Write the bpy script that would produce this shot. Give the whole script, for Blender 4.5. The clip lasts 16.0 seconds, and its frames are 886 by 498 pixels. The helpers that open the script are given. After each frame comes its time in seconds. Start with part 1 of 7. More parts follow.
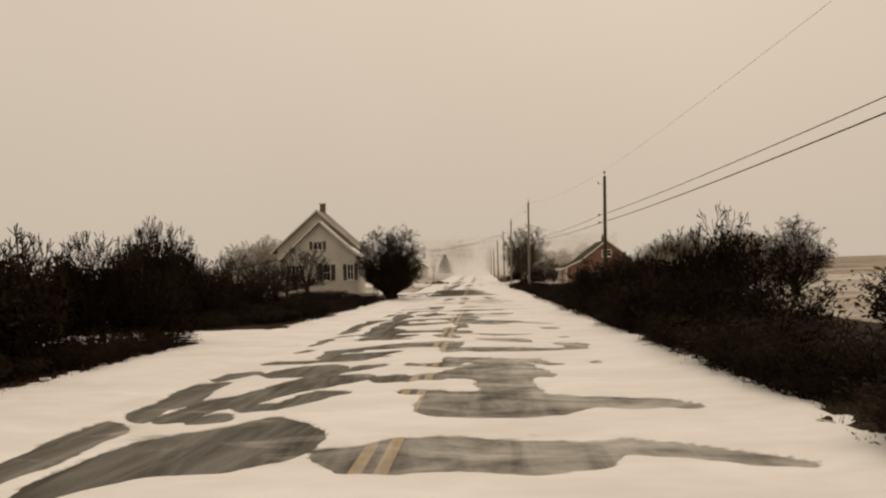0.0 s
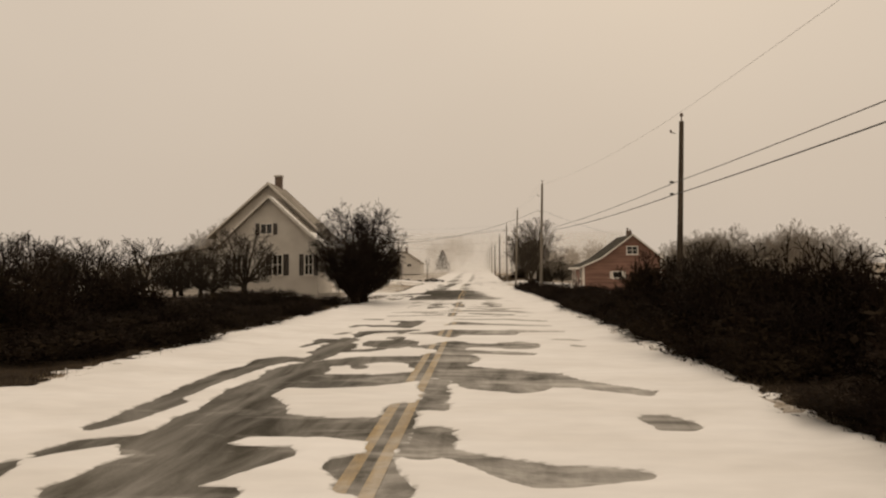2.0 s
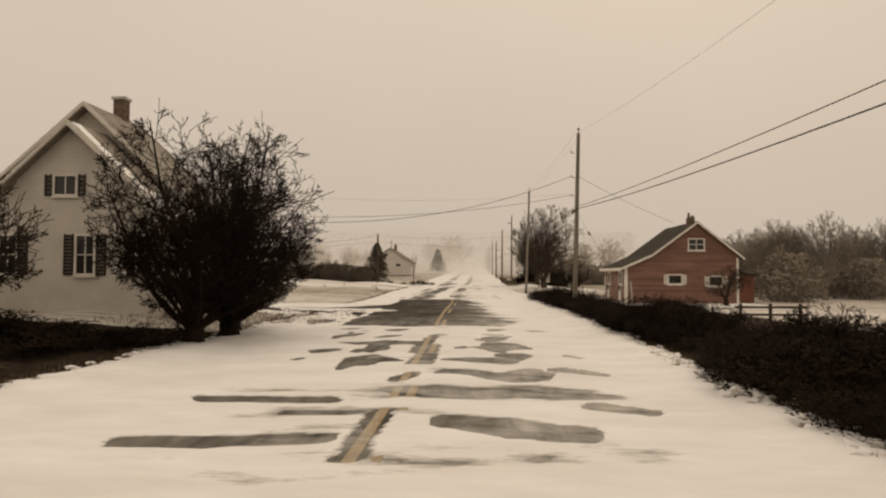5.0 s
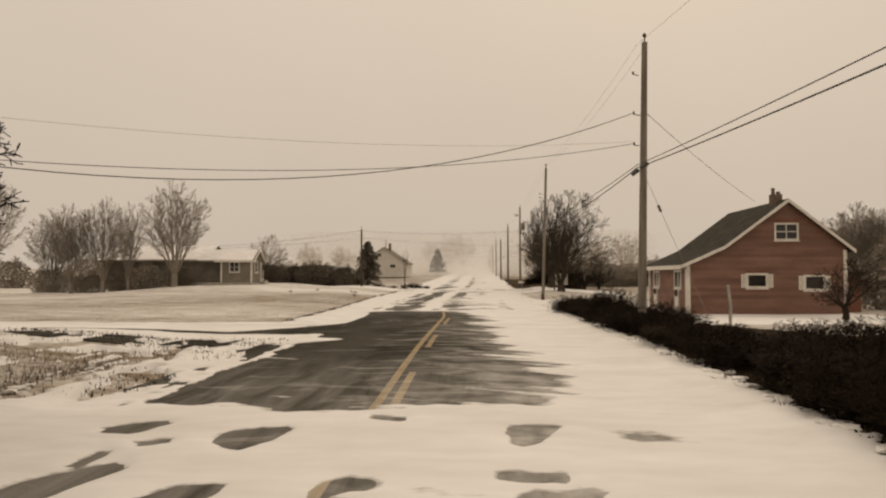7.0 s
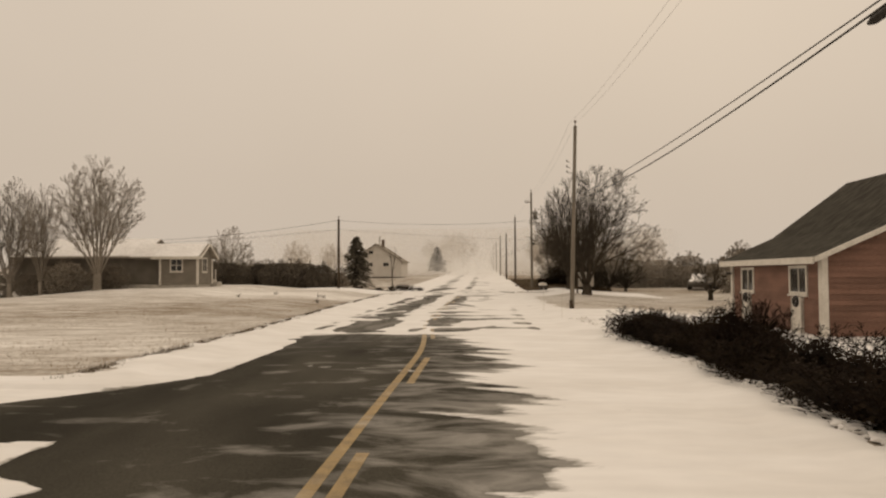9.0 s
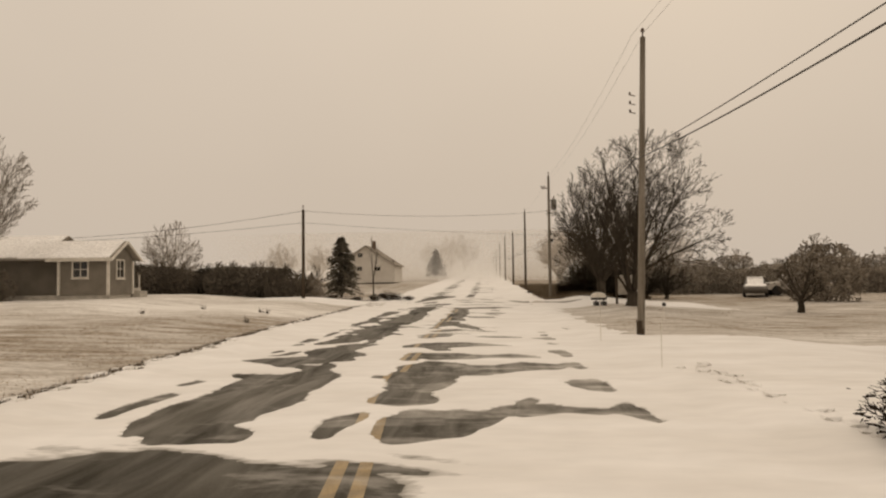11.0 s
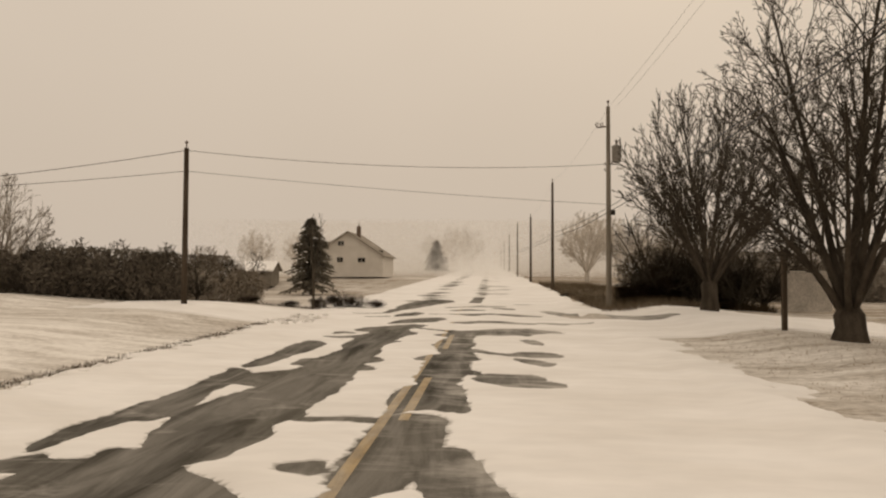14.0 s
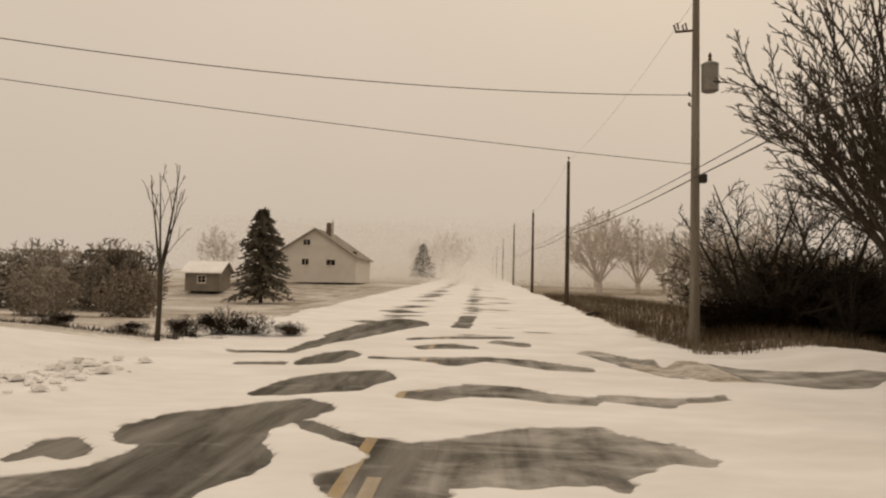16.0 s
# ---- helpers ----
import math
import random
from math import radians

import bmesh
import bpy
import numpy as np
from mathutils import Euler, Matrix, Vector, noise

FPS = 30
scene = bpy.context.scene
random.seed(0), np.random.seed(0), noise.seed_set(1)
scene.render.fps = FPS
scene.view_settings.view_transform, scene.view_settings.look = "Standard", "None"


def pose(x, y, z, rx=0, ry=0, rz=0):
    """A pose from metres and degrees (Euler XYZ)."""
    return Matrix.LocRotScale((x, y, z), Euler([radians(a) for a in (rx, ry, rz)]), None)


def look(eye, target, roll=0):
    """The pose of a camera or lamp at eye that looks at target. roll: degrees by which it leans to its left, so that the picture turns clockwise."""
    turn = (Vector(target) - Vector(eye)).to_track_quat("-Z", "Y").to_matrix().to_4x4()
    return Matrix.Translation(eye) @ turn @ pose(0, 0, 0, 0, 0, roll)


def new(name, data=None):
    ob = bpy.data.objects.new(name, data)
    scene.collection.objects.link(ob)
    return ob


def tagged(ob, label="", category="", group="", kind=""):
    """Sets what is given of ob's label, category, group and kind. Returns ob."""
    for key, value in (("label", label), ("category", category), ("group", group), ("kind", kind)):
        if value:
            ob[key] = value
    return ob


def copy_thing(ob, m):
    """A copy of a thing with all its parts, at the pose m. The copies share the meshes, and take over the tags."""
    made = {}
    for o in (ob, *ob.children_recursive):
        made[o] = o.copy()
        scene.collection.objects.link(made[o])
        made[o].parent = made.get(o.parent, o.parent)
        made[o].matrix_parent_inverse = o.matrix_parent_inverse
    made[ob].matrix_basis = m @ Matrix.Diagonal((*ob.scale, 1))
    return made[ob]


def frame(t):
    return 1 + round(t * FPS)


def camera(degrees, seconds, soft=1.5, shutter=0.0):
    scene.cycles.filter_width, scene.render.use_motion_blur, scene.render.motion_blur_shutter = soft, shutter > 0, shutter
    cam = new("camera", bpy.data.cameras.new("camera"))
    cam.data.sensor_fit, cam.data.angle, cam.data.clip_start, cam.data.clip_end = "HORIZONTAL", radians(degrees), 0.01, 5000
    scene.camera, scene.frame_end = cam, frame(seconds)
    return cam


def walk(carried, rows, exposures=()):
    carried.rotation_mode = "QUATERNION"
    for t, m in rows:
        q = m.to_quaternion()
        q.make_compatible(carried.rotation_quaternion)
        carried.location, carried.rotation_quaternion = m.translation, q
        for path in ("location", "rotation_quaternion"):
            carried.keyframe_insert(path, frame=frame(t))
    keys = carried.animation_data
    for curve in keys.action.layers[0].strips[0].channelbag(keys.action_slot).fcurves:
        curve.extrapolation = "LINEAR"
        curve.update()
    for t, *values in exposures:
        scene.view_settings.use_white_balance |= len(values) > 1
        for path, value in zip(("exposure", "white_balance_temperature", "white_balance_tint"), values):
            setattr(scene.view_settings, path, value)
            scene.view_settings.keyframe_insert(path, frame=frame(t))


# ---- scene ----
cam = camera(65.0, 16.0, soft=2.2)
PATH = [  # seconds, eye, target, roll
    (0, (0.529, 0.732, 1.602), (0.423, 2.728, 1.679), -1.7),
    (0.5, (0.508, 3.98, 1.603), (0.398, 5.975, 1.688), -1.0),
    (1, (0.489, 7.229, 1.604), (0.378, 9.224, 1.687), -0.3),
    (1.5, (0.482, 10.473, 1.604), (0.378, 12.469, 1.676), -0.4),
    (2, (0.487, 13.717, 1.602), (0.381, 15.713, 1.67), -0.3),
    (2.5, (0.5, 16.97, 1.596), (0.392, 18.966, 1.665), -0.5),
    (3, (0.514, 20.232, 1.59), (0.403, 22.227, 1.667), -0.9),
    (3.5, (0.523, 23.489, 1.589), (0.413, 25.485, 1.663), -0.5),
    (6, (0.551, 39.745, 1.601), (0.448, 41.741, 1.671), 0.4),
    (6.5, (0.539, 42.964, 1.6), (0.429, 44.96, 1.668), 0.2),
    (7, (0.515, 46.145, 1.596), (0.404, 48.14, 1.672), -0.1),
    (7.5, (0.49, 49.287, 1.596), (0.377, 51.282, 1.681), -0.3),
    (8, (0.468, 52.403, 1.597), (0.358, 54.398, 1.683), -0.5),
    (8.5, (0.438, 55.509, 1.599), (0.322, 57.504, 1.678), -0.6),
    (9, (0.381, 58.623, 1.601), (0.264, 60.618, 1.675), -0.3),
    (11.5, (-0.023, 74.235, 1.611), (-0.143, 76.23, 1.701), -0.7),
    (12, (-0.103, 77.37, 1.612), (-0.23, 79.364, 1.698), -0.5),
    (12.5, (-0.18, 80.509, 1.61), (-0.31, 82.503, 1.693), -0.6),
    (13, (-0.277, 83.668, 1.608), (-0.409, 85.662, 1.687), -0.3),
    (13.5, (-0.379, 86.839, 1.609), (-0.513, 88.833, 1.684), 0.2),
    (14, (-0.46, 90.002, 1.61), (-0.593, 91.997, 1.684), 0.2),
    (14.5, (-0.519, 93.153, 1.611), (-0.646, 95.147, 1.686), 0.3),
    (15, (-0.557, 96.294, 1.61), (-0.678, 98.288, 1.694), 0.3),
    (15.5, (-0.585, 99.426, 1.608), (-0.701, 101.42, 1.701), 1.1),
    (16, (-0.613, 102.557, 1.608), (-0.72, 104.552, 1.703), 1.3),
]
walk(cam, [(t, look(eye, target, roll)) for t, eye, target, roll in PATH])


# ---- world, sun, exposure ----
def make_world():
    w = bpy.data.worlds.new("overcast_sky")
    scene.world = w
    w.use_nodes = True
    nt = w.node_tree
    nt.nodes.clear()
    out = nt.nodes.new("ShaderNodeOutputWorld")
    bg = nt.nodes.new("ShaderNodeBackground")
    sky = nt.nodes.new("ShaderNodeTexSky")
    sky.sky_type = "NISHITA"
    sky.sun_disc = False
    sky.sun_elevation, sky.sun_rotation = radians(38), radians(15)
    sky.air_density, sky.dust_density = 2.0, 8.0
    tc = nt.nodes.new("ShaderNodeTexCoord")
    sep = nt.nodes.new("ShaderNodeSeparateXYZ")
    ramp = nt.nodes.new("ShaderNodeValToRGB")
    e = ramp.color_ramp.elements
    e[0].position, e[0].color = 0.0, (0.585, 0.490, 0.396, 1)
    e[1].position, e[1].color = 1.0, (0.86, 0.72, 0.580, 1)
    mid = ramp.color_ramp.elements.new(0.14)
    mid.color = (0.600, 0.500, 0.401, 1)
    low = ramp.color_ramp.elements.new(0.38)
    low.color = (0.665, 0.555, 0.442, 1)
    cloud = nt.nodes.new("ShaderNodeTexNoise")
    cloud.inputs["Scale"].default_value = 2.2
    cloud.inputs["Detail"].default_value = 3
    cm = nt.nodes.new("ShaderNodeMapRange")
    cm.inputs["To Min"].default_value, cm.inputs["To Max"].default_value = 0.95, 1.05
    mul = nt.nodes.new("ShaderNodeMixRGB")
    mul.blend_type, mul.inputs[0].default_value = "MULTIPLY", 1.0
    mix = nt.nodes.new("ShaderNodeMixRGB")
    mix.inputs[0].default_value = 0.002
    lk = nt.links.new
    lk(tc.outputs["Generated"], sep.inputs[0])
    lk(sep.outputs["Z"], ramp.inputs[0])
    lk(tc.outputs["Generated"], cloud.inputs["Vector"])
    lk(cloud.outputs[0], cm.inputs["Value"])
    lk(ramp.outputs[0], mul.inputs[1])
    lk(cm.outputs[0], mul.inputs[2])
    lk(mul.outputs[0], mix.inputs[1])
    lk(sky.outputs[0], mix.inputs[2])
    lk(mix.outputs[0], bg.inputs[0])
    bg.inputs[1].default_value = 1.0
    lk(bg.outputs[0], out.inputs[0])


make_world()
sun_data = bpy.data.lights.new("sun", "SUN")
sun_data.energy, sun_data.angle, sun_data.color = 0.5, radians(40), (1.0, 0.85, 0.68)
sun = new("sun", sun_data)
sun.matrix_world = look((0, 0, 40), (-8, -30, 0))


# ---- materials ----
def mat(name, c1, c2, scale=3.0, fine=45.0, rough=0.85, bump=0.3, metal=0.0, stretch=(1, 1, 1), grain=0.25, rnd=0.0):
    """Two colours mixed by broad noise, grained by fine noise, with a fine relief."""
    m = bpy.data.materials.new(name)
    m.use_nodes = True
    nt = m.node_tree
    b = nt.nodes["Principled BSDF"]
    lk = nt.links.new
    geo = nt.nodes.new("ShaderNodeNewGeometry")
    mp = nt.nodes.new("ShaderNodeMapping")
    mp.inputs["Scale"].default_value = stretch
    lk(geo.outputs["Position"], mp.inputs[0])
    n1 = nt.nodes.new("ShaderNodeTexNoise")
    n1.inputs["Scale"].default_value, n1.inputs["Detail"].default_value = scale, 5
    n2 = nt.nodes.new("ShaderNodeTexNoise")
    n2.inputs["Scale"].default_value, n2.inputs["Detail"].default_value = fine, 4
    lk(mp.outputs[0], n1.inputs["Vector"])
    lk(mp.outputs[0], n2.inputs["Vector"])
    r1 = nt.nodes.new("ShaderNodeMapRange")
    r1.inputs["From Min"].default_value, r1.inputs["From Max"].default_value = 0.35, 0.65
    lk(n1.outputs[0], r1.inputs["Value"])
    mx = nt.nodes.new("ShaderNodeMixRGB")
    mx.inputs[1].default_value, mx.inputs[2].default_value = (*c1, 1), (*c2, 1)
    lk(r1.outputs[0], mx.inputs[0])
    g = nt.nodes.new("ShaderNodeMapRange")
    g.inputs["From Min"].default_value, g.inputs["From Max"].default_value = 0.25, 0.75
    g.inputs["To Min"].default_value, g.inputs["To Max"].default_value = 1 - grain, 1 + grain
    lk(n2.outputs[0], g.inputs["Value"])
    ml = nt.nodes.new("ShaderNodeMixRGB")
    ml.blend_type, ml.inputs[0].default_value = "MULTIPLY", 1.0
    lk(mx.outputs[0], ml.inputs[1])
    lk(g.outputs[0], ml.inputs[2])
    col = ml.outputs[0]
    if rnd:
        oi = nt.nodes.new("ShaderNodeObjectInfo")
        rr = nt.nodes.new("ShaderNodeMapRange")
        rr.inputs["To Min"].default_value, rr.inputs["To Max"].default_value = 1 - rnd, 1 + rnd
        lk(oi.outputs["Random"], rr.inputs["Value"])
        m2 = nt.nodes.new("ShaderNodeMixRGB")
        m2.blend_type, m2.inputs[0].default_value = "MULTIPLY", 1.0
        lk(col, m2.inputs[1])
        lk(rr.outputs[0], m2.inputs[2])
        col = m2.outputs[0]
    lk(col, b.inputs["Base Color"])
    b.inputs["Roughness"].default_value, b.inputs["Metallic"].default_value = rough, metal
    b.inputs["Specular IOR Level"].default_value = 0.25 if rough < 0.9 else 0.05
    bp = nt.nodes.new("ShaderNodeBump")
    bp.inputs["Strength"].default_value, bp.inputs["Distance"].default_value = bump, 0.02
    lk(n2.outputs[0], bp.inputs["Height"])
    lk(bp.outputs[0], b.inputs["Normal"])
    return m


def board_mat(name, c1, c2, pitch, axis="Z", depth=0.5):
    """Painted boards: overlapping courses as relief, weathered in broad patches."""
    m = mat(name, c1, c2, scale=1.3, fine=30.0, rough=0.8, bump=0.25, stretch=(1, 1, 1))
    nt = m.node_tree
    lk = nt.links.new
    geo = nt.nodes.new("ShaderNodeNewGeometry")
    sep = nt.nodes.new("ShaderNodeSeparateXYZ")
    lk(geo.outputs["Position"], sep.inputs[0])
    dv = nt.nodes.new("ShaderNodeMath")
    dv.operation, dv.inputs[1].default_value = "DIVIDE", pitch
    lk(sep.outputs[axis], dv.inputs[0])
    fr = nt.nodes.new("ShaderNodeMath")
    fr.operation = "FRACT"
    lk(dv.outputs[0], fr.inputs[0])
    bp = nt.nodes.new("ShaderNodeBump")
    bp.inputs["Strength"].default_value, bp.inputs["Distance"].default_value = depth, 0.03
    bp.invert = True
    lk(fr.outputs[0], bp.inputs["Height"])
    b = nt.nodes["Principled BSDF"]
    lk(b.inputs["Normal"].links[0].from_socket, bp.inputs["Normal"])
    lk(bp.outputs[0], b.inputs["Normal"])
    return m


def field_mat():
    """Dry winter grass with thin wind-laid snow in drawn-out patches."""
    m = bpy.data.materials.new("winter_grass_and_snow")
    m.use_nodes = True
    nt = m.node_tree
    b = nt.nodes["Principled BSDF"]
    lk = nt.links.new
    geo = nt.nodes.new("ShaderNodeNewGeometry")

    def noise_of(scale, stretch, detail=6):
        mp = nt.nodes.new("ShaderNodeMapping")
        mp.inputs["Scale"].default_value = stretch
        lk(geo.outputs["Position"], mp.inputs[0])
        n = nt.nodes.new("ShaderNodeTexNoise")
        n.inputs["Scale"].default_value, n.inputs["Detail"].default_value = scale, detail
        n.inputs["Roughness"].default_value = 0.62
        lk(mp.outputs[0], n.inputs["Vector"])
        return n.outputs[0]

    broad, streak, blade = noise_of(0.09, (0.5, 1, 1)), noise_of(1.3, (0.38, 1.3, 1)), noise_of(9, (0.7, 1.2, 1), 5)
    grass = nt.nodes.new("ShaderNodeValToRGB")
    e = grass.color_ramp.elements
    e[0].position, e[0].color = 0.3, (0.105, 0.073, 0.043, 1)
    e[1].position, e[1].color = 0.7, (0.32, 0.252, 0.168, 1)
    lk(blade, grass.inputs[0])
    ad = nt.nodes.new("ShaderNodeMath")
    ad.operation = "ADD"
    lk(broad, ad.inputs[0])
    lk(streak, ad.inputs[1])
    ad2 = nt.nodes.new("ShaderNodeMath")
    ad2.operation, ad2.inputs[1].default_value = "MULTIPLY_ADD", 0.6
    lk(blade, ad2.inputs[0])
    lk(ad.outputs[0], ad2.inputs[2])
    sep = nt.nodes.new("ShaderNodeSeparateXYZ")
    lk(geo.outputs["Position"], sep.inputs[0])
    more = nt.nodes.new("ShaderNodeMapRange")
    more.inputs["From Min"].default_value, more.inputs["From Max"].default_value = 90.0, 103.0
    more.inputs["To Max"].default_value = 0.15
    lk(sep.outputs["Y"], more.inputs["Value"])
    west = nt.nodes.new("ShaderNodeMapRange")
    west.inputs["From Min"].default_value, west.inputs["From Max"].default_value = 2.0, -4.0
    lk(sep.outputs["X"], west.inputs["Value"])
    lay = nt.nodes.new("ShaderNodeMath")
    lay.operation = "MULTIPLY"
    lk(more.outputs[0], lay.inputs[0])
    lk(west.outputs[0], lay.inputs[1])
    bare = None
    for y0, y1, less in ((84.0, 48.0, -0.07), (114.0, 130.0, -0.20)):
        mr = nt.nodes.new("ShaderNodeMapRange")
        mr.inputs["From Min"].default_value, mr.inputs["From Max"].default_value, mr.inputs["To Max"].default_value = y0, y1, less
        lk(sep.outputs["Y"], mr.inputs["Value"])
        sm = nt.nodes.new("ShaderNodeMath")
        sm.operation = "ADD"
        lk(mr.outputs[0], sm.inputs[0])
        lk(bare or ad2.outputs[0], sm.inputs[1])
        bare = sm.outputs[0]
    ad3 = nt.nodes.new("ShaderNodeMath")
    ad3.operation = "ADD"
    lk(bare, ad3.inputs[0])
    lk(lay.outputs[0], ad3.inputs[1])
    mask = nt.nodes.new("ShaderNodeMapRange")
    mask.inputs["From Min"].default_value, mask.inputs["From Max"].default_value = 1.02, 1.62
    lk(ad3.outputs[0], mask.inputs["Value"])
    mx = nt.nodes.new("ShaderNodeMixRGB")
    mx.inputs[2].default_value = (0.80, 0.77, 0.72, 1)
    lk(mask.outputs[0], mx.inputs[0])
    lk(grass.outputs[0], mx.inputs[1])
    lk(mx.outputs[0], b.inputs["Base Color"])
    b.inputs["Roughness"].default_value = 0.95
    b.inputs["Specular IOR Level"].default_value = 0.1
    bp = nt.nodes.new("ShaderNodeBump")
    bp.inputs["Strength"].default_value, bp.inputs["Distance"].default_value = 0.6, 0.05
    lk(ad2.outputs[0], bp.inputs["Height"])
    lk(bp.outputs[0], b.inputs["Normal"])
    return m


M_FIELD = field_mat()
M_SNOW = mat("wind_packed_snow", (0.83, 0.81, 0.78), (0.745, 0.72, 0.682), scale=0.7, fine=3.0, rough=0.85, bump=0.05, stretch=(0.6, 1.4, 1), grain=0.05)


def thin_snow(m):
    """Lets the dusted asphalt grey show through where the snow lies thinnest; its cover is stored on the mesh."""
    nt = m.node_tree
    lk = nt.links.new
    b = nt.nodes["Principled BSDF"]
    at = nt.nodes.new("ShaderNodeAttribute")
    at.attribute_name = "cover"
    geo = nt.nodes.new("ShaderNodeNewGeometry")
    mp = nt.nodes.new("ShaderNodeMapping")
    mp.inputs["Rotation"].default_value = (0, 0, radians(10))
    mp.inputs["Scale"].default_value = (1.0, 2.4, 1)
    n = nt.nodes.new("ShaderNodeTexNoise")
    n.inputs["Scale"].default_value, n.inputs["Detail"].default_value, n.inputs["Roughness"].default_value = 5.0, 6, 0.65
    lk(geo.outputs["Position"], mp.inputs[0])
    lk(mp.outputs[0], n.inputs["Vector"])
    ad = nt.nodes.new("ShaderNodeMath")
    ad.operation, ad.inputs[1].default_value = "MULTIPLY_ADD", 1.1
    lk(n.outputs[0], ad.inputs[0])
    lk(at.outputs["Fac"], ad.inputs[2])
    r = nt.nodes.new("ShaderNodeMapRange")
    r.inputs["From Min"].default_value, r.inputs["From Max"].default_value = 0.55, 1.15
    lk(ad.outputs[0], r.inputs["Value"])
    mx = nt.nodes.new("ShaderNodeMixRGB")
    mx.inputs[1].default_value = (0.22, 0.205, 0.175, 1)
    lk(r.outputs[0], mx.inputs[0])
    lk(b.inputs["Base Color"].links[0].from_socket, mx.inputs[2])
    lk(mx.outputs[0], b.inputs["Base Color"])
    return m


M_ROADSNOW = thin_snow(mat("wind_packed_road_snow", (0.83, 0.81, 0.78), (0.745, 0.72, 0.682), scale=0.7, fine=3.0, rough=0.85, bump=0.05, stretch=(0.6, 1.4, 1), grain=0.05))
M_ASPHALT = mat("worn_asphalt", (0.030, 0.027, 0.020), (0.068, 0.062, 0.048), scale=0.55, fine=70.0, rough=0.9, bump=0.5, stretch=(1, 0.35, 1))


def dust(m, angle, lo, hi, film=0.0):
    """Thin wind-blown snow in long streaks over a material, with a faint film outside the blown-clear stretch."""
    nt = m.node_tree
    lk = nt.links.new
    b = nt.nodes["Principled BSDF"]
    geo = nt.nodes.new("ShaderNodeNewGeometry")
    mp = nt.nodes.new("ShaderNodeMapping")
    mp.inputs["Rotation"].default_value = (0, 0, radians(angle))
    mp.inputs["Scale"].default_value = (0.7, 1.5, 1)
    n = nt.nodes.new("ShaderNodeTexNoise")
    n.inputs["Scale"].default_value, n.inputs["Detail"].default_value, n.inputs["Roughness"].default_value = 1.1, 7, 0.62
    n.inputs["Distortion"].default_value = 0.7
    r = nt.nodes.new("ShaderNodeMapRange")
    r.inputs["From Min"].default_value, r.inputs["From Max"].default_value = lo, hi
    mx = nt.nodes.new("ShaderNodeMixRGB")
    mx.inputs[2].default_value = (0.62, 0.59, 0.54, 1)
    lk(geo.outputs["Position"], mp.inputs[0])
    lk(mp.outputs[0], n.inputs["Vector"])
    sep = nt.nodes.new("ShaderNodeSeparateXYZ")
    lk(geo.outputs["Position"], sep.inputs[0])
    lee = nt.nodes.new("ShaderNodeMapRange")
    lee.inputs["From Min"].default_value, lee.inputs["From Max"].default_value = -2.6, 1.3
    lee.inputs["To Min"].default_value, lee.inputs["To Max"].default_value = -0.13, 0.12
    lk(sep.outputs["X"], lee.inputs["Value"])
    drift = nt.nodes.new("ShaderNodeMath")
    drift.operation = "ADD"
    lk(n.outputs[0], drift.inputs[0])
    lk(lee.outputs[0], drift.inputs[1])
    lk(drift.outputs[0], r.inputs["Value"])
    off = nt.nodes.new("ShaderNodeMath")
    off.operation, off.inputs[1].default_value = "SUBTRACT", 67.5
    lk(sep.outputs["Y"], off.inputs[0])
    dist = nt.nodes.new("ShaderNodeMath")
    dist.operation = "ABSOLUTE"
    lk(off.outputs[0], dist.inputs[0])
    away = nt.nodes.new("ShaderNodeMapRange")
    away.inputs["From Min"].default_value, away.inputs["From Max"].default_value = 6.0, 13.0
    lk(dist.outputs[0], away.inputs["Value"])
    mp2 = nt.nodes.new("ShaderNodeMapping")
    mp2.inputs["Rotation"].default_value = (0, 0, radians(-7))
    mp2.inputs["Scale"].default_value = (2.6, 0.42, 1)
    lk(geo.outputs["Position"], mp2.inputs[0])
    n2 = nt.nodes.new("ShaderNodeTexNoise")
    n2.inputs["Scale"].default_value, n2.inputs["Detail"].default_value, n2.inputs["Roughness"].default_value = 1.0, 6, 0.6
    n2.inputs["Distortion"].default_value = 0.8
    lk(mp2.outputs[0], n2.inputs["Vector"])
    soft = nt.nodes.new("ShaderNodeMapRange")
    soft.inputs["From Min"].default_value, soft.inputs["From Max"].default_value = 0.32, 0.68
    soft.inputs["To Min"].default_value, soft.inputs["To Max"].default_value = 0.15 * film, 1.9 * film
    lk(n2.outputs[0], soft.inputs["Value"])
    ma = nt.nodes.new("ShaderNodeMath")
    ma.operation, ma.use_clamp = "MULTIPLY_ADD", True
    lk(soft.outputs[0], ma.inputs[0])
    lk(away.outputs[0], ma.inputs[1])
    lk(r.outputs[0], ma.inputs[2])
    lk(ma.outputs[0], mx.inputs[0])
    lk(b.inputs["Base Color"].links[0].from_socket, mx.inputs[1])
    lk(mx.outputs[0], b.inputs["Base Color"])
    return m


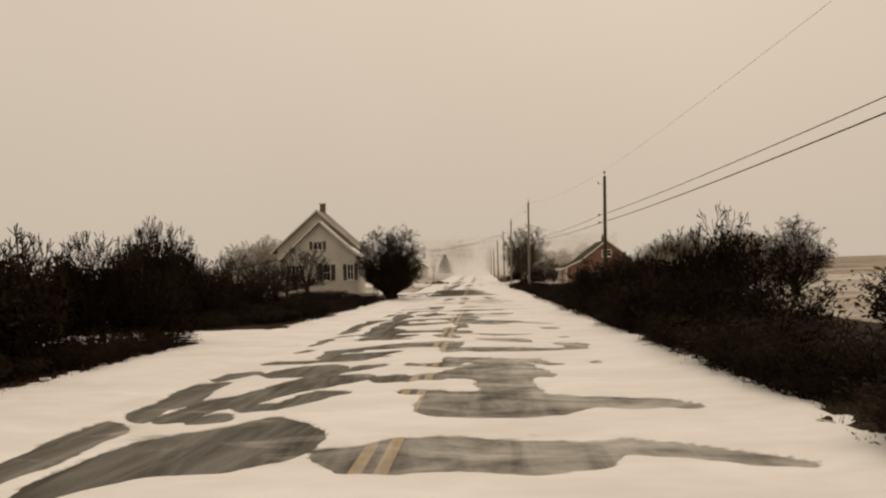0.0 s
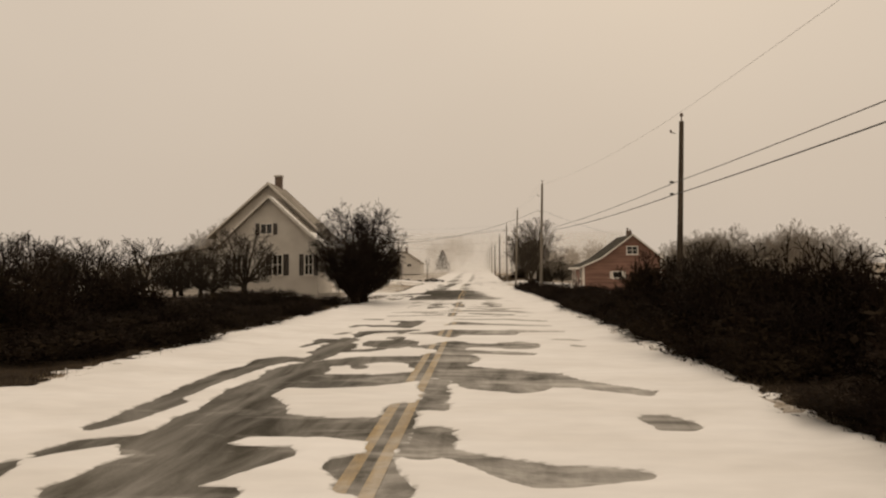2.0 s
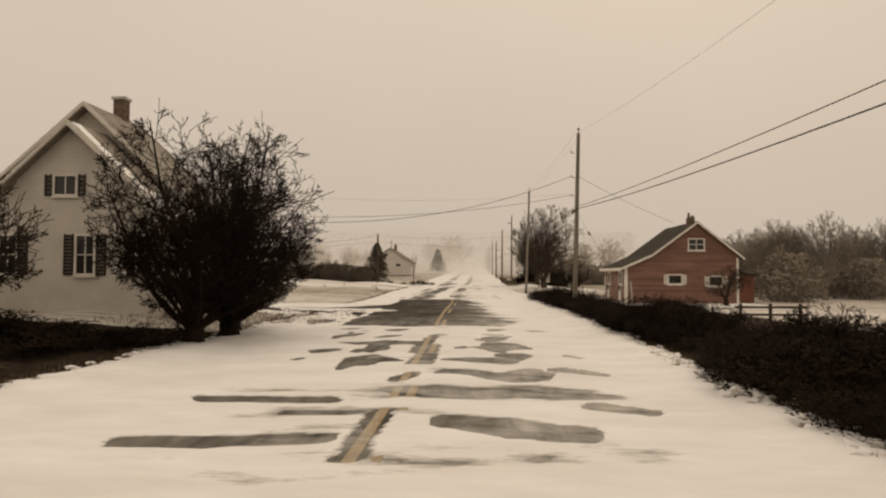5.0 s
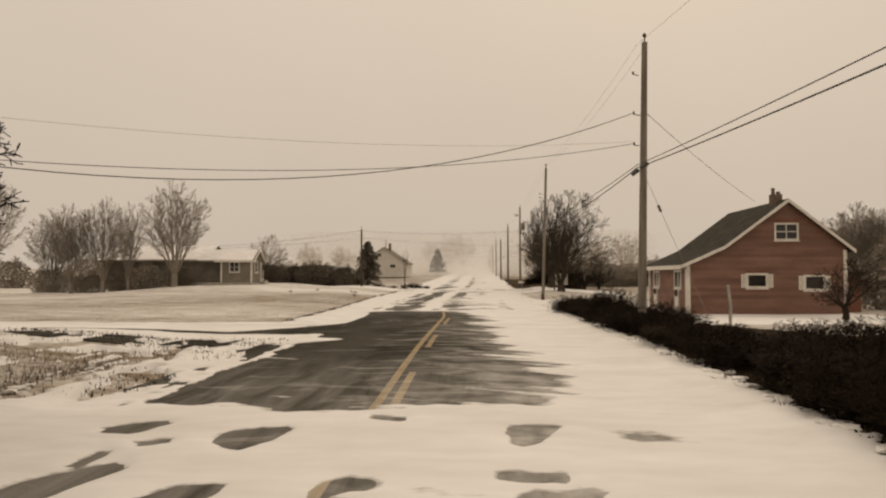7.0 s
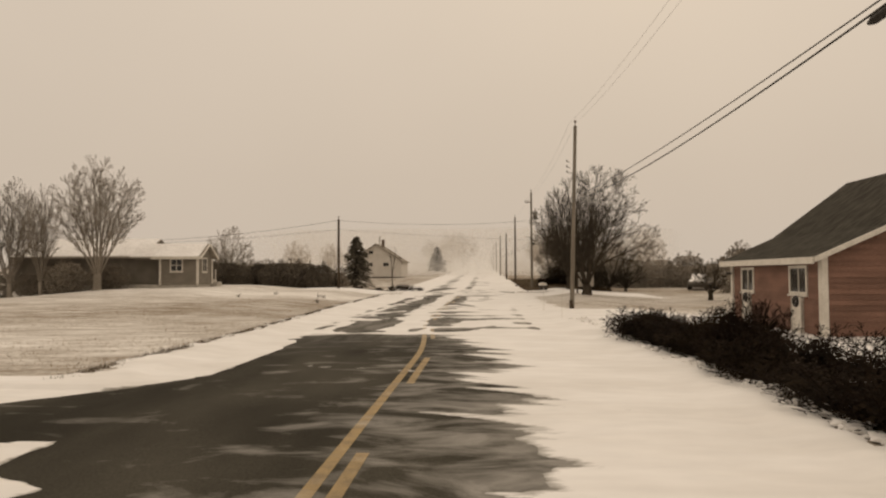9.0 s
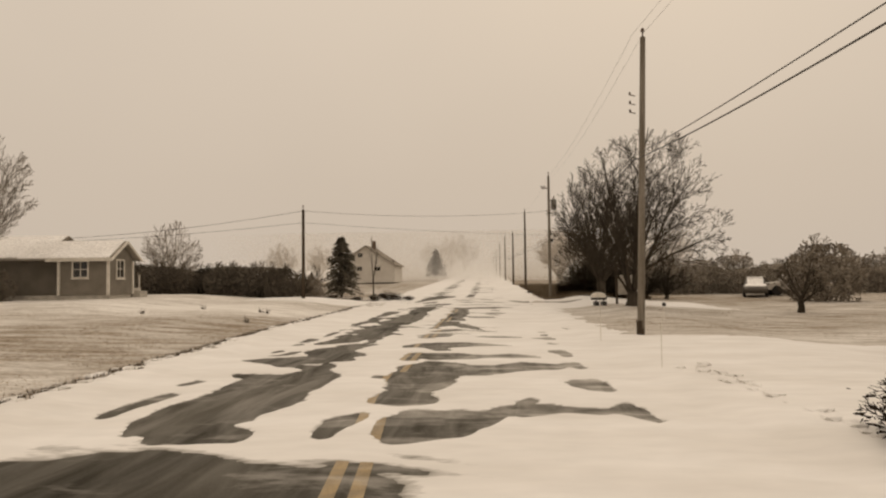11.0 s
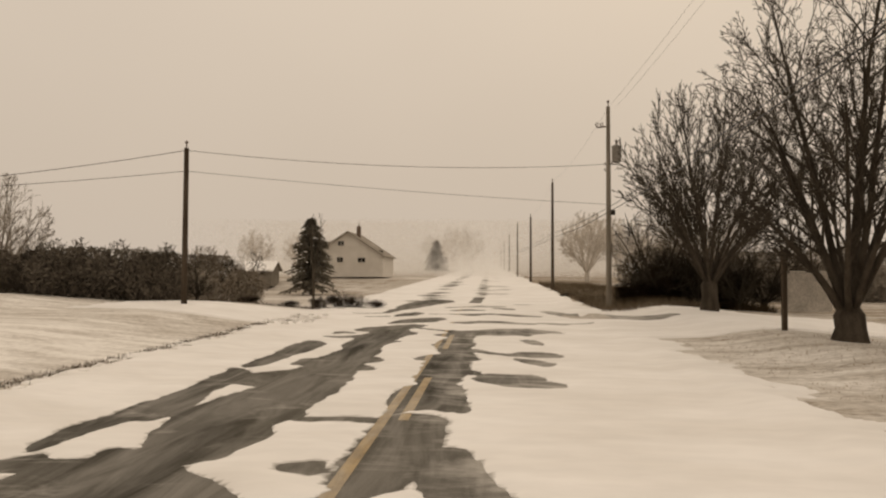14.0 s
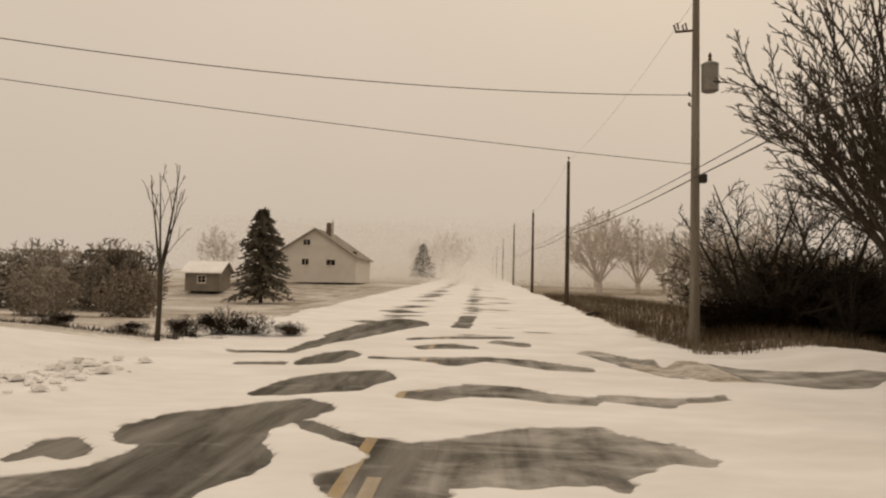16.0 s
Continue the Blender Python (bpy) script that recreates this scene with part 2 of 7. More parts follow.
dust(M_ASPHALT, 14, 0.45, 0.98, 0.17)
M_YELLOW = mat("worn_yellow_road_paint", (0.37, 0.265, 0.125), (0.235, 0.175, 0.095), scale=4, fine=60, rough=0.75, bump=0.3)
dust(M_YELLOW, 14, 0.52, 0.95, 0.22)
M_BARK = mat("dark_bark", (0.043, 0.035, 0.026), (0.080, 0.066, 0.051), scale=5, fine=60, rough=0.95, bump=0.6, stretch=(1, 1, 0.3))
M_TWIG = mat("dark_wet_twigs", (0.044, 0.036, 0.026), (0.085, 0.071, 0.054), scale=2, fine=40, rough=0.95, bump=0.2)
# Stems and leaves near black: the shade inside the brush is put into both colours.
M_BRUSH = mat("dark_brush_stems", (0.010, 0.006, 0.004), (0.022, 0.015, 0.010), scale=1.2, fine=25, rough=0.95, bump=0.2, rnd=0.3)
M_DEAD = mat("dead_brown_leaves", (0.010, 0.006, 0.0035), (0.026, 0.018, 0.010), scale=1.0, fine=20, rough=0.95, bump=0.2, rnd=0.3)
M_GARDEN = mat("brown_bare_twigs", (0.024, 0.018, 0.013), (0.055, 0.044, 0.033), scale=1.2, fine=25, rough=0.95, bump=0.2, rnd=0.3)
M_THICKET = mat("thicket_twigs", (0.026, 0.021, 0.015), (0.060, 0.051, 0.038), scale=1.0, fine=20, rough=0.95, bump=0.2, rnd=0.3)
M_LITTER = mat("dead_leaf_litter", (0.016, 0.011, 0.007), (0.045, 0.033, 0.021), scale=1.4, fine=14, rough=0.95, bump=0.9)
# Paler than bare wood: the haze of distance is put into the colour.
M_HAZY = mat("haze_pale_wood", (0.19, 0.166, 0.135), (0.29, 0.257, 0.215), scale=0.6, fine=12, rough=0.95, bump=0.2, rnd=0.12)
# Farthest trees: haze put into the colour, almost up to the sky's paleness.
M_HAZY2 = mat("haze_white_twigs", (0.50, 0.455, 0.40), (0.62, 0.575, 0.51), scale=0.4, fine=8, rough=0.95, bump=0.2, rnd=0.1)
M_HEDGE = mat("dull_hedge_twigs", (0.095, 0.081, 0.063), (0.17, 0.147, 0.117), scale=0.6, fine=12, rough=0.95, bump=0.2, rnd=0.15)
# Far hedge twigs, lightened so that haze is part of their base colour.
M_HAZY3 = mat("haze_grey_twigs", (0.20, 0.173, 0.138), (0.30, 0.262, 0.213), scale=0.6, fine=12, rough=0.95, bump=0.2, rnd=0.12)
# Needles paled: the haze before the spruces is put into this colour.
M_FIR = mat("haze_dulled_needles", (0.11, 0.098, 0.074), (0.18, 0.162, 0.128), scale=2.0, fine=14, rough=0.95, bump=0.3)
M_WEED = mat("dead_roadside_weeds", (0.028, 0.019, 0.011), (0.085, 0.060, 0.034), scale=0.7, fine=12, rough=0.95, bump=0.2)
M_STRAW = mat("pale_dry_grass", (0.22, 0.155, 0.085), (0.36, 0.26, 0.15), scale=0.8, fine=12, rough=0.95, bump=0.2)
M_DRY = mat("dry_brown_grass", (0.095, 0.074, 0.048), (0.19, 0.152, 0.105), scale=0.8, fine=12, rough=0.95, bump=0.2)
M_POLE = mat("weathered_grey_pole_wood", (0.165, 0.142, 0.112), (0.255, 0.225, 0.185), scale=3, fine=40, rough=0.9, bump=0.5, stretch=(3, 3, 0.2))
M_POLE_DARK = mat("dark_creosote_pole_wood", (0.055, 0.042, 0.030), (0.105, 0.082, 0.06), scale=3, fine=40, rough=0.9, bump=0.5, stretch=(3, 3, 0.2))
M_WIRE = mat("black_cable_sheath", (0.03, 0.026, 0.022), (0.05, 0.043, 0.036), scale=3, fine=20, rough=0.6, bump=0.05)
M_STEEL = mat("galvanised_steel", (0.24, 0.225, 0.20), (0.33, 0.31, 0.28), scale=6, fine=60, rough=0.5, bump=0.1, metal=0.6)
M_TANK = mat("grey_transformer_paint", (0.20, 0.185, 0.16), (0.27, 0.25, 0.22), scale=3, fine=40, rough=0.55, bump=0.1)
M_CERAMIC = mat("brown_insulator_glaze", (0.08, 0.05, 0.035), (0.12, 0.08, 0.055), scale=6, fine=30, rough=0.3, bump=0.02)
M_RED = board_mat("red_painted_shingles", (0.205, 0.092, 0.060), (0.150, 0.068, 0.046), 0.16)
M_REDBOARD = mat("red_painted_boards", (0.225, 0.128, 0.095), (0.160, 0.092, 0.068), scale=1.1, fine=26, rough=0.85, bump=0.3, stretch=(0.5, 1, 2.5), rnd=0.16)
M_WHITEBOARD = board_mat("white_clapboard", (0.58, 0.54, 0.475), (0.50, 0.46, 0.40), 0.12)
M_GREYBOARD = board_mat("grey_green_clapboard", (0.175, 0.155, 0.125), (0.225, 0.20, 0.165), 0.13)
# Far house: white boards, made paler still to hold the haze in their colour.
M_PALEBOARD = board_mat("pale_clapboard", (0.66, 0.62, 0.56), (0.60, 0.56, 0.50), 0.14)
M_TRIM = mat("off_white_trim_paint", (0.70, 0.66, 0.59), (0.60, 0.56, 0.49), scale=3, fine=40, rough=0.7, bump=0.1)
M_ROOF = mat("dark_asphalt_shingles", (0.036, 0.033, 0.026), (0.078, 0.071, 0.057), scale=2.2, fine=25, rough=0.95, bump=0.7, stretch=(1, 3, 1))
M_ROOF_GREY = mat("grey_shingles_dusted_with_snow", (0.21, 0.185, 0.15), (0.34, 0.305, 0.26), scale=1.2, fine=18, rough=0.95, bump=0.5)
M_ROOF_SNOW = mat("roof_snow", (0.90, 0.88, 0.85), (0.84, 0.815, 0.78), scale=0.9, fine=9, rough=0.8, bump=0.3)
M_SHUTTER = mat("dark_painted_shutters", (0.035, 0.028, 0.022), (0.055, 0.045, 0.036), scale=4, fine=40, rough=0.6, bump=0.2)
M_BRICK = mat("sooty_chimney_brick", (0.12, 0.085, 0.065), (0.19, 0.145, 0.115), scale=7, fine=40, rough=0.9, bump=0.5)
M_STONE = mat("whitewashed_foundation", (0.42, 0.39, 0.34), (0.55, 0.51, 0.45), scale=3, fine=25, rough=0.9, bump=0.5)
M_BLACK = mat("black_plastic", (0.02, 0.018, 0.016), (0.035, 0.03, 0.027), scale=5, fine=40, rough=0.5, bump=0.05)
# Backing added behind windows; the rooms' shade is put into its colour.
M_ROOMSHADE = mat("room_shade", (0.05, 0.04, 0.03), (0.07, 0.058, 0.045), scale=2, fine=20, rough=0.9, bump=0.1)
M_CARPAINT = mat("dark_car_paint", (0.10, 0.09, 0.078), (0.13, 0.118, 0.10), scale=2, fine=20, rough=0.35, bump=0.02)
M_TRUCKPAINT = mat("off_white_truck_paint", (0.60, 0.56, 0.50), (0.52, 0.48, 0.43), scale=2, fine=20, rough=0.4, bump=0.02)
M_TYRE = mat("tyre_rubber", (0.02, 0.018, 0.016), (0.03, 0.027, 0.024), scale=8, fine=50, rough=0.85, bump=0.2)


def glass_mat():
    m = bpy.data.materials.new("window_glass")
    m.use_nodes = True
    b = m.node_tree.nodes["Principled BSDF"]
    b.inputs["Base Color"].default_value = (0.05, 0.045, 0.04, 1)
    b.inputs["Roughness"].default_value = 0.08
    b.inputs["Transmission Weight"].default_value = 0.5
    b.inputs["IOR"].default_value = 1.45
    return m


M_GLASS = glass_mat()


# ---- mesh tools ----
class MB:
    """A plain mesh builder: vertices and faces in lists."""

    def __init__(self):
        self.v, self.f = [], []

    def box(self, x0, y0, z0, x1, y1, z1):
        n = len(self.v)
        self.v += [(x0, y0, z0), (x1, y0, z0), (x1, y1, z0), (x0, y1, z0), (x0, y0, z1), (x1, y0, z1), (x1, y1, z1), (x0, y1, z1)]
        self.f += [(n, n + 3, n + 2, n + 1), (n + 4, n + 5, n + 6, n + 7), (n, n + 1, n + 5, n + 4), (n + 1, n + 2, n + 6, n + 5), (n + 2, n + 3, n + 7, n + 6), (n + 3, n, n + 4, n + 7)]
        return self

    def prism(self, outline, a, b, axis="y"):
        """An outline (in x,z for axis y; y,z for axis x; x,y for axis z) drawn out from a to b."""
        n, k = len(self.v), len(outline)
        for s in (a, b):
            for p, q in outline:
                self.v.append((p, s, q) if axis == "y" else (s, p, q) if axis == "x" else (p, q, s))
        self.f.append(tuple(range(n, n + k)))
        self.f.append(tuple(range(n + 2 * k - 1, n + k - 1, -1)))
        for i in range(k):
            j = (i + 1) % k
            self.f.append((n + j, n + i, n + k + i, n + k + j))
        return self

    def tube(self, pts, radii, sides=6, cap=True):
        n0 = len(self.v)
        for i, p in enumerate(pts):
            a, b = pts[max(i - 1, 0)], pts[min(i + 1, len(pts) - 1)]
            d = Vector((b[0] - a[0], b[1] - a[1], b[2] - a[2]))
            if d.length < 1e-9:
                d = Vector((0, 0, 1))
            d.normalize()
            u = d.cross(Vector((0.31, 0.87, 0.38)))
            if u.length < 0.1:
                u = d.cross(Vector((1, 0, 0)))
            u.normalize()
            w = d.cross(u)
            r = radii[i]
            for s in range(sides):
                c, q = math.cos(2 * math.pi * s / sides) * r, math.sin(2 * math.pi * s / sides) * r
                self.v.append((p[0] + u.x * c + w.x * q, p[1] + u.y * c + w.y * q, p[2] + u.z * c + w.z * q))
        for i in range(len(pts) - 1):
            for s in range(sides):
                t = (s + 1) % sides
                a = n0 + i * sides
                self.f.append((a + s, a + t, a + sides + t, a + sides + s))
        if cap:
            self.f.append(tuple(n0 + s for s in range(sides - 1, -1, -1)))
            e = n0 + (len(pts) - 1) * sides
            self.f.append(tuple(e + s for s in range(sides)))
        return self

    def lathe(self, profile, cx=0, cy=0, sides=14):
        return self.tube([(cx, cy, z) for r, z in profile], [r for r, z in profile], sides)

    def mesh(self, name, material, smooth=False):
        me = bpy.data.meshes.new(name)
        me.from_pydata([tuple(p) for p in self.v], [], self.f)
        me.materials.append(material)
        if smooth:
            me.shade_smooth()
        me.update()
        return me


def fix(me):
    bm = bmesh.new()
    bm.from_mesh(me)
    bmesh.ops.remove_doubles(bm, verts=bm.verts, dist=0.0005)
    bmesh.ops.recalc_face_normals(bm, faces=bm.faces)
    bm.to_mesh(me)
    bm.free()
    return me


def part(name, mb, material, parent, label="", smooth=False, tidy=True):
    me = mb.mesh(name, material, smooth)
    if tidy:
        fix(me)
    ob = new(name, me)
    ob.parent = parent
    if label:
        tagged(ob, label)
    return ob


def bevel(ob, width=0.02, segments=2):
    m = ob.modifiers.new("bevel", "BEVEL")
    m.width, m.segments, m.limit_method = width, segments, "ANGLE"
    return ob


def thing(name, x, y, z, label, category, group="", kind="", turn=0):
    ob = new(name)
    ob.matrix_basis = pose(x, y, z, 0, 0, turn)
    ob.empty_display_size = 0.2
    return tagged(ob, label, category, group, kind)


# ---- the lie of the land ----
def sstep(a, b, v):
    t = np.clip((np.asarray(v, float) - a) / (b - a), 0, 1)
    return t * t * (3 - 2 * t)


def hash2(i, j, seed):
    h = np.sin(i * 127.1 + j * 311.7 + seed * 74.7) * 43758.5453
    return h - np.floor(h)


def vnoise(x, y, seed=0):
    """Smooth value noise from 0 to 1."""
    x, y = np.asarray(x, float), np.asarray(y, float)
    i, j = np.floor(x), np.floor(y)
    u, v = x - i, y - j
    u, v = u * u * (3 - 2 * u), v * v * (3 - 2 * v)
    a, b = hash2(i, j, seed), hash2(i + 1, j, seed)
    c, d = hash2(i, j + 1, seed), hash2(i + 1, j + 1, seed)
    return (a * (1 - u) + b * u) * (1 - v) + (c * (1 - u) + d * u) * v


def fbm(x, y, seed=0, octaves=3):
    s, a, t = 0.0, 1.0, 0.0
    for k in range(octaves):
        s, t = s + a * vnoise(np.asarray(x) * 2**k, np.asarray(y) * 2**k, seed + 17 * k), t + a
        a *= 0.5
    return s / t


def xc(y):
    """The middle of the road, where the yellow lines run."""
    return -0.45 - 0.38 * sstep(40, 66, y) - 0.69 * sstep(72, 84, y)


def road_z(y):
    y = np.asarray(y, float)
    return 0.0175 * (np.maximum(y - 100, 0) - 8 * (1 - np.exp(-np.maximum(y - 100, 0) / 8))) * (1 - 0.35 * sstep(250, 700, y))


def left_edge(y):
    return -6.9 + 0.85 * sstep(19, 23, y) - 0.15 * sstep(66, 74, y) - 1.0 * sstep(74, 100, y)


def right_edge(y):
    return 4.22 + 0.08 * sstep(30, 50, y) - 0.45 * sstep(60, 85, y) - 0.15 * sstep(85, 100, y)


def land_z(x, y):
    """Height of the ground beside and under the road."""
    x, y = np.asarray(x, float), np.asarray(y, float)
    base = road_z(y)
    lawn = sstep(-6.8, -12, x) * 0.40 * sstep(76, 108, y) * (1 - sstep(114, 126, y)) * (1 - 0.75 * sstep(-24, -34, x))
    lawn = lawn + 0.34 * sstep(-14, -19, x) * sstep(96, 106, y) * (1 - sstep(114, 124, y)) * (1 - sstep(-24, -34, x))
    hollow = -sstep(-7.5, -14, x) * 1.2 * sstep(118, 145, y) * (1 - sstep(163, 170, y))
    garden = sstep(-6.5, -11, x) * 0.45 * sstep(30, 45, y) * (1 - sstep(58, 70, y))
    bank = sstep(4.6, 6.5, x) * (1 - sstep(9, 14, x)) * 0.22 * sstep(94, 104, y) * (1 - sstep(135, 150, y))
    yard = -sstep(6.5, 10, x) * 0.25 * sstep(66, 78, y) * (1 - sstep(122, 140, y))
    rough = 0.07 * (fbm(x / 2.3, y / 2.3, 5) - 0.5) * sstep(0.5, 3, np.minimum(np.abs(x - left_edge(y)), np.abs(x - right_edge(y))))
    return base + lawn + hollow + garden + bank + yard + np.where((x < left_edge(y) - 0.3) | (x > right_edge(y) + 0.3), rough, 0)


def gz(x, y):
    return float(land_z(x, y))


# ---- ground, road, snow ----
def grid_mesh(name, xs, ys, zfun, material):
    gx, gy = np.meshgrid(xs, ys)
    gzv = zfun(gx, gy)
    nx, ny = len(xs), len(ys)
    idx = np.arange(nx * ny).reshape(ny, nx)
    quads = np.stack([idx[:-1, :-1], idx[:-1, 1:], idx[1:, 1:], idx[1:, :-1]], -1).reshape(-1, 4)
    me = bpy.data.meshes.new(name)
    me.from_pydata(np.stack([gx, gy, gzv], -1).reshape(-1, 3).tolist(), [], quads.tolist())
    me.materials.append(material)
    me.shade_smooth()
    me.update()
    return me


def spread(a, b, step, far, ratio=1.35):
    """Even steps from a to b, then growing ones out to far on both sides."""
    core = list(np.arange(a, b + 1e-6, step))
    out, s, v = [], step, b
    while v < far:
        s *= ratio
        v += s
        out.append(v)
    back, s, v = [], step, a
    while v > -far:
        s *= ratio
        v -= s
        back.append(v)
    return np.array(back[::-1] + core + out)


def ground_z(x, y):
    inside = (x > left_edge(y) + 0.4) & (x < right_edge(y) - 0.4)
    side = (x < -3.5) & (y > 60.0) & (y < 68.5)
    return land_z(x, y) - np.where(inside | side, 0.09, 0.0)


ground = new("ground", grid_mesh("ground", spread(-24, 16, 0.35, 1600), spread(-20, 190, 0.45, 2600), ground_z, M_FIELD))
tagged(ground, "dry winter grass fields streaked with thin snow", "ground", kind="structure")

ys_road = np.concatenate([np.arange(-20, 190, 1.0), np.arange(190, 900, 10.0)])
mb = MB()
for n, y in enumerate(ys_road):
    c, z = float(xc(y)), float(road_z(y))
    for k, u in enumerate((-3.95, -2, 0, 2, 3.75)):
        mb.v.append((c + u, float(y), z - 0.012 * abs(u)))
    if n:
        for k in range(4):
            a = (n - 1) * 5 + k
            mb.f.append((a, a + 1, a + 6, a + 5))
road = new("road", mb.mesh("road", M_ASPHALT, True))
tagged(road, "grey worn asphalt country road under blown snow", "road", kind="structure")
mb = MB()
for n, x in enumerate(np.concatenate([np.linspace(-4.2, -60, 60), np.linspace(-66, -400, 40)])):
    w = 2.6 + 2.0 * max(0.0, 1 - (-4.2 - x) / 3.0) ** 2
    yc = 65.0 + 0.10 * (x + 4)
    for s in (-1, 0, 1):
        mb.v.append((float(x), yc + s * w, float(land_z(x, yc + s * w)) - 0.06))
    if n:
        for k in range(2):
            a = (n - 1) * 3 + k
            mb.f.append((a, a + 3, a + 4, a + 1))
side_road = new("side_road", mb.mesh("side_road", M_ASPHALT, True))
tagged(side_road, "asphalt side road joining, edged with snow", "road", kind="structure")


def line_strip(name, off, y0, y1, label):
    b = MB()
    ys = np.linspace(y0, y1, max(2, int((y1 - y0) / 1.5) + 1))
    for n, y in enumerate(ys):
        c, z = float(xc(y)) + off, float(road_z(y)) + 0.004 - 0.012 * abs(off)
        b.v += [(c - 0.06, float(y), z), (c + 0.06, float(y), z)]
        if n:
            a = 2 * n - 2
            b.f.append((a, a + 1, a + 3, a + 2))
    return tagged(new(name, b.mesh(name, M_YELLOW)), label, "road marking", kind="structure")


line_strip("centre_line", -0.11, -20, 400, "solid yellow line worn and half under snow")
line_strip("centre_line", 0.11, -20, 45.5, "second solid yellow line worn and half under snow")
for k in range(46):
    line_strip("lane_dash", 0.11, 47.3 + 7.2 * k, 50.5 + 7.2 * k, "broken yellow dash beside the solid line")


# Strips blown clear of snow: along each, x, y and half its length along the road, or less than nought: half its breadth across it.
CLEAR_A = [
    [(-3.78, 6.74, 0.33), (-3.8, 7.6, 0.46), (-3.77, 8.51, 0.5)],
    [(-3.04, 6.1, 0.36), (-2.98, 6.7, 0.52), (-2.72, 7.2, 0.69), (-2.03, 7.52, 0.95), (-1.69, 7.88, 1.03), (-1.44, 7.86, 0.69)],
    [(-0.97, 7.09, 0.26), (-0.67, 6.88, 0.41), (-0.29, 7.05, 0.56), (0.32, 7.11, 0.52), (0.97, 6.97, 0.5), (1.53, 7.03, 0.42), (1.78, 7.33, 0.2), (2.26, 7.19, 0.2), (2.68, 6.96, 0.2), (3.25, 6.65, 0.07)],
    [(-3.77, 9.31, 0.44), (-3.81, 9.84, 0.33), (-3.74, 10.37, 0.53), (-3.83, 11.3, 0.48), (-3.63, 11.8, 0.14)],
    [(-3.37, 8.96, 0.21), (-3.19, 9.21, 0.35), (-3.13, 9.83, 0.42), (-2.83, 10.11, 0.39), (-2.64, 10.59, 0.44), (-2.35, 11.31, 0.58), (-2.03, 11.8, 0.7)],
]
CLEAR_B = [
    [(-2.56, 9.57, 0.28), (-2.19, 9.56, 0.19), (-1.98, 9.97, 0.28), (-1.74, 10.44, 0.34), (-1.42, 10.55, 0.11)],
    [(-2.98, 8.88, 0.17), (-2.59, 9.03, 0.25)],
    [(-0.62, 10.4, 0.16), (-0.39, 10.39, 0.21), (-0.04, 10.31, 0.2)],
    [(-0.14, 9.82, -0.06), (-0.04, 9.08, -0.07)],
    [(0.01, 9.57, 0.81), (0.46, 9.5, 0.87), (0.95, 9.4, 0.76), (1.43, 9.39, 0.64), (1.94, 9.53, 0.33), (2.4, 9.46, 0.28), (2.77, 9.46, 0.22), (3.12, 9.19, 0.09)],
    [(0.76, 12.85, -0.69), (0.81, 11.33, -0.38), (0.91, 10.35, -0.39)],
    [(-2.2, 11.24, 0.22), (-2.09, 11.81, 0.66), (-1.73, 11.9, 0.52), (-1.34, 12.09, 0.33)],
    [(-1.07, 11.65, 0.33), (-0.83, 11.83, 0.42), (-0.7, 11.66, 0.33)],
    [(-0.49, 11.83, 0.29), (-0.2, 11.84, 0.29)],
]
CLEAR_C = [
    [(-0.17, 12.02, 0.24), (0.01, 12.21, 0.49), (0.46, 12.22, 0.64), (1.01, 12.23, 0.64), (1.36, 12.2, 0.46), (1.57, 11.87, 0.15)],
    [(-3.97, 12.19, 0.17), (-3.81, 12.7, 0.27), (-3.5, 13.07, 0.16)],
    [(-3.23, 12.7, 0.22), (-2.89, 12.83, 0.56), (-2.54, 13.08, 0.68), (-2.15, 13.36, 0.54)],
    [(-3.09, 12.39, 0.15), (-2.82, 12.52, 0.22), (-2.39, 12.56, 0.25), (-2.12, 12.65, 0.23), (-1.92, 12.93, 0.18), (-1.72, 13.16, 0.27), (-1.53, 13.35, 0.29), (-1.25, 13.6, 0.11)],
    [(-0.81, 13.51, 0.17), (-0.58, 13.38, 0.16), (-0.27, 13.3, 0.32), (-0.09, 13.46, 0.42), (0.03, 13.92, 0.33)],
]
CLEAR_D = [
    [(-0.1, 14.15, 0.35), (0.19, 14.06, 0.34), (0.52, 13.87, 0.42), (0.82, 13.67, 0.42), (1.12, 13.62, 0.37), (1.45, 13.75, 0.25), (1.6, 13.46, 0.19), (1.75, 13.23, 0.12), (1.94, 13.17, 0.06)],
    [(2.54, 13.44, 0.16), (2.63, 13.37, 0.12)],
    [(-3.8, 14.17, 0.1), (-3.51, 14.39, 0.27), (-2.99, 14.33, 0.19), (-2.64, 14.5, 0.22), (-2.36, 14.88, 0.6), (-2.09, 15.04, 0.68), (-1.84, 15.27, 0.52), (-1.52, 15.62, 0.24), (-1.29, 15.85, 0.14)],
    [(-0.02, 15.89, 0.4), (0.23, 15.9, 0.4), (0.62, 15.82, 0.49), (1, 15.79, 0.48), (1.37, 15.75, 0.44), (1.72, 15.64, 0.26), (2.08, 15.66, 0.22), (2.44, 15.91, 0.39), (2.65, 15.97, 0.36), (2.7, 15.79, 0.19)],
]
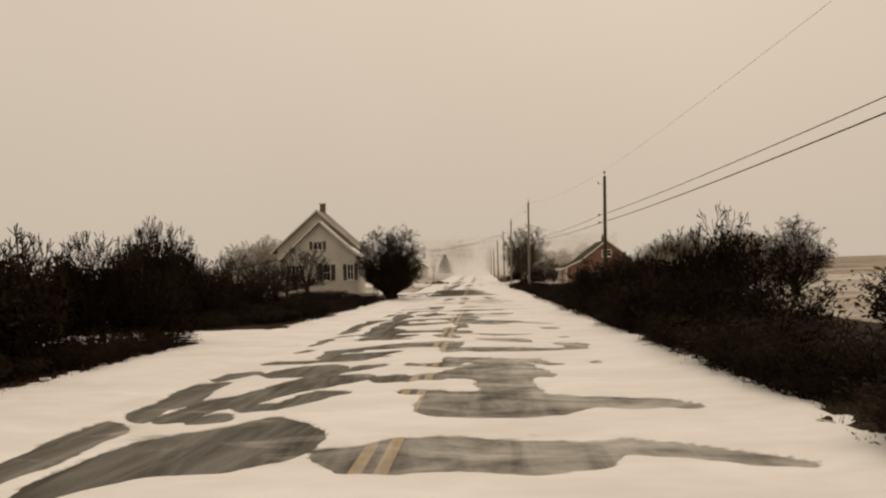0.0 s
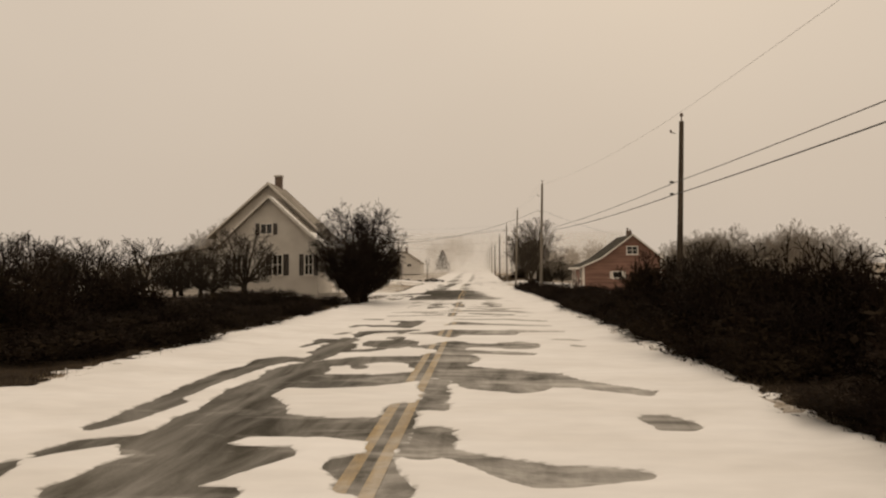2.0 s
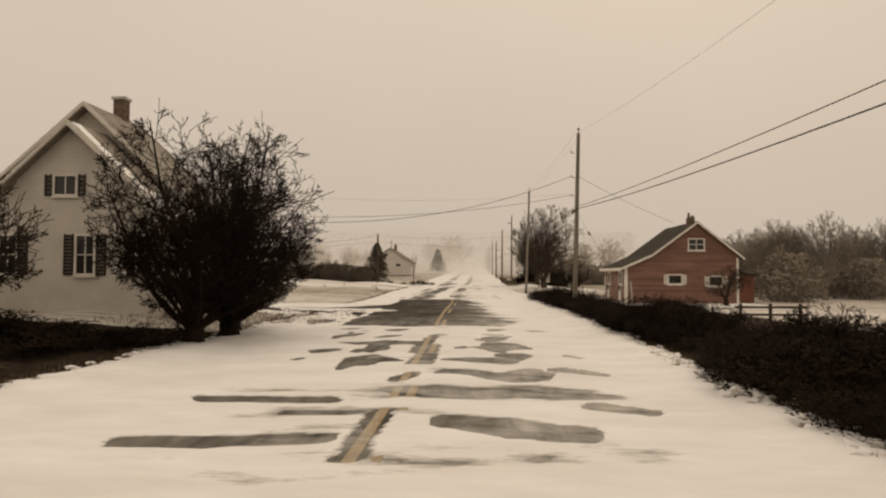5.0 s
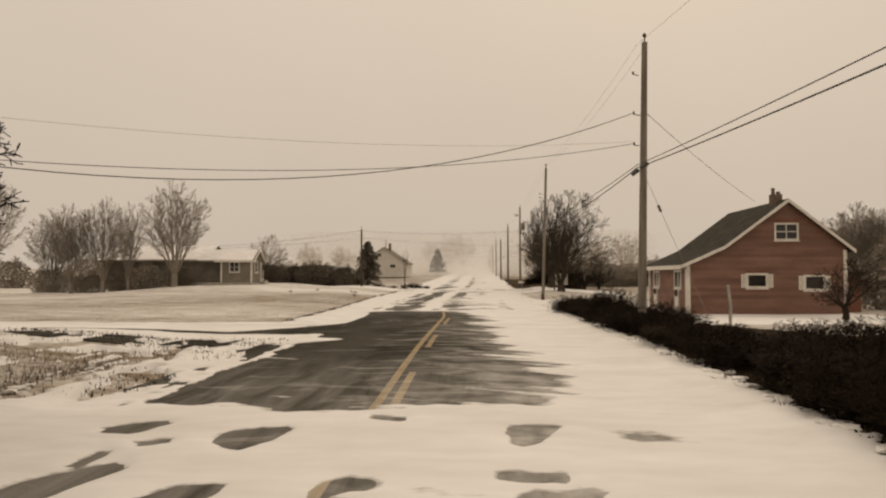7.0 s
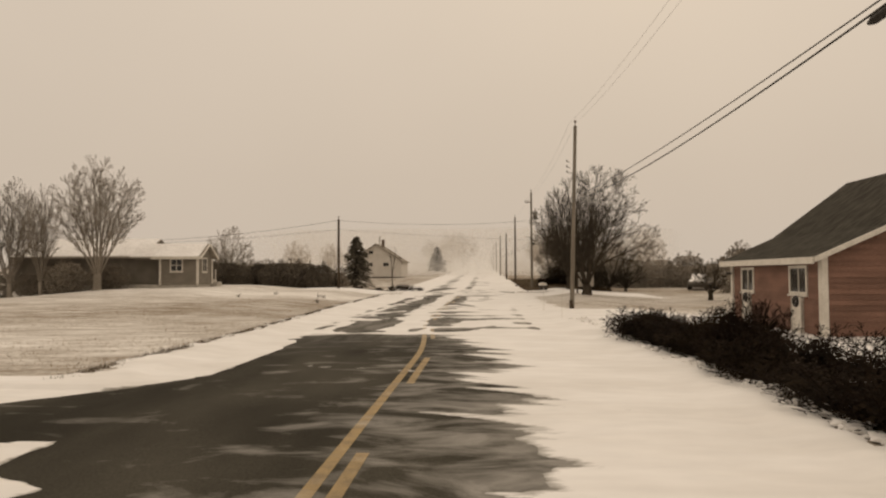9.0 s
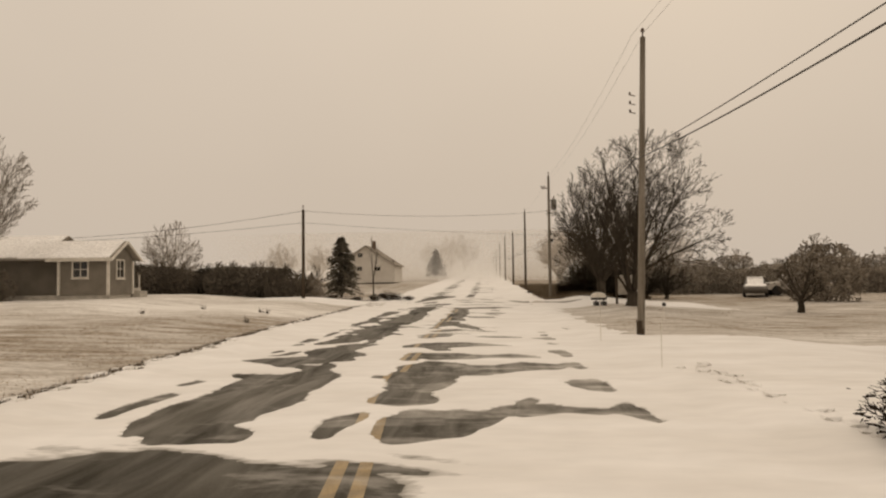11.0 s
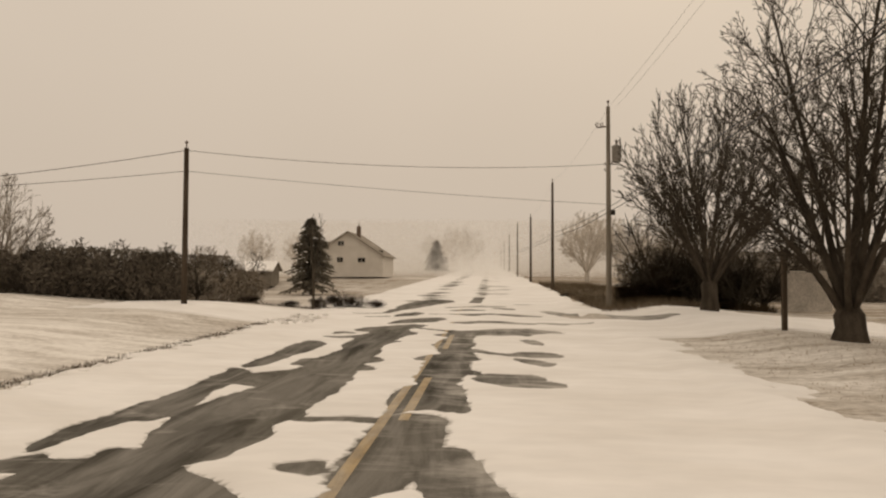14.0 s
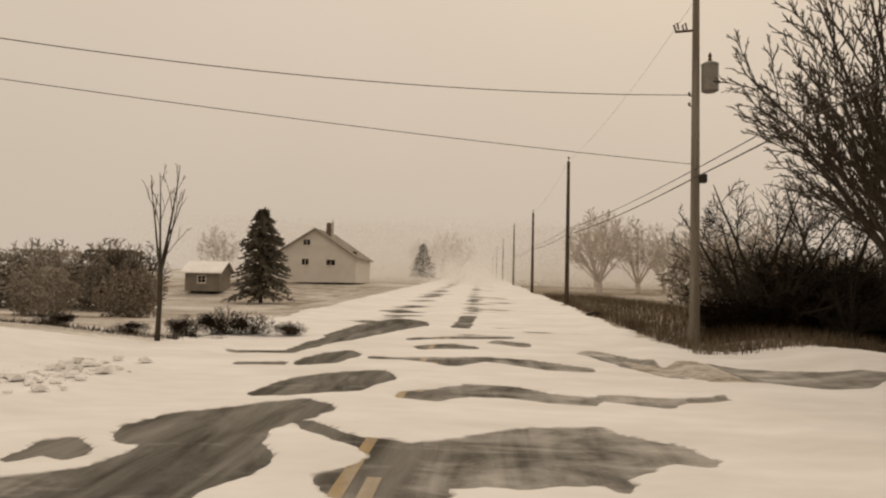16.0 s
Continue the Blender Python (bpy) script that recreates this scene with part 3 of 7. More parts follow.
CLEAR_E = [
    [(2.21, 16.9, 0.13), (2.4, 16.79, 0.25), (2.55, 16.56, 0.42), (2.72, 16.46, 0.36)],
    [(-0.21, 15.46, -0.15), (-0.22, 16.17, -0.13), (-0.17, 17.1, -0.18)],
    [(-2.83, 15.01, 0.12), (-2.83, 15.38, 0.24), (-2.79, 15.72, 0.31), (-2.74, 16.11, 0.35), (-2.57, 16.32, 0.34), (-2.27, 16.51, 0.24), (-2.05, 16.68, 0.32), (-1.73, 16.93, 0.37), (-1.38, 17.15, 0.39), (-1.04, 17.27, 0.4), (-0.68, 17.31, 0.4), (-0.32, 17.37, 0.43)],
    [(-2.33, 15.92, 0.08), (-2.16, 16.12, 0.11)],
    [(-3.67, 16.14, 0.07), (-3.56, 16.41, 0.17), (-3.46, 16.72, 0.08)],
    [(-1.8, 14.86, 0.06), (-1.39, 14.9, 0.07)],
]
CLEAR_F = [
    [(-2.98, 16.2, 0.17), (-2.77, 16.35, 0.18), (-2.46, 16.43, 0.14), (-2.32, 16.51, 0.23), (-1.83, 16.76, 0.35), (-1.45, 17.02, 0.49), (-1.13, 17.12, 0.54), (-0.71, 16.95, 0.49), (-0.23, 16.97, 0.64), (-0.01, 17.44, 0.17)],
    [(0.42, 18.23, 0.1), (0.75, 18.07, 0.27), (1.18, 17.89, 0.43), (1.47, 17.68, 0.38), (1.67, 17.38, 0.15)],
    [(-3.75, 17.66, 0.07), (-3.65, 18.14, 0.13), (-3.67, 18.84, 0.21), (-3.53, 19.51, 0.17)],
    [(-2.76, 18.85, 0.18), (-2.49, 19.18, 0.52), (-2.22, 19.35, 0.84), (-1.84, 19.72, 0.64), (-1.31, 19.92, 0.18)],
    [(-0.79, 19.56, 0.14), (-0.42, 19.39, 0.47), (-0.21, 18.85, 0.36)],
    [(2.5, 18.54, 0.11), (2.62, 18.46, 0.11)],
]
CLEAR_G = [
    [(-3.58, 19.9, 0.06), (-3.43, 20.18, 0.14), (-3.12, 20.42, 0.12), (-2.79, 20.43, 0.15)],
    [(-3.68, 20.98, 0.11), (-3.59, 21.65, 0.29), (-3.46, 22.56, 0.3)],
    [(-2.82, 20.05, 0.18), (-2.67, 20.43, 0.46), (-2.55, 20.94, 0.77), (-2.35, 21.37, 0.97), (-2.24, 22.02, 0.96)],
    [(-2.66, 18.63, 0.08), (-2.61, 18.9, 0.15), (-2.51, 19.2, 0.19), (-2.44, 19.53, 0.15)],
    [(-2.16, 18.65, 0.08), (-1.8, 18.76, 0.11), (-1.38, 18.78, 0.09)],
    [(-1.98, 21.23, 0.55), (-1.51, 21.1, 0.51), (-1, 20.98, 0.44), (-0.62, 20.86, 0.53), (-0.48, 21.13, 0.51)],
    [(-0.46, 18.97, -0.11), (-0.43, 19.78, -0.1), (-0.43, 20.74, -0.13), (-0.43, 22.07, -0.14)],
    [(-0, 19.98, -0.2), (-0.01, 20.88, -0.17)],
]
CLEAR_H = [
    [(0.23, 19.99, 0.11), (0.53, 19.66, 0.17), (0.84, 19.39, 0.25), (1.15, 19.35, 0.21), (1.51, 19.37, 0.16), (1.81, 19.35, 0.07)],
    [(2.31, 21.65, 0.12), (2.49, 21.42, 0.32), (2.72, 21.28, 0.2)],
    [(-3.73, 22.26, 0.08), (-3.63, 22.92, 0.22), (-3.64, 23.97, 0.33), (-3.61, 25.01, 0.33), (-3.45, 25.86, 0.34)],
    [(-2.94, 21.39, 0.12), (-2.75, 21.65, 0.26), (-2.69, 22.23, 0.54), (-2.69, 22.94, 0.67), (-2.62, 23.7, 0.63), (-2.6, 24.65, 0.83), (-2.37, 25.02, 0.66), (-2.28, 25.43, 0.47)],
]
CLEAR_I = [
    [(-2.25, 23.7, 0.17), (-2.09, 24.15, 0.63), (-1.63, 24.16, 0.59), (-1.12, 24.17, 0.5), (-0.52, 24.5, 0.43), (-0.24, 25.24, 0.68), (0.13, 24.97, 0.87), (0.48, 24.51, 1.03), (1.11, 24.2, 1.03), (1.57, 24.36, 0.64), (1.99, 23.91, 0.26), (2.47, 23.52, 0.24), (2.78, 23.28, 0.15)],
    [(-0.21, 24.03, -0.19), (-0.1, 22.78, -0.13), (-0.16, 21.95, -0.13)],
    [(-0.49, 22.03, -0.06), (-0.48, 21.72, -0.05)],
    [(0, 22.21, -0.07), (0.01, 21.88, -0.07)],
    [(-3.52, 25.94, 0.34), (-3.48, 26.49, 0.44), (-3.24, 26.92, 0.39), (-2.78, 26.7, 0.28), (-2.67, 27.15, 0.41), (-2.71, 28.29, 0.59), (-2.61, 29.37, 0.72)],
]
CLEAR_J = [
    [(-2.94, 25.43, 0.12), (-2.74, 25.78, 0.35), (-2.44, 26.02, 0.38), (-2.12, 26.29, 0.45), (-1.75, 26.54, 0.53), (-1.37, 26.69, 0.41), (-0.94, 26.64, 0.49), (-0.57, 26.34, 0.71)],
    [(-1.63, 25.7, 0.3)],
    [(-0.51, 26.02, 0.68), (-0.29, 26.48, 1.04), (-0.13, 27.29, 0.74), (0.1, 26.78, 0.84), (0.17, 26.38, 0.31)],
    [(-0.23, 28.01, 0.4), (0.16, 27.92, 0.33), (0.77, 27.76, 0.23), (1.24, 27.7, 0.23), (1.55, 27.61, 0.14)],
    [(-3.03, 29.2, 0.13), (-2.88, 29.65, 0.23), (-2.77, 30.17, 0.34), (-2.71, 30.77, 0.45)],
    [(-3.44, 28.99, 0.06), (-3.39, 29.52, 0.12), (-3.27, 30.3, 0.15), (-3.03, 30.6, 0.16)],
    [(-1.9, 29.54, 0.76), (-1.56, 29.43, 0.91), (-1.29, 29.67, 0.86), (-1.04, 29.33, 0.25)],
]
CLEAR_K = [
    [(-1.62, 28.56, 0.2), (-1.81, 28.24, 0.18)],
    [(-3.02, 27.93, 0.18), (-2.74, 28.04, 0.25), (-2.34, 28.11, 0.25), (-1.91, 28.16, 0.22), (-1.71, 28.32, 0.19), (-1.59, 28.48, 0.2)],
    [(-0.9, 28.75, 0.12), (-0.73, 28.84, 0.26), (-0.52, 28.75, 0.49), (-0.24, 28.85, 0.81), (-0.07, 29.14, 0.88), (0.08, 29.14, 0.59), (0.39, 29.09, 0.38), (0.74, 29.09, 0.38), (1, 29.26, 0.62), (1.26, 29.26, 0.8), (1.5, 29.16, 0.69), (1.65, 29.07, 0.23)],
    [(2.5, 29.38, 0.07), (2.76, 29.12, 0.08)],
    [(-3.33, 30.28, 0.34), (-3.21, 30.45, 0.57), (-2.97, 30.45, 0.4), (-2.69, 30.3, 0.19)],
    [(-3.36, 32.14, 0.06), (-3.26, 32.5, 0.15), (-3.11, 32.76, 0.1)],
]
CLEAR_L = [
    [(-2.63, 31.22, 0.11), (-2.68, 31.94, 0.33), (-2.63, 32.57, 0.44), (-2.34, 32.84, 0.39), (-1.94, 32.84, 0.33), (-1.58, 33.02, 0.34), (-1.35, 33.2, 0.28)],
    [(-1.65, 32.09, 0.14), (-1.56, 32.69, 0.16)],
    [(-1.77, 30.88, 0.17), (-1.59, 30.88, 0.35), (-1.52, 31.04, 0.22)],
    [(-3.43, 34.52, 0.13), (-3.27, 35.2, 0.24), (-2.98, 35.37, 0.19)],
    [(-2.8, 34.83, 0.32), (-2.41, 34.93, 0.46), (-1.79, 34.44, 0.51), (-1.77, 35.49, 0.74), (-1.69, 36.45, 0.6), (-1.49, 36.95, 0.29)],
    [(-2.45, 36.81, 0.23), (-2.05, 36.81, 0.45)],
]
CLEAR_M = [
    [(-1.29, 32.1, 0.19), (-0.98, 32.05, 0.27), (-0.65, 32.25, 0.49), (-0.37, 31.99, 0.93), (-0.31, 32.49, 0.79), (0.19, 32.41, 0.74), (0.8, 32.43, 0.74), (1.2, 32.43, 0.74), (1.34, 32.9, 0.52), (1.98, 32.91, 0.29), (2.77, 32.99, 0.13)],
    [(-0.26, 31.07, 0.19)],
    [(-0.53, 34.95, 0.18), (-0.21, 35.68, 0.65), (0.23, 35.62, 0.49), (0.92, 35.39, 0.33), (1.74, 35.18, 0.18), (2.6, 34.97, 0.13)],
    [(-0.34, 37.58, 0.18), (0.59, 37.58, 0.24), (1.38, 37.82, 0.24), (1.9, 37.33, 0.23), (2.56, 37.09, 0.23)],
    [(0.16, 40.92, 0.33), (0.87, 40.65, 0.39), (1.68, 40.38, 0.3)],
    [(1.94, 42, 0.19), (2.65, 41.69, 0.18)],
    [(-2.96, 39.86, 0.14), (-2.09, 39.85, 0.22), (-0.87, 40.06, 0.15)],
]
CLEAR_N = [
    [(-3.53, 38.03, 0.25), (-3.03, 38.03, 0.25)],
    [(-3.05, 42.13, 0.19), (-1.34, 42.09, 0.19)],
    [(-0.57, 39.27, -0.09), (-0.56, 41.34, -0.09)],
    [(2.25, 30.63, 0.07), (2.51, 30.61, 0.15), (2.89, 30.54, 0.07)],
    [(-0.77, 43.6, 0.09), (-0.67, 43.89, 0.26), (-0.56, 44.22, 0.3), (-0.52, 44.4, 0.18)],
    [(-0.13, 44.61, 0.1), (0.1, 44.83, 0.22), (0.47, 44.66, 0.33), (0.8, 44.32, 0.38), (1.08, 44.34, 0.57), (1.34, 44.54, 0.73), (1.57, 44.46, 0.43)],
    [(1.74, 45.28, 0.1), (1.96, 45.18, 0.31), (2.28, 44.99, 0.22), (2.65, 44.72, 0.08)],
    [(-1.81, 44.9, 0.11), (-1.79, 45.49, 0.31), (-1.65, 46, 0.71), (-1.44, 46.39, 0.6), (-1.21, 46.25, 0.31), (-0.91, 46.06, 0.12)],
    [(-2.9, 46.11, 0.06), (-2.78, 46.44, 0.1)],
]
CLEAR_O = [
    [(-0.52, 45.72, -0.19), (-0.49, 47.18, -0.18), (-0.5, 49.06, -0.15)],
    [(-0.13, 46.33, 0.12), (0.25, 46.36, 0.28), (0.7, 46.31, 0.37), (1.08, 46.43, 0.63), (1.33, 47.06, 0.56), (1, 47.3, 0.4)],
    [(-1.71, 47.48, 0.19), (-1.65, 48.57, 0.63)],
    [(2.29, 47.41, 0.11), (2.54, 46.98, 0.1)],
    [(-0.74, 47.4, -0.1), (-0.72, 48.52, -0.14), (-0.66, 49.69, -0.12), (-0.59, 51, -0.09)],
    [(-2.87, 47.53, 0.23), (-2.66, 47.69, 0.24), (-2.43, 47.87, 0.19)],
    [(-1.99, 47.45, 0.18), (-1.91, 47.74, 0.31), (-1.63, 47.84, 0.27), (-1.48, 47.93, 0.16)],
    [(-2.67, 49.41, 0.11), (-2.22, 49.19, 0.25), (-1.87, 49.34, 0.31), (-1.57, 49.49, 0.51), (-1.13, 49.39, 0.37), (-0.81, 49.55, 0.27)],
]
CLEAR_P = [
    [(-3.07, 50.44, 0.1), (-3.1, 51, 0.22), (-2.83, 51.44, 0.27), (-2.61, 51.92, 0.17)],
    [(-1.93, 50.71, 0.21), (-1.76, 51.11, 0.22), (-1.52, 51.33, 0.11)],
    [(0.54, 50.38, 0.22), (0.87, 50.68, 0.75), (1.33, 51.35, 0.19)],
    [(0.82, 49.28, 0.61), (1.12, 48.86, 0.87), (1.42, 48.77, 0.44), (1.66, 48.46, 0.08)],
    [(0.44, 48.6, 0.11), (0.69, 48.62, 0.43), (0.96, 48.18, 0.41)],
    [(0.19, 48.49, 0.27), (0.01, 48.29, 0.1)],
    [(-3.4, 53.39, 0.11), (-3.19, 53.45, 0.22), (-2.96, 53.76, 0.09)],
    [(-2.76, 52.72, 0.07), (-2.55, 52.87, 0.07)],
    [(-2.97, 51.96, 0.08), (-2.94, 52.35, 0.09)],
    [(-2.04, 52.94, 0.25), (-1.9, 52.95, 0.45), (-1.73, 53.13, 0.36), (-1.55, 53.42, 0.11)],
]
CLEAR_Q = [
    [(0.84, 53.46, 0.14), (1.01, 53.33, 0.4), (1.27, 53.61, 0.14)],
    [(0.73, 51.86, 0.11), (1.18, 51.83, 0.11)],
    [(-0.72, 54.02, 0.09), (-0.35, 53.91, 0.09)],
    [(-0.71, 51.27, 0.12), (-0.49, 51.45, 0.16), (-0.32, 51.46, 0.11)],
    [(-4.69, 79.51, 0.09), (-4.67, 79.99, 0.21), (-4.64, 80.53, 0.18), (-4.54, 81.16, 0.13)],
    [(-3.87, 78.58, 0.18), (-3.81, 79.02, 0.66), (-3.58, 79.53, 1.04), (-3.36, 80.26, 1.24), (-3.25, 81.59, 1.55)],
    [(-3.44, 78.43, 0.37), (-3.06, 78.6, 0.49), (-2.6, 78.42, 0.33)],
    [(-1.7, 78.47, 0.3), (-1.65, 78.93, 0.39), (-1.44, 79.31, 0.26)],
    [(-0.82, 78.89, 0.87), (-0.3, 79.08, 0.73), (0.04, 79.37, 0.48), (0.21, 79.68, 0.37)],
]
CLEAR_R = [
    [(0.21, 79.8, 0.24), (0.59, 79.85, 0.44), (0.77, 79.92, 0.42), (1.09, 79.92, 0.17), (1.5, 79.81, 0.17), (1.78, 80.05, 0.33), (1.92, 79.6, 0.18), (2.02, 79.3, 0.06)],
    [(0.59, 80.42, 0.3)],
    [(-3.76, 80.16, 0.16), (-3.5, 80.31, 0.27), (-3.51, 80.72, 0.39), (-3.46, 81.1, 0.69), (-3.3, 81.41, 0.94), (-3.12, 81.89, 1.11), (-2.98, 82.43, 1.07), (-2.88, 83.05, 0.94)],
    [(-4.79, 82.05, 0.08), (-4.68, 82.47, 0.15)],
    [(-3.12, 80.48, 0.42), (-2.79, 80.48, 0.28)],
    [(-1.07, 80.52, -0.42), (-1.06, 81.24, -0.34), (-1, 82.16, -0.51), (-0.92, 83.41, -0.52)],
    [(-1.8, 82.79, 0.12), (-1.58, 82.67, 0.18)],
    [(-0.32, 83.06, 0.13), (0.07, 82.99, 0.1)],
]
CLEAR_S = [
    [(1.45, 82.32, 0.19), (1.62, 82.19, 0.43), (1.75, 81.82, 0.34), (1.86, 81.38, 0.09)],
    [(-4.9, 85.42, 0.16), (-4.46, 85.26, 0.54), (-3.99, 85.27, 0.6), (-3.53, 85.44, 0.69), (-3.25, 85.98, 0.76)],
    [(-4.06, 84.54, 0.19), (-3.63, 84.42, 0.24), (-3.23, 84.07, 0.41), (-3, 84.07, 0.36), (-2.98, 84.56, 0.27)],
    [(-4.23, 83.13, 0.3), (-3.72, 82.9, 0.36), (-3.21, 82.84, 0.35), (-2.76, 82.78, 0.29)],
    [(-1.41, 82.98, 0.31), (-1.28, 83.79, 0.62), (-1, 84.01, 0.9), (-0.65, 83.81, 0.89), (-0.29, 83.62, 0.65), (0.06, 83.63, 0.61), (0.38, 83.9, 0.63), (0.67, 84.17, 0.67), (1.05, 84.18, 0.48), (1.32, 84.19, 0.38), (1.67, 84.55, 0.34), (1.81, 83.99, 0.09)],
    [(-1.28, 85.66, -0.3)],
]
CLEAR_T = [
    [(-3.15, 85.11, 0.2), (-3.41, 85.74, 0.5), (-3.3, 86.12, 0.74), (-3.12, 86.55, 0.82), (-2.75, 86.34, 0.36)],
    [(-3.61, 86.01, 0.38), (-3.75, 86.77, 0.66), (-3.58, 87.16, 0.84), (-3.33, 87.6, 0.64), (-3.17, 88.44, 0.57), (-2.8, 88.63, 0.26)],
    [(-3.14, 85.26, 0.29), (-2.81, 85.42, 0.38)],
    [(-4.72, 86.29, 0.07), (-4.46, 86.41, 0.09), (-4.35, 86.88, 0.16), (-4.26, 87.15, 0.08)],
    [(-4.85, 87, 0.11), (-4.74, 87.42, 0.12)],
    [(-1.49, 85.16, -0.13), (-1.45, 85.79, -0.17), (-1.47, 86.37, -0.13)],
    [(-1.29, 85.98, 0.45), (-0.97, 85.81, 0.66), (-0.59, 85.91, 0.61), (-0.25, 85.74, 0.37), (0.08, 85.84, 0.23), (0.47, 85.93, 0.35), (0.74, 85.85, 0.34), (1.01, 85.81, 0.17), (1.17, 85.7, 0.07)],
]
CLEAR_U = [
    [(-1.16, 87.95, -0.3), (-0.94, 87.08, -0.15)],
    [(1.53, 87.13, 0.08), (1.67, 87.01, 0.31), (1.76, 86.66, 0.28), (1.8, 85.97, 0.12)],
    [(-3.54, 87.56, 0.12), (-3.54, 87.94, 0.24), (-3.54, 88.37, 0.3), (-3.19, 88.38, 0.52), (-3.13, 88.57, 0.38)],
    [(-3.08, 87.87, 0.37)],
    [(-4.28, 89.07, 0.24), (-4.03, 89.57, 0.49), (-3.75, 90.16, 0.74), (-3.58, 91.1, 0.88)],
    [(-4.91, 89.68, 0.17), (-4.8, 90.62, 0.3)],
    [(-4.91, 88.82, 0.09), (-4.73, 89.05, 0.17)],
    [(-3.11, 89.06, 0.07), (-2.94, 89.28, 0.25), (-2.99, 89.88, 0.2), (-2.87, 90.18, 0.12)],
    [(-1.79, 90.64, 0.13), (-1.5, 90.72, 0.34)],
]
CLEAR_V = [
    [(-1.83, 88, 0.35), (-1.5, 88.18, 0.55), (-1.05, 88.34, 0.7), (-0.57, 88.44, 0.66), (-0.09, 88.41, 0.41), (0.38, 88.37, 0.19), (0.64, 88.18, 0.05)],
    [(-0.19, 90.82, 0.1), (0.24, 90.76, 0.23), (0.64, 90.78, 0.23), (1.01, 90.62, 0.1)],
    [(1.37, 90.47, 0.09), (1.7, 90.54, 0.25), (1.88, 90.04, 0.11)],
    [(1.64, 88.85, 0.09), (1.83, 88.66, 0.1)],
    [(-4.71, 91.44, 0.07), (-4.72, 92.2, 0.11), (-4.68, 93.04, 0.2)],
    [(-4.03, 90.05, 0.15), (-3.87, 90.2, 0.19), (-3.61, 90.45, 0.34), (-3.51, 90.89, 0.6), (-3.46, 91.4, 0.83), (-3.28, 91.88, 0.99), (-3.25, 92.57, 1.06), (-3.29, 93.41, 0.7), (-2.93, 93.62, 0.51)],
    [(-4.24, 91.14, 0.11), (-4.12, 91.59, 0.26), (-4.03, 91.97, 0.29)],
]
CLEAR_W = [
    [(-2.79, 92.17, 0.33), (-2.48, 91.69, 0.17)],
    [(-3.16, 90.32, 0.36), (-2.99, 90.66, 0.4)],
    [(-1.83, 91.19, 0.13), (-1.7, 91.29, 0.26)],
    [(-1.51, 90.42, -0.16), (-1.46, 91.11, -0.25), (-1.41, 91.75, -0.25)],
    [(-1.15, 90.77, -0.14), (-1.13, 91.54, -0.16)],
    [(-1.27, 91.95, 0.08), (-0.7, 91.98, 0.08), (-0.39, 91.81, 0.07)],
    [(-0.64, 93.38, 0.14), (-0.1, 93.07, 0.16), (0.39, 92.79, 0.12)],
    [(1.73, 91.6, 0.14), (1.78, 91.27, 0.1)],
    [(1.71, 92.77, 0.09), (1.84, 92.5, 0.08)],
    [(-4.2, 92.71, 0.34), (-3.95, 92.89, 0.57), (-3.88, 93.41, 0.68), (-3.64, 93.83, 0.86), (-3.42, 94.31, 0.97), (-3.32, 95.09, 0.96), (-2.96, 95.18, 0.64), (-2.54, 95.07, 0.23), (-1.85, 94.2, 0.07)],
    [(-3.46, 92.62, 0.33), (-3.11, 92.8, 0.41)],
]
CLEAR_X = [
    [(-4.81, 93.85, 0.09), (-4.68, 94.26, 0.12), (-4.32, 94.24, 0.17)],
    [(-4.78, 95.77, 0.14), (-4.43, 95.92, 0.28)],
    [(-3.73, 95.79, 0.55)],
    [(-1.54, 92.78, 0.22), (-1.35, 92.94, 0.46), (-1.15, 93.11, 0.52), (-0.9, 93.38, 0.5), (-0.8, 93.3, 0.32)],
    [(-1.63, 94.22, 0.43)],
    [(-1.63, 94.86, 0.22), (-1.37, 95.16, 0.24), (-1.26, 95.93, 0.55)],
    [(-0.85, 96.04, 0.6), (-0.62, 95.08, 0.58), (-0.37, 94.57, 0.52), (-0.27, 94.11, 0.32), (-0.04, 93.57, 0.08)],
    [(-0.2, 94.58, 0.08), (0.51, 94.44, 0.07)],
    [(2.61, 94.45, 0.07), (2.69, 93.75, 0.06)],
    [(-4.17, 95.17, 0.3), (-4.01, 95.41, 0.57), (-3.69, 95.44, 0.62), (-3.42, 95.62, 0.55), (-3.26, 95.9, 0.33)],
]
CLEAR_Y = [
    [(-3.28, 96.39, 0.58), (-3.2, 96.86, 0.86), (-3.11, 97.4, 0.86), (-3.01, 97.86, 0.53), (-2.81, 98.58, 0.32)],
    [(-3.6, 96.16, 0.19), (-3.76, 97.07, 0.42), (-3.84, 97.79, 0.53)],
    [(-4.76, 96.38, 0.14), (-4.75, 96.99, 0.26), (-4.69, 97.88, 0.32), (-4.59, 98.82, 0.41)],
    [(-2.19, 95.8, 0.11), (-1.9, 95.78, 0.17)],
    [(-1.37, 95.47, -0.31), (-1.33, 96.14, -0.37), (-1.29, 97.02, -0.37), (-1.3, 97.69, -0.34)],
    [(-2.57, 97.68, 0.06), (-2, 97.73, 0.09), (-1.74, 97.66, 0.12)],
    [(-4.51, 98.06, 0.45), (-4.48, 98.62, 0.63), (-4.56, 99.67, 0.38), (-4.7, 101.54, 0.46)],
    [(-3.85, 97.8, 0.54), (-3.63, 98.4, 0.79), (-3.36, 99.03, 1.03), (-3.12, 99.71, 1.04), (-3, 100.49, 0.89), (-3.08, 101.2, 0.54)],
]
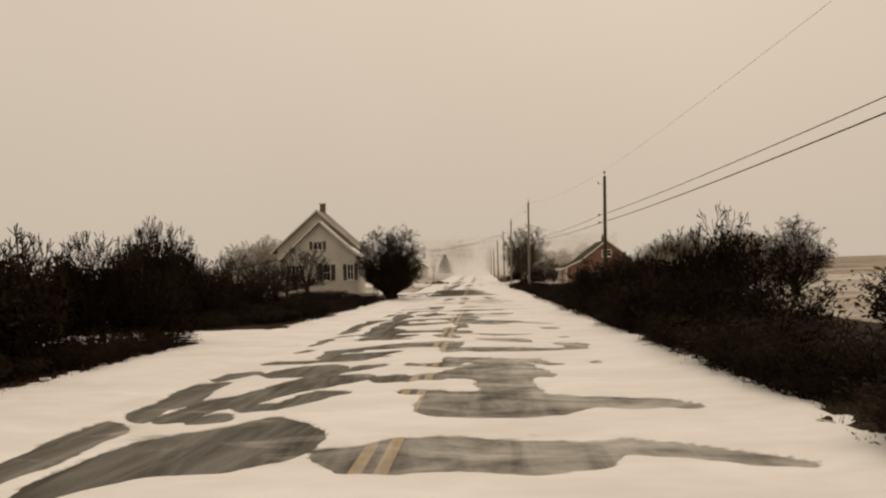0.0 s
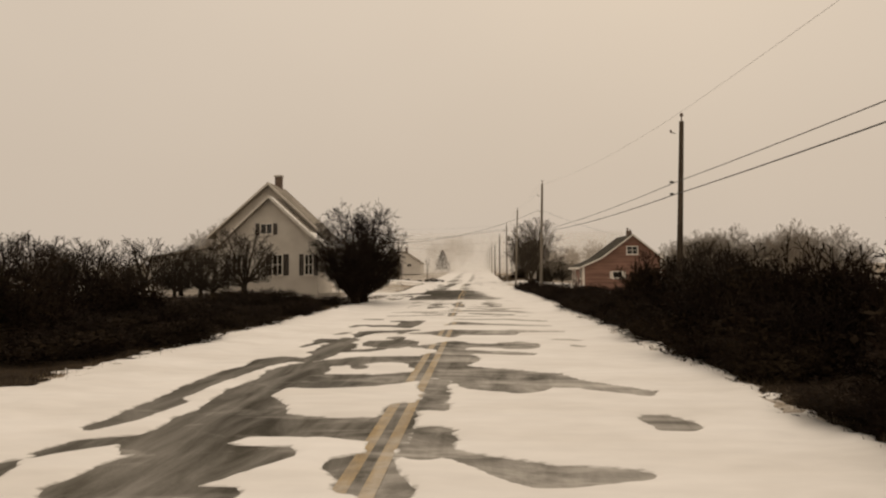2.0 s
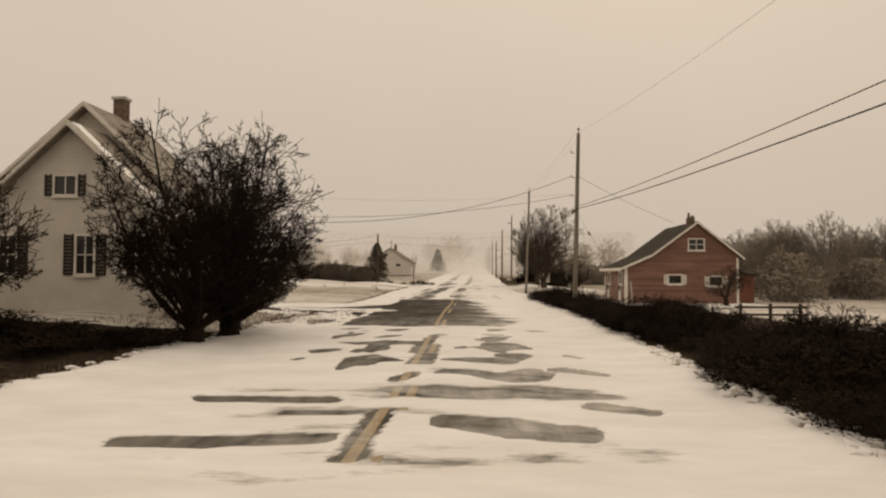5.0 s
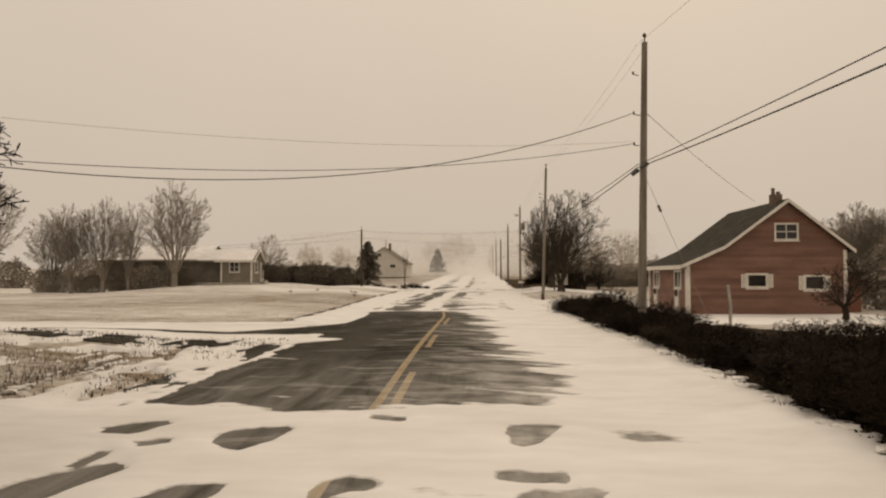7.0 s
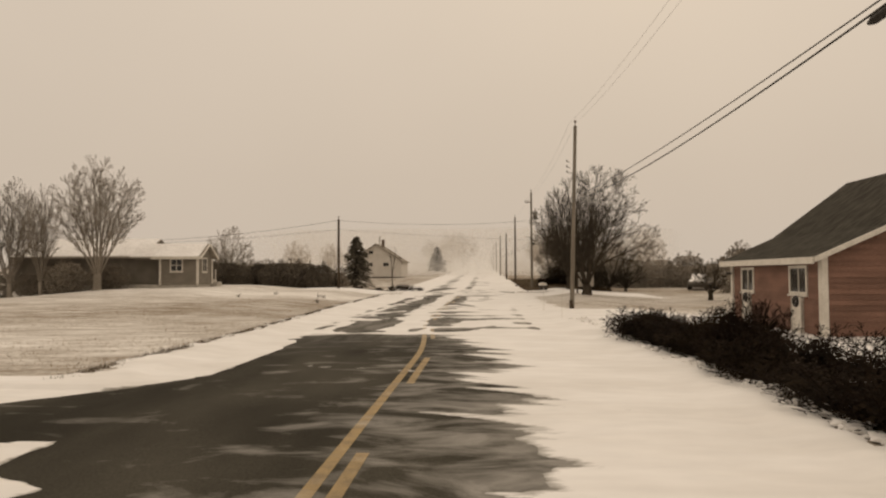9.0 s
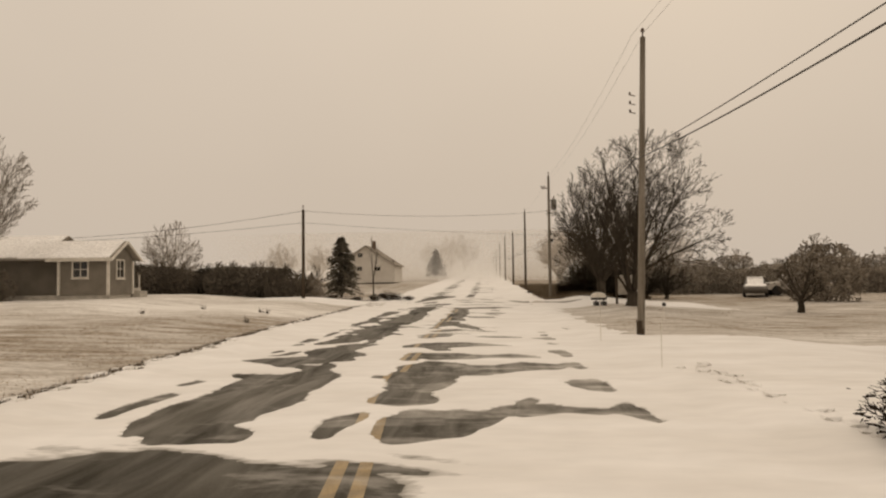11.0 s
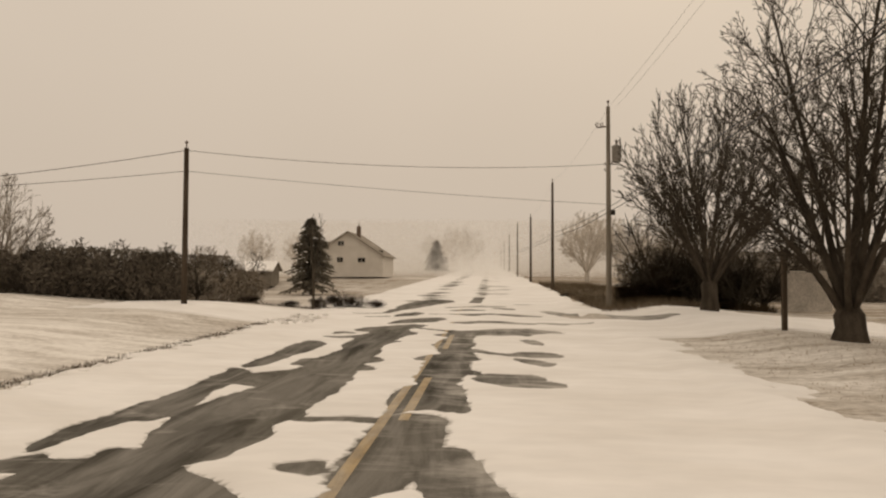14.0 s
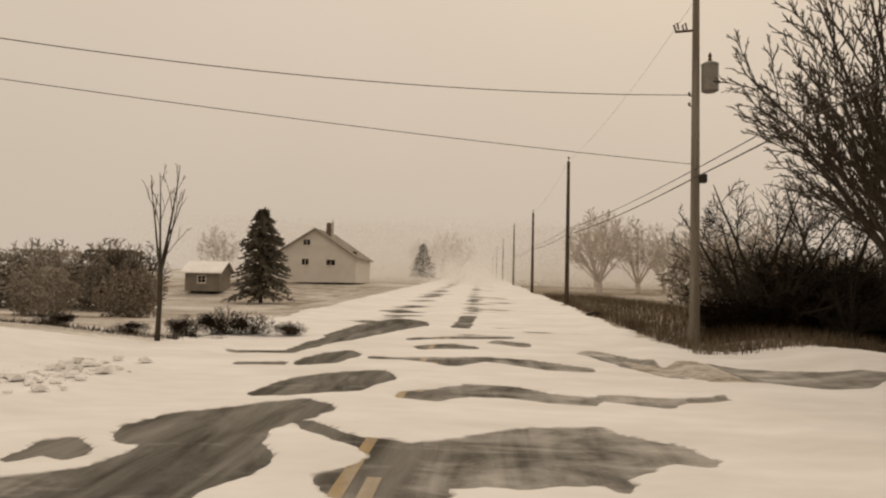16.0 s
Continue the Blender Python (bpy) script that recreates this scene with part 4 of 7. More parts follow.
CLEAR_Z = [
    [(-2.98, 97.87, 0.55), (-2.69, 98.05, 0.27)],
    [(-1.59, 98.06, 0.12), (-1.54, 98.86, 0.56), (-1.44, 99.19, 0.86), (-1.19, 99.44, 1.07), (-0.98, 98.91, 0.61), (-0.8, 98.45, 0.23)],
    [(-0.52, 100.95, 0.37), (-0.07, 100.56, 0.37), (0.37, 100.47, 0.34), (0.61, 100.4, 0.18)],
    [(-4.56, 100.64, 0.39), (-4.19, 100.67, 0.63), (-3.82, 100.7, 0.8), (-3.49, 100.9, 0.85), (-3.27, 101.3, 0.95), (-3.04, 101.53, 0.77), (-2.7, 100.79, 0.31)],
    [(-3.81, 100.23, 0.3), (-3.31, 100.13, 0.26), (-2.83, 100.31, 0.28)],
    [(-4.79, 102.24, 0.19), (-4.68, 102.84, 0.3), (-4.65, 103.93, 0.37)],
    [(-3.84, 102.76, 0.51), (-3.41, 102.65, 0.61), (-3.02, 102.26, 0.67), (-2.65, 102.03, 0.38), (-2.47, 101.92, 0.17)],
]
CLEAR_AA = [
    [(-1.25, 100.58, -0.33), (-1.21, 101.47, -0.41), (-1.22, 102.41, -0.39), (-1.27, 103.65, -0.35)],
    [(-0.85, 101.61, 0.25), (-0.64, 101.42, 0.17)],
    [(-0.44, 101.34, 0.08), (-0.15, 101.17, 0.22), (0.19, 101.11, 0.31), (0.4, 100.96, 0.11)],
    [(0.03, 103.41, 0.1), (0.3, 103.11, 0.28), (0.59, 102.7, 0.25)],
    [(-4.66, 103.29, 0.17), (-4.68, 104.1, 0.39), (-4.62, 105.02, 0.54), (-4.54, 106.22, 0.53)],
    [(-4.03, 102.55, 0.14), (-3.74, 102.77, 0.24), (-3.49, 103.24, 0.54), (-3.32, 103.81, 0.74), (-3.16, 104.5, 0.96), (-3.32, 105.47, 0.99), (-3.27, 106.36, 0.9)],
    [(-2.96, 102.82, 0.34), (-2.65, 103.15, 0.45)],
    [(-1.78, 103.24, 0.26), (-1.58, 103.39, 0.37)],
    [(-1, 103.31, -0.28), (-1.13, 104.24, -0.29), (-1.28, 105.54, -0.38), (-1.26, 107.01, -0.3)],
]
CLEAR_AB = [
    [(-0.77, 104.75, 0.18), (-0.43, 104.31, 0.19), (-0.07, 104.03, 0.17), (0.2, 104.23, 0.41), (0.52, 104.2, 0.47), (0.76, 104.12, 0.35), (0.92, 103.94, 0.17)],
    [(-3.63, 104.98, 0.08), (-3.58, 105.26, 0.24), (-3.57, 105.65, 0.43), (-3.47, 106.01, 0.61), (-3.35, 106.43, 0.75), (-3.37, 107.14, 0.99), (-3.22, 107.73, 1.01), (-3.04, 108.42, 0.67), (-2.69, 108.66, 0.62)],
    [(-2.91, 106.39, 0.36), (-2.66, 106.42, 0.17)],
    [(-2.99, 105.4, 0.34), (-2.97, 105.9, 0.32)],
    [(-4.67, 107.66, 0.12), (-4.27, 107.51, 0.25), (-3.88, 107.63, 0.26), (-3.64, 107.82, 0.27)],
    [(-4.48, 105.61, 0.21), (-4.47, 105.7, 0.11)],
    [(-1.81, 108.01, 0.18), (-1.61, 107.97, 0.45)],
    [(-1.07, 105.64, -0.29), (-1.13, 106.52, -0.28), (-1.15, 107.46, -0.29), (-1.08, 108.73, -0.38)],
]
CLEAR_AC = [
    [(-1.71, 105.64, 0.13), (-1.56, 105.82, 0.2), (-1.47, 106.18, 0.18)],
    [(0.19, 108.93, 0.39), (0.57, 108.15, 0.12)],
    [(0.39, 107.05, 0.17), (0.53, 106.74, 0.36), (0.67, 106.37, 0.25), (0.76, 106.11, 0.08)],
    [(-4.61, 108.35, 0.09), (-4.53, 108.76, 0.21), (-4.31, 108.75, 0.38), (-4.13, 108.72, 0.15)],
    [(-3.57, 107.48, 0.11), (-3.44, 107.92, 0.35), (-3.31, 108.41, 0.65), (-3.34, 108.94, 0.96), (-3.1, 109.44, 0.95)],
    [(-2.82, 108.16, 0.73), (-2.76, 107.71, 0.32)],
    [(-4.02, 109.42, 0.44), (-3.81, 109.72, 0.57), (-3.32, 110.02, 0.74), (-2.96, 110.45, 0.68), (-2.66, 110.84, 0.56), (-2.4, 110.89, 0.23)],
    [(-2.43, 109.93, 0.21), (-1.98, 109.48, 0.13), (-1.64, 109.18, 0.17), (-1.35, 108.97, 0.36)],
]
CLEAR_AD = [
    [(-1.5, 108.02, 0.15), (-1.37, 108.35, 0.46), (-1.06, 108.57, 0.75), (-0.58, 108.88, 0.83), (-0.06, 109.05, 1.06), (0.48, 109.23, 1.01), (0.92, 109.29, 0.58), (1.28, 109.28, 0.29), (1.53, 109.01, 0.09)],
    [(-3.55, 111.67, 0.14), (-3.32, 112.17, 0.5), (-2.96, 112.69, 0.78), (-2.51, 112.94, 0.88), (-2.16, 113.47, 0.58)],
    [(-1.58, 111.81, 0.18), (-1.17, 111.88, 0.42), (-0.73, 112.41, 0.47), (-0.18, 112.42, 0.42), (0.34, 112.06, 0.29), (0.89, 111.95, 0.23)],
    [(1.05, 112.28, 0.15), (1.56, 112.15, 0.29), (1.93, 112.01, 0.38), (2.28, 112.32, 0.2), (3.05, 112.55, 0.16)],
    [(-3.78, 114.85, 0.25), (-3.44, 115.59, 0.64), (-3.14, 116.3, 0.51)],
]
CLEAR_AE = [
    [(-2.61, 115.78, 0.19), (-1.95, 115.67, 0.18), (-1.09, 115.45, 0.62), (-0.46, 116.02, 0.29), (0.17, 115.74, 0.46), (0.75, 115.23, 0.43), (1.31, 114.98, 0.25)],
    [(1.75, 117.8, 0.37), (2.37, 116.23, 0.59), (3.04, 115.57, 0.89), (3.53, 114.62, 0.77), (4.4, 114.48, 0.6), (5.09, 114.02, 0.55), (5.59, 113.69, 0.39)],
    [(-5.57, 116.4, 0.21), (-4.44, 116.48, 0.21), (-4.28, 118.24, 0.4), (-3.87, 120.21, 0.67)],
    [(-4.82, 114.61, 0.16), (-4.07, 114.78, 0.16)],
    [(-1.79, 117.69, 0.37), (-1.2, 118.07, 0.51), (-0.69, 117.97, 0.25)],
    [(-0.16, 119.36, 0.45), (0.48, 118.88, 0.42)],
    [(-4.06, 119.69, 0.79), (-3.64, 122.44, 1.27), (-2.92, 124.91, 1.59)],
    [(-1.15, 123.24, -0.23), (-0.98, 128.45, -0.25)],
    [(-2.21, 119.48, 0.31), (0.16, 120.6, 0.34)],
]
CLEAR = CLEAR_A + CLEAR_B + CLEAR_C + CLEAR_D + CLEAR_E + CLEAR_F + CLEAR_G + CLEAR_H + CLEAR_I + CLEAR_J + CLEAR_K + CLEAR_L + CLEAR_M + CLEAR_N + CLEAR_O + CLEAR_P + CLEAR_Q + CLEAR_R + CLEAR_S + CLEAR_T + CLEAR_U + CLEAR_V + CLEAR_W + CLEAR_X + CLEAR_Y + CLEAR_Z + CLEAR_AA + CLEAR_AB + CLEAR_AC + CLEAR_AD + CLEAR_AE


ACROSS = 2.5  # how much blunter the strips' ends are across the road than along it


def clear_field(x, y):
    """How far inside a strip blown clear a place lies, in metres; below nought it is under snow."""
    sd = np.full(np.shape(x), -1.0)
    along = y[:, 0] if np.ndim(y) == 2 else y
    x = x + 0.16 * (fbm(x / 0.7, y / 0.5, 71) - 0.5)
    y = y + 0.22 * (fbm(x / 0.9, y / 0.6, 73) - 0.5)
    for nodes in CLEAR:
        if len(nodes) == 1:
            nodes = [nodes[0], nodes[0]]
        for (xa, ya, ra), (xb, yb, rb_) in zip(nodes[:-1], nodes[1:]):
            k = ACROSS if ra > 0 else 1.0
            ra, rb_ = abs(ra), abs(rb_)
            rm = max(ra, rb_) + 0.4
            rows = np.where((along > min(ya, yb) - rm - 0.2) & (along < max(ya, yb) + rm + 0.2))[0]
            if not len(rows):
                continue
            sl = slice(rows[0], rows[-1] + 1)
            lean = 0.125 * (0.5 * (xa + xb) - float(xc(0.5 * (ya + yb))) - 0.6)
            dx, dy = k * (xb - xa - lean * (yb - ya)), yb - ya
            px, py = k * (x[sl] - xa - lean * (y[sl] - ya)), y[sl] - ya
            t = np.clip((px * dx + py * dy) / (dx * dx + dy * dy + 1e-9), 0, 1)
            d = ra + (rb_ - ra) * t - np.hypot(px - dx * t, py - dy * t)
            sd[sl] = np.maximum(sd[sl], d)
    return sd + 0.04 + 0.10 * (fbm(x / 0.26 + 0.5 * y, y / 0.10, 33, 2) - 0.5)


def snow_depth(x, y):
    """Depth of the snow on and beside the road; below nought the asphalt is bare."""
    u = x - xc(y)
    n = 0.62 * fbm(x / 2.6 + 0.35 * y / 2.6, y / 0.95, 3, 2) + 0.38 * fbm(x / 1.1, y / 0.5, 9, 2)
    grain = fbm(x / 0.35, y / 0.2, 21, 2) - 0.5
    lane_a = sstep(-4.0, -2.6, u) * (1 - sstep(2.4, 3.7, u))
    thr_a = 0.10 + 0.05 * lane_a + 0.16 * lane_a * sstep(37, 39, y) * (1 - sstep(43, 45, y))
    # the blown-clear stretch
    wide = 2.2 - 0.9 * sstep(66, 78, y) + 0.7 * (1 - sstep(57.5, 61.5, y))
    q, p = y + 0.42 * x, x - 0.42 * y
    nb = 0.55 * fbm(q / 0.55, p / 3.2, 61, 3) + 0.45 * fbm(q / 0.22, p / 1.6, 67, 2)
    kerb = -3.95 + 0.30 * (fbm(x / 0.5, y / 0.8, 57) - 0.5)
    past = sstep(65.5, 67.0, y)
    lane_b = ((1 - past) * sstep(kerb - 0.12, kerb + 0.2, x) + past * sstep(-3.8, -3.2, u)) * (1 - sstep(wide - 1.3, wide + 1.0, u))
    thr_b = 0.12 + 0.66 * lane_b - 0.16 * sstep(0.2, 1.2, u) * lane_b
    # two wheel tracks
    left = np.exp(-(((u + 2.25) / 0.95) ** 2))
    mid = np.exp(-(((u - 0.55) / 0.55) ** 2))
    right = np.exp(-(((u - 2.0) / 1.0) ** 2))
    known = 1 - sstep(118, 124, y)
    thr_c = 0.10 + (0.40 - 0.35 * known) * left + (0.34 - 0.30 * known) * mid + (0.22 - 0.20 * known) * right
    front = y + 1.3 * (fbm(x / 0.9, y / 0.45, 63) - 0.5) - 0.2 * np.abs(u + 0.8)
    start = sstep(53.7, 55.0, front)
    wb = start * (1 - sstep(75, 80, y))
    wc = sstep(75, 80, y)
    thr = thr_a * (1 - start) + thr_b * wb + thr_c * wc
    d = n * (1 - wb) + nb * wb - thr + 0.10 * grain
    d = np.minimum(d, -1.8 * np.maximum(clear_field(x, y), -0.6))
    # the junction's bare throat on the side of the branch road
    far = 66.7 + 1.2 * np.clip(x + 6.5, -0.4, 2.6) + 0.5 * (fbm(x / 1.1, y / 1.1, 51) - 0.5)
    throat = 65.3 + 0.25 * (fbm(x / 1.4, y / 1.4, 53) - 0.5)
    band = sstep(throat - 0.1, throat + 0.3, y) * (1 - sstep(far - 0.2, far + 0.5, y)) * sstep(-3.4, -4.2, x)
    # the tongue of snow on the corner, narrowing into the road
    low = 62.5 + np.clip(x + 4.2, 0, 2) + 1.3 * sstep(-4.4, -6.0, x) + 0.3 * (fbm(x / 0.6, y / 0.6, 59) - 0.5)
    high = np.minimum(63.9 - 0.5 * (x + 3.0), 65.4) + 0.2 * (fbm(x / 0.6, y / 0.6, 69) - 0.5)
    tongue = sstep(-0.1, 0.3, np.minimum(np.minimum(y - low, high - y), -2.95 - x))
    d = np.where(band > 0.05, np.minimum(d, 0.3 - 0.9 * band + 0.3 * (n - 0.5)), d)
    d = np.maximum(d, np.where(tongue > 0.05, -0.25 + 0.7 * tongue + 0.3 * (n - 0.5), -9))
    d = np.where((band <= 0.05) & (y > far) & (y < 76) & (u < -3.3), np.maximum(d, 0.3), d)
    # grass showing through in streaks on the corner
    mott = 0.65 * fbm(x / 0.5 + 0.1 * y, y / 2.2, 83) + 0.35 * fbm(x / 0.22, y / 0.6, 85)
    bare = 0.455
    d = np.where((x < kerb - 0.1) & (y > 54.5) & (y < low) & (mott > bare), np.maximum(-2.0, 60 * (bare - mott)), d)
    # ragged outer edges on the verges
    edge = 0.9 * (fbm(x / 0.8, y / 0.8, 41) - 0.5) + 0.5 * (vnoise(x / 0.2, y / 0.2, 43) - 0.5)
    open_left = sstep(54.6, 56.0, y) * (1 - sstep(68, 69.5, y)) * 14
    open_left = open_left + 16 * sstep(18.8, 19.6, y) * (1 - sstep(22.4, 23.2, y)) + 7.0 * sstep(111, 112, y) * (1 - sstep(115.5, 117, y))
    open_right = 14 * sstep(68, 72, y) * (1 - sstep(88, 91, y)) + 9.5 * sstep(107.5, 109, y) * (1 - sstep(116, 118.5, y))
    lim = np.minimum(x - (left_edge(y) - open_left), right_edge(y) + open_right - x) + edge
    depth = 0.012 + 0.05 * np.clip(d, -1, 0.8)
    depth = np.where(d < 0, 0.10 * d, depth * np.clip(0.25 + 4 * d, 0, 1))
    ridge = 0.05 * np.exp(-(((lim - 0.55) / 0.4) ** 2)) * fbm(x / 0.6, y / 0.6, 47)
    return np.where(lim < 0, np.minimum(depth, 0.12 * lim), depth + ridge)


def snow_z(x, y):
    u = np.abs(x - xc(y))
    crown = np.where(u < 4.0, -0.012 * u, -0.05 * (1 - sstep(4.0, 4.6, u)))
    crown = np.where((x < -4.2) & (y > 61) & (y < 68.5), -0.058, crown)
    return land_z(x, y) + crown + snow_depth(x, y)


def store_cover(me):
    """How fully the snow hides the road, from nought at its thin edge to one."""
    co = np.empty(3 * len(me.vertices), dtype=np.float32)
    me.vertices.foreach_get("co", co)
    co = co.reshape(-1, 3)
    at = me.attributes.new("cover", "FLOAT", "POINT")
    on_road = np.abs(co[:, 0] - xc(co[:, 1])) < 4.4
    cover = np.where(on_road, np.clip(snow_depth(co[:, 0], co[:, 1]) / 0.014, 0, 1), 1.0)
    at.data.foreach_set("value", cover.astype(np.float32))
    return me


road_snow = new("road_snow", store_cover(grid_mesh("road_snow", np.concatenate([np.arange(-22, -12, 0.4), np.arange(-12, -7, 0.16), np.arange(-7, 5.6, 0.085), np.arange(5.6, 19, 0.4)]), np.arange(-2, 132, 0.078), snow_z, M_ROADSNOW)))
driveway = new("driveway", grid_mesh("driveway", np.arange(3.75, 11.6, 0.3), np.arange(109.4, 117.0, 0.3), lambda x, y: land_z(x, y) + 0.010, M_ASPHALT))
tagged(driveway, "dark asphalt driveway mouth under drifted snow", "driveway", kind="structure")
tagged(road_snow, "thin wind-rippled snow drifted over road and verges", "snow", kind="structure")
far_snow = new("road_snow", store_cover(grid_mesh("far_snow", np.arange(-9.5, 6.5, 0.25), np.concatenate([np.arange(131.5, 260, 0.35), np.arange(260, 700, 3.0)]), lambda x, y: snow_z(x, y) + 0.004, M_ROADSNOW)))
tagged(far_snow, "thin wind-rippled snow drifted over the distant road", "snow", kind="structure")


def snow_clods():
    """Small broken lumps of crust along the edges of the snow."""
    rng = random.Random(44)
    b = MB()
    for k in range(2600):
        if k % 3:
            y = rng.uniform(24, 84)
            x = float(right_edge(y)) + rng.gauss(-0.05, 0.13)
        else:
            y = rng.uniform(3, 110)
            x = float(left_edge(y)) + rng.gauss(0.05, 0.13)
            if 58 < y < 76 or 18 < y < 24:
                continue
        s = (0.024 if k % 3 and y > 40 else 0.014) + 0.075 * rng.random() ** 3
        z = float(land_z(x, y)) + s * 0.3
        i = len(b.v)
        for dx, dy, dz in ((1, 0, 0), (0, 1, 0), (-1, 0, 0), (0, -1, 0), (0.6, 0.6, 0.5), (-0.6, 0.6, 0.5), (-0.6, -0.6, 0.5), (0.6, -0.6, 0.5)):
            q = s * rng.uniform(0.7, 1.35)
            b.v.append((x + dx * q * 1.3, y + dy * q * 1.6, z + dz * q))
        b.f += [(i + 4, i + 5, i + 6, i + 7), (i, i + 1, i + 4), (i + 1, i + 5, i + 4), (i + 1, i + 2, i + 5), (i + 2, i + 6, i + 5), (i + 2, i + 3, i + 6), (i + 3, i + 7, i + 6), (i + 3, i, i + 7), (i, i + 4, i + 7)]
    for k in range(90):
        x, y = rng.gauss(-6.75, 0.42), rng.gauss(112.4, 0.75)
        s = 0.03 + 0.10 * rng.random() ** 2
        z = float(land_z(x, y)) + 0.02 + s * 0.3
        i = len(b.v)
        for dx, dy, dz in ((1, 0, 0), (0, 1, 0), (-1, 0, 0), (0, -1, 0), (0.6, 0.6, 0.6), (-0.6, 0.6, 0.6), (-0.6, -0.6, 0.6), (0.6, -0.6, 0.6)):
            q = s * rng.uniform(0.7, 1.35)
            b.v.append((x + dx * q, y + dy * q, z + dz * q))
        b.f += [(i + 4, i + 5, i + 6, i + 7), (i, i + 1, i + 4), (i + 1, i + 5, i + 4), (i + 1, i + 2, i + 5), (i + 2, i + 6, i + 5), (i + 2, i + 3, i + 6), (i + 3, i + 7, i + 6), (i + 3, i, i + 7), (i, i + 4, i + 7)]
    return tagged(new("snow_clods", b.mesh("snow_clods", M_SNOW)), "small broken lumps of snow crust along the verge", "snow", kind="stuff")


snow_clods()


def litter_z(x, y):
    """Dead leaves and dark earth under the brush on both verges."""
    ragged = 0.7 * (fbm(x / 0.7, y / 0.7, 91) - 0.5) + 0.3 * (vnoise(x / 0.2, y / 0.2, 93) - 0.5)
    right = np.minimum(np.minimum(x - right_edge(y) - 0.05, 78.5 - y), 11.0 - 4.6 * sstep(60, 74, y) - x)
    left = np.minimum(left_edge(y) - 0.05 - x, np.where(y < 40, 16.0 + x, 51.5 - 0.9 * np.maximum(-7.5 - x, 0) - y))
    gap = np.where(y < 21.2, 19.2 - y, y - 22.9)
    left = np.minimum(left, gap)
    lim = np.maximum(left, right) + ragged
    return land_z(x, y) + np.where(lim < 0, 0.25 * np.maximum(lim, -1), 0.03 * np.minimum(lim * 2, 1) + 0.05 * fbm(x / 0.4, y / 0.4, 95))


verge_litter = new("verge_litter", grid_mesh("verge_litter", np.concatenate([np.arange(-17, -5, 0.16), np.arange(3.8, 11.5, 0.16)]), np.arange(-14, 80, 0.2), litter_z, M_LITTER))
bm = bmesh.new()
bm.from_mesh(verge_litter.data)
bmesh.ops.delete(bm, geom=[q for q in bm.faces if abs(q.calc_center_median().x) < 4.3 and q.calc_center_median().x < 3.8], context="FACES")
bm.to_mesh(verge_litter.data)
bm.free()
tagged(verge_litter, "dark dead leaves and earth under the roadside brush", "ground", kind="structure")


# ---- houses ----
def window(parent, axis, at, out, a0, a1, z0, z1, cols=2, rows=2, shutters=0.0, shutter_mat=None, frame_w=0.07):
    """A window set on a wall face: axis is the wall's normal, at its plane, out its sign; a0..a1 across, z0..z1 high."""

    def bx(mb, p0, p1, q0, q1, d0, d1):
        lo, hi = sorted((at + out * d0, at + out * d1))
        return mb.box(p0, lo, q0, p1, hi, q1) if axis == "y" else mb.box(lo, p0, q0, hi, p1, q1)

    w = frame_w
    fr = MB()
    for p0, p1, q0, q1 in ((a0 - w, a0, z0 - w, z1 + w), (a1, a1 + w, z0 - w, z1 + w), (a0, a1, z1, z1 + w), (a0, a1, z0 - w, z0)):
        bx(fr, p0, p1, q0, q1, -0.06, 0.04)
    win = part("window", fr, M_TRIM, parent, "white-framed window")
    bx_s = MB()
    bx(bx_s, a0 - w - 0.03, a1 + w + 0.03, z0 - w - 0.05, z0 - w - 0.004, -0.02, 0.08)
    part("sill", bx_s, M_TRIM, win)
    bars = MB()
    for c in range(1, cols):
        x = a0 + (a1 - a0) * c / cols
        bx(bars, x - 0.018, x + 0.018, z0, z1, -0.03, 0.015)
    for r in range(1, rows):
        z = z0 + (z1 - z0) * r / rows
        for c in range(cols):
            x0, x1 = a0 + (a1 - a0) * c / cols + 0.018, a0 + (a1 - a0) * (c + 1) / cols - 0.018
            bx(bars, x0, x1, z - 0.018, z + 0.018, -0.03, 0.015)
    if bars.v:
        part("glazing_bar", bars, M_TRIM, win)
    for c in range(cols):
        g = MB()
        x0, x1 = a0 + (a1 - a0) * c / cols, a0 + (a1 - a0) * (c + 1) / cols
        bx(g, x0 + 0.002, x1 - 0.002, z0, z1, -0.02, -0.012)
        part("pane", g, M_GLASS, win, tidy=True)
    if shutters:
        for s0, s1 in ((a0 - w - shutters - 0.02, a0 - w - 0.02), (a1 + w + 0.02, a1 + w + shutters + 0.02)):
            sh = MB()
            for p0, p1 in ((s0, s0 + 0.04), (s1 - 0.04, s1)):
                bx(sh, p0, p1, z0 - 0.06, z1 + 0.06, 0.004, 0.05)
            n = max(4, int((z1 - z0) / 0.09))
            for k in range(n):
                q = z0 - 0.06 + (z1 - z0 + 0.12) * k / n
                bx(sh, s0 + 0.04, s1 - 0.04, q, q + (z1 - z0 + 0.12) / n * 0.8, 0.004, 0.035)
            part("shutter", sh, shutter_mat, win, "shutter")
    return win


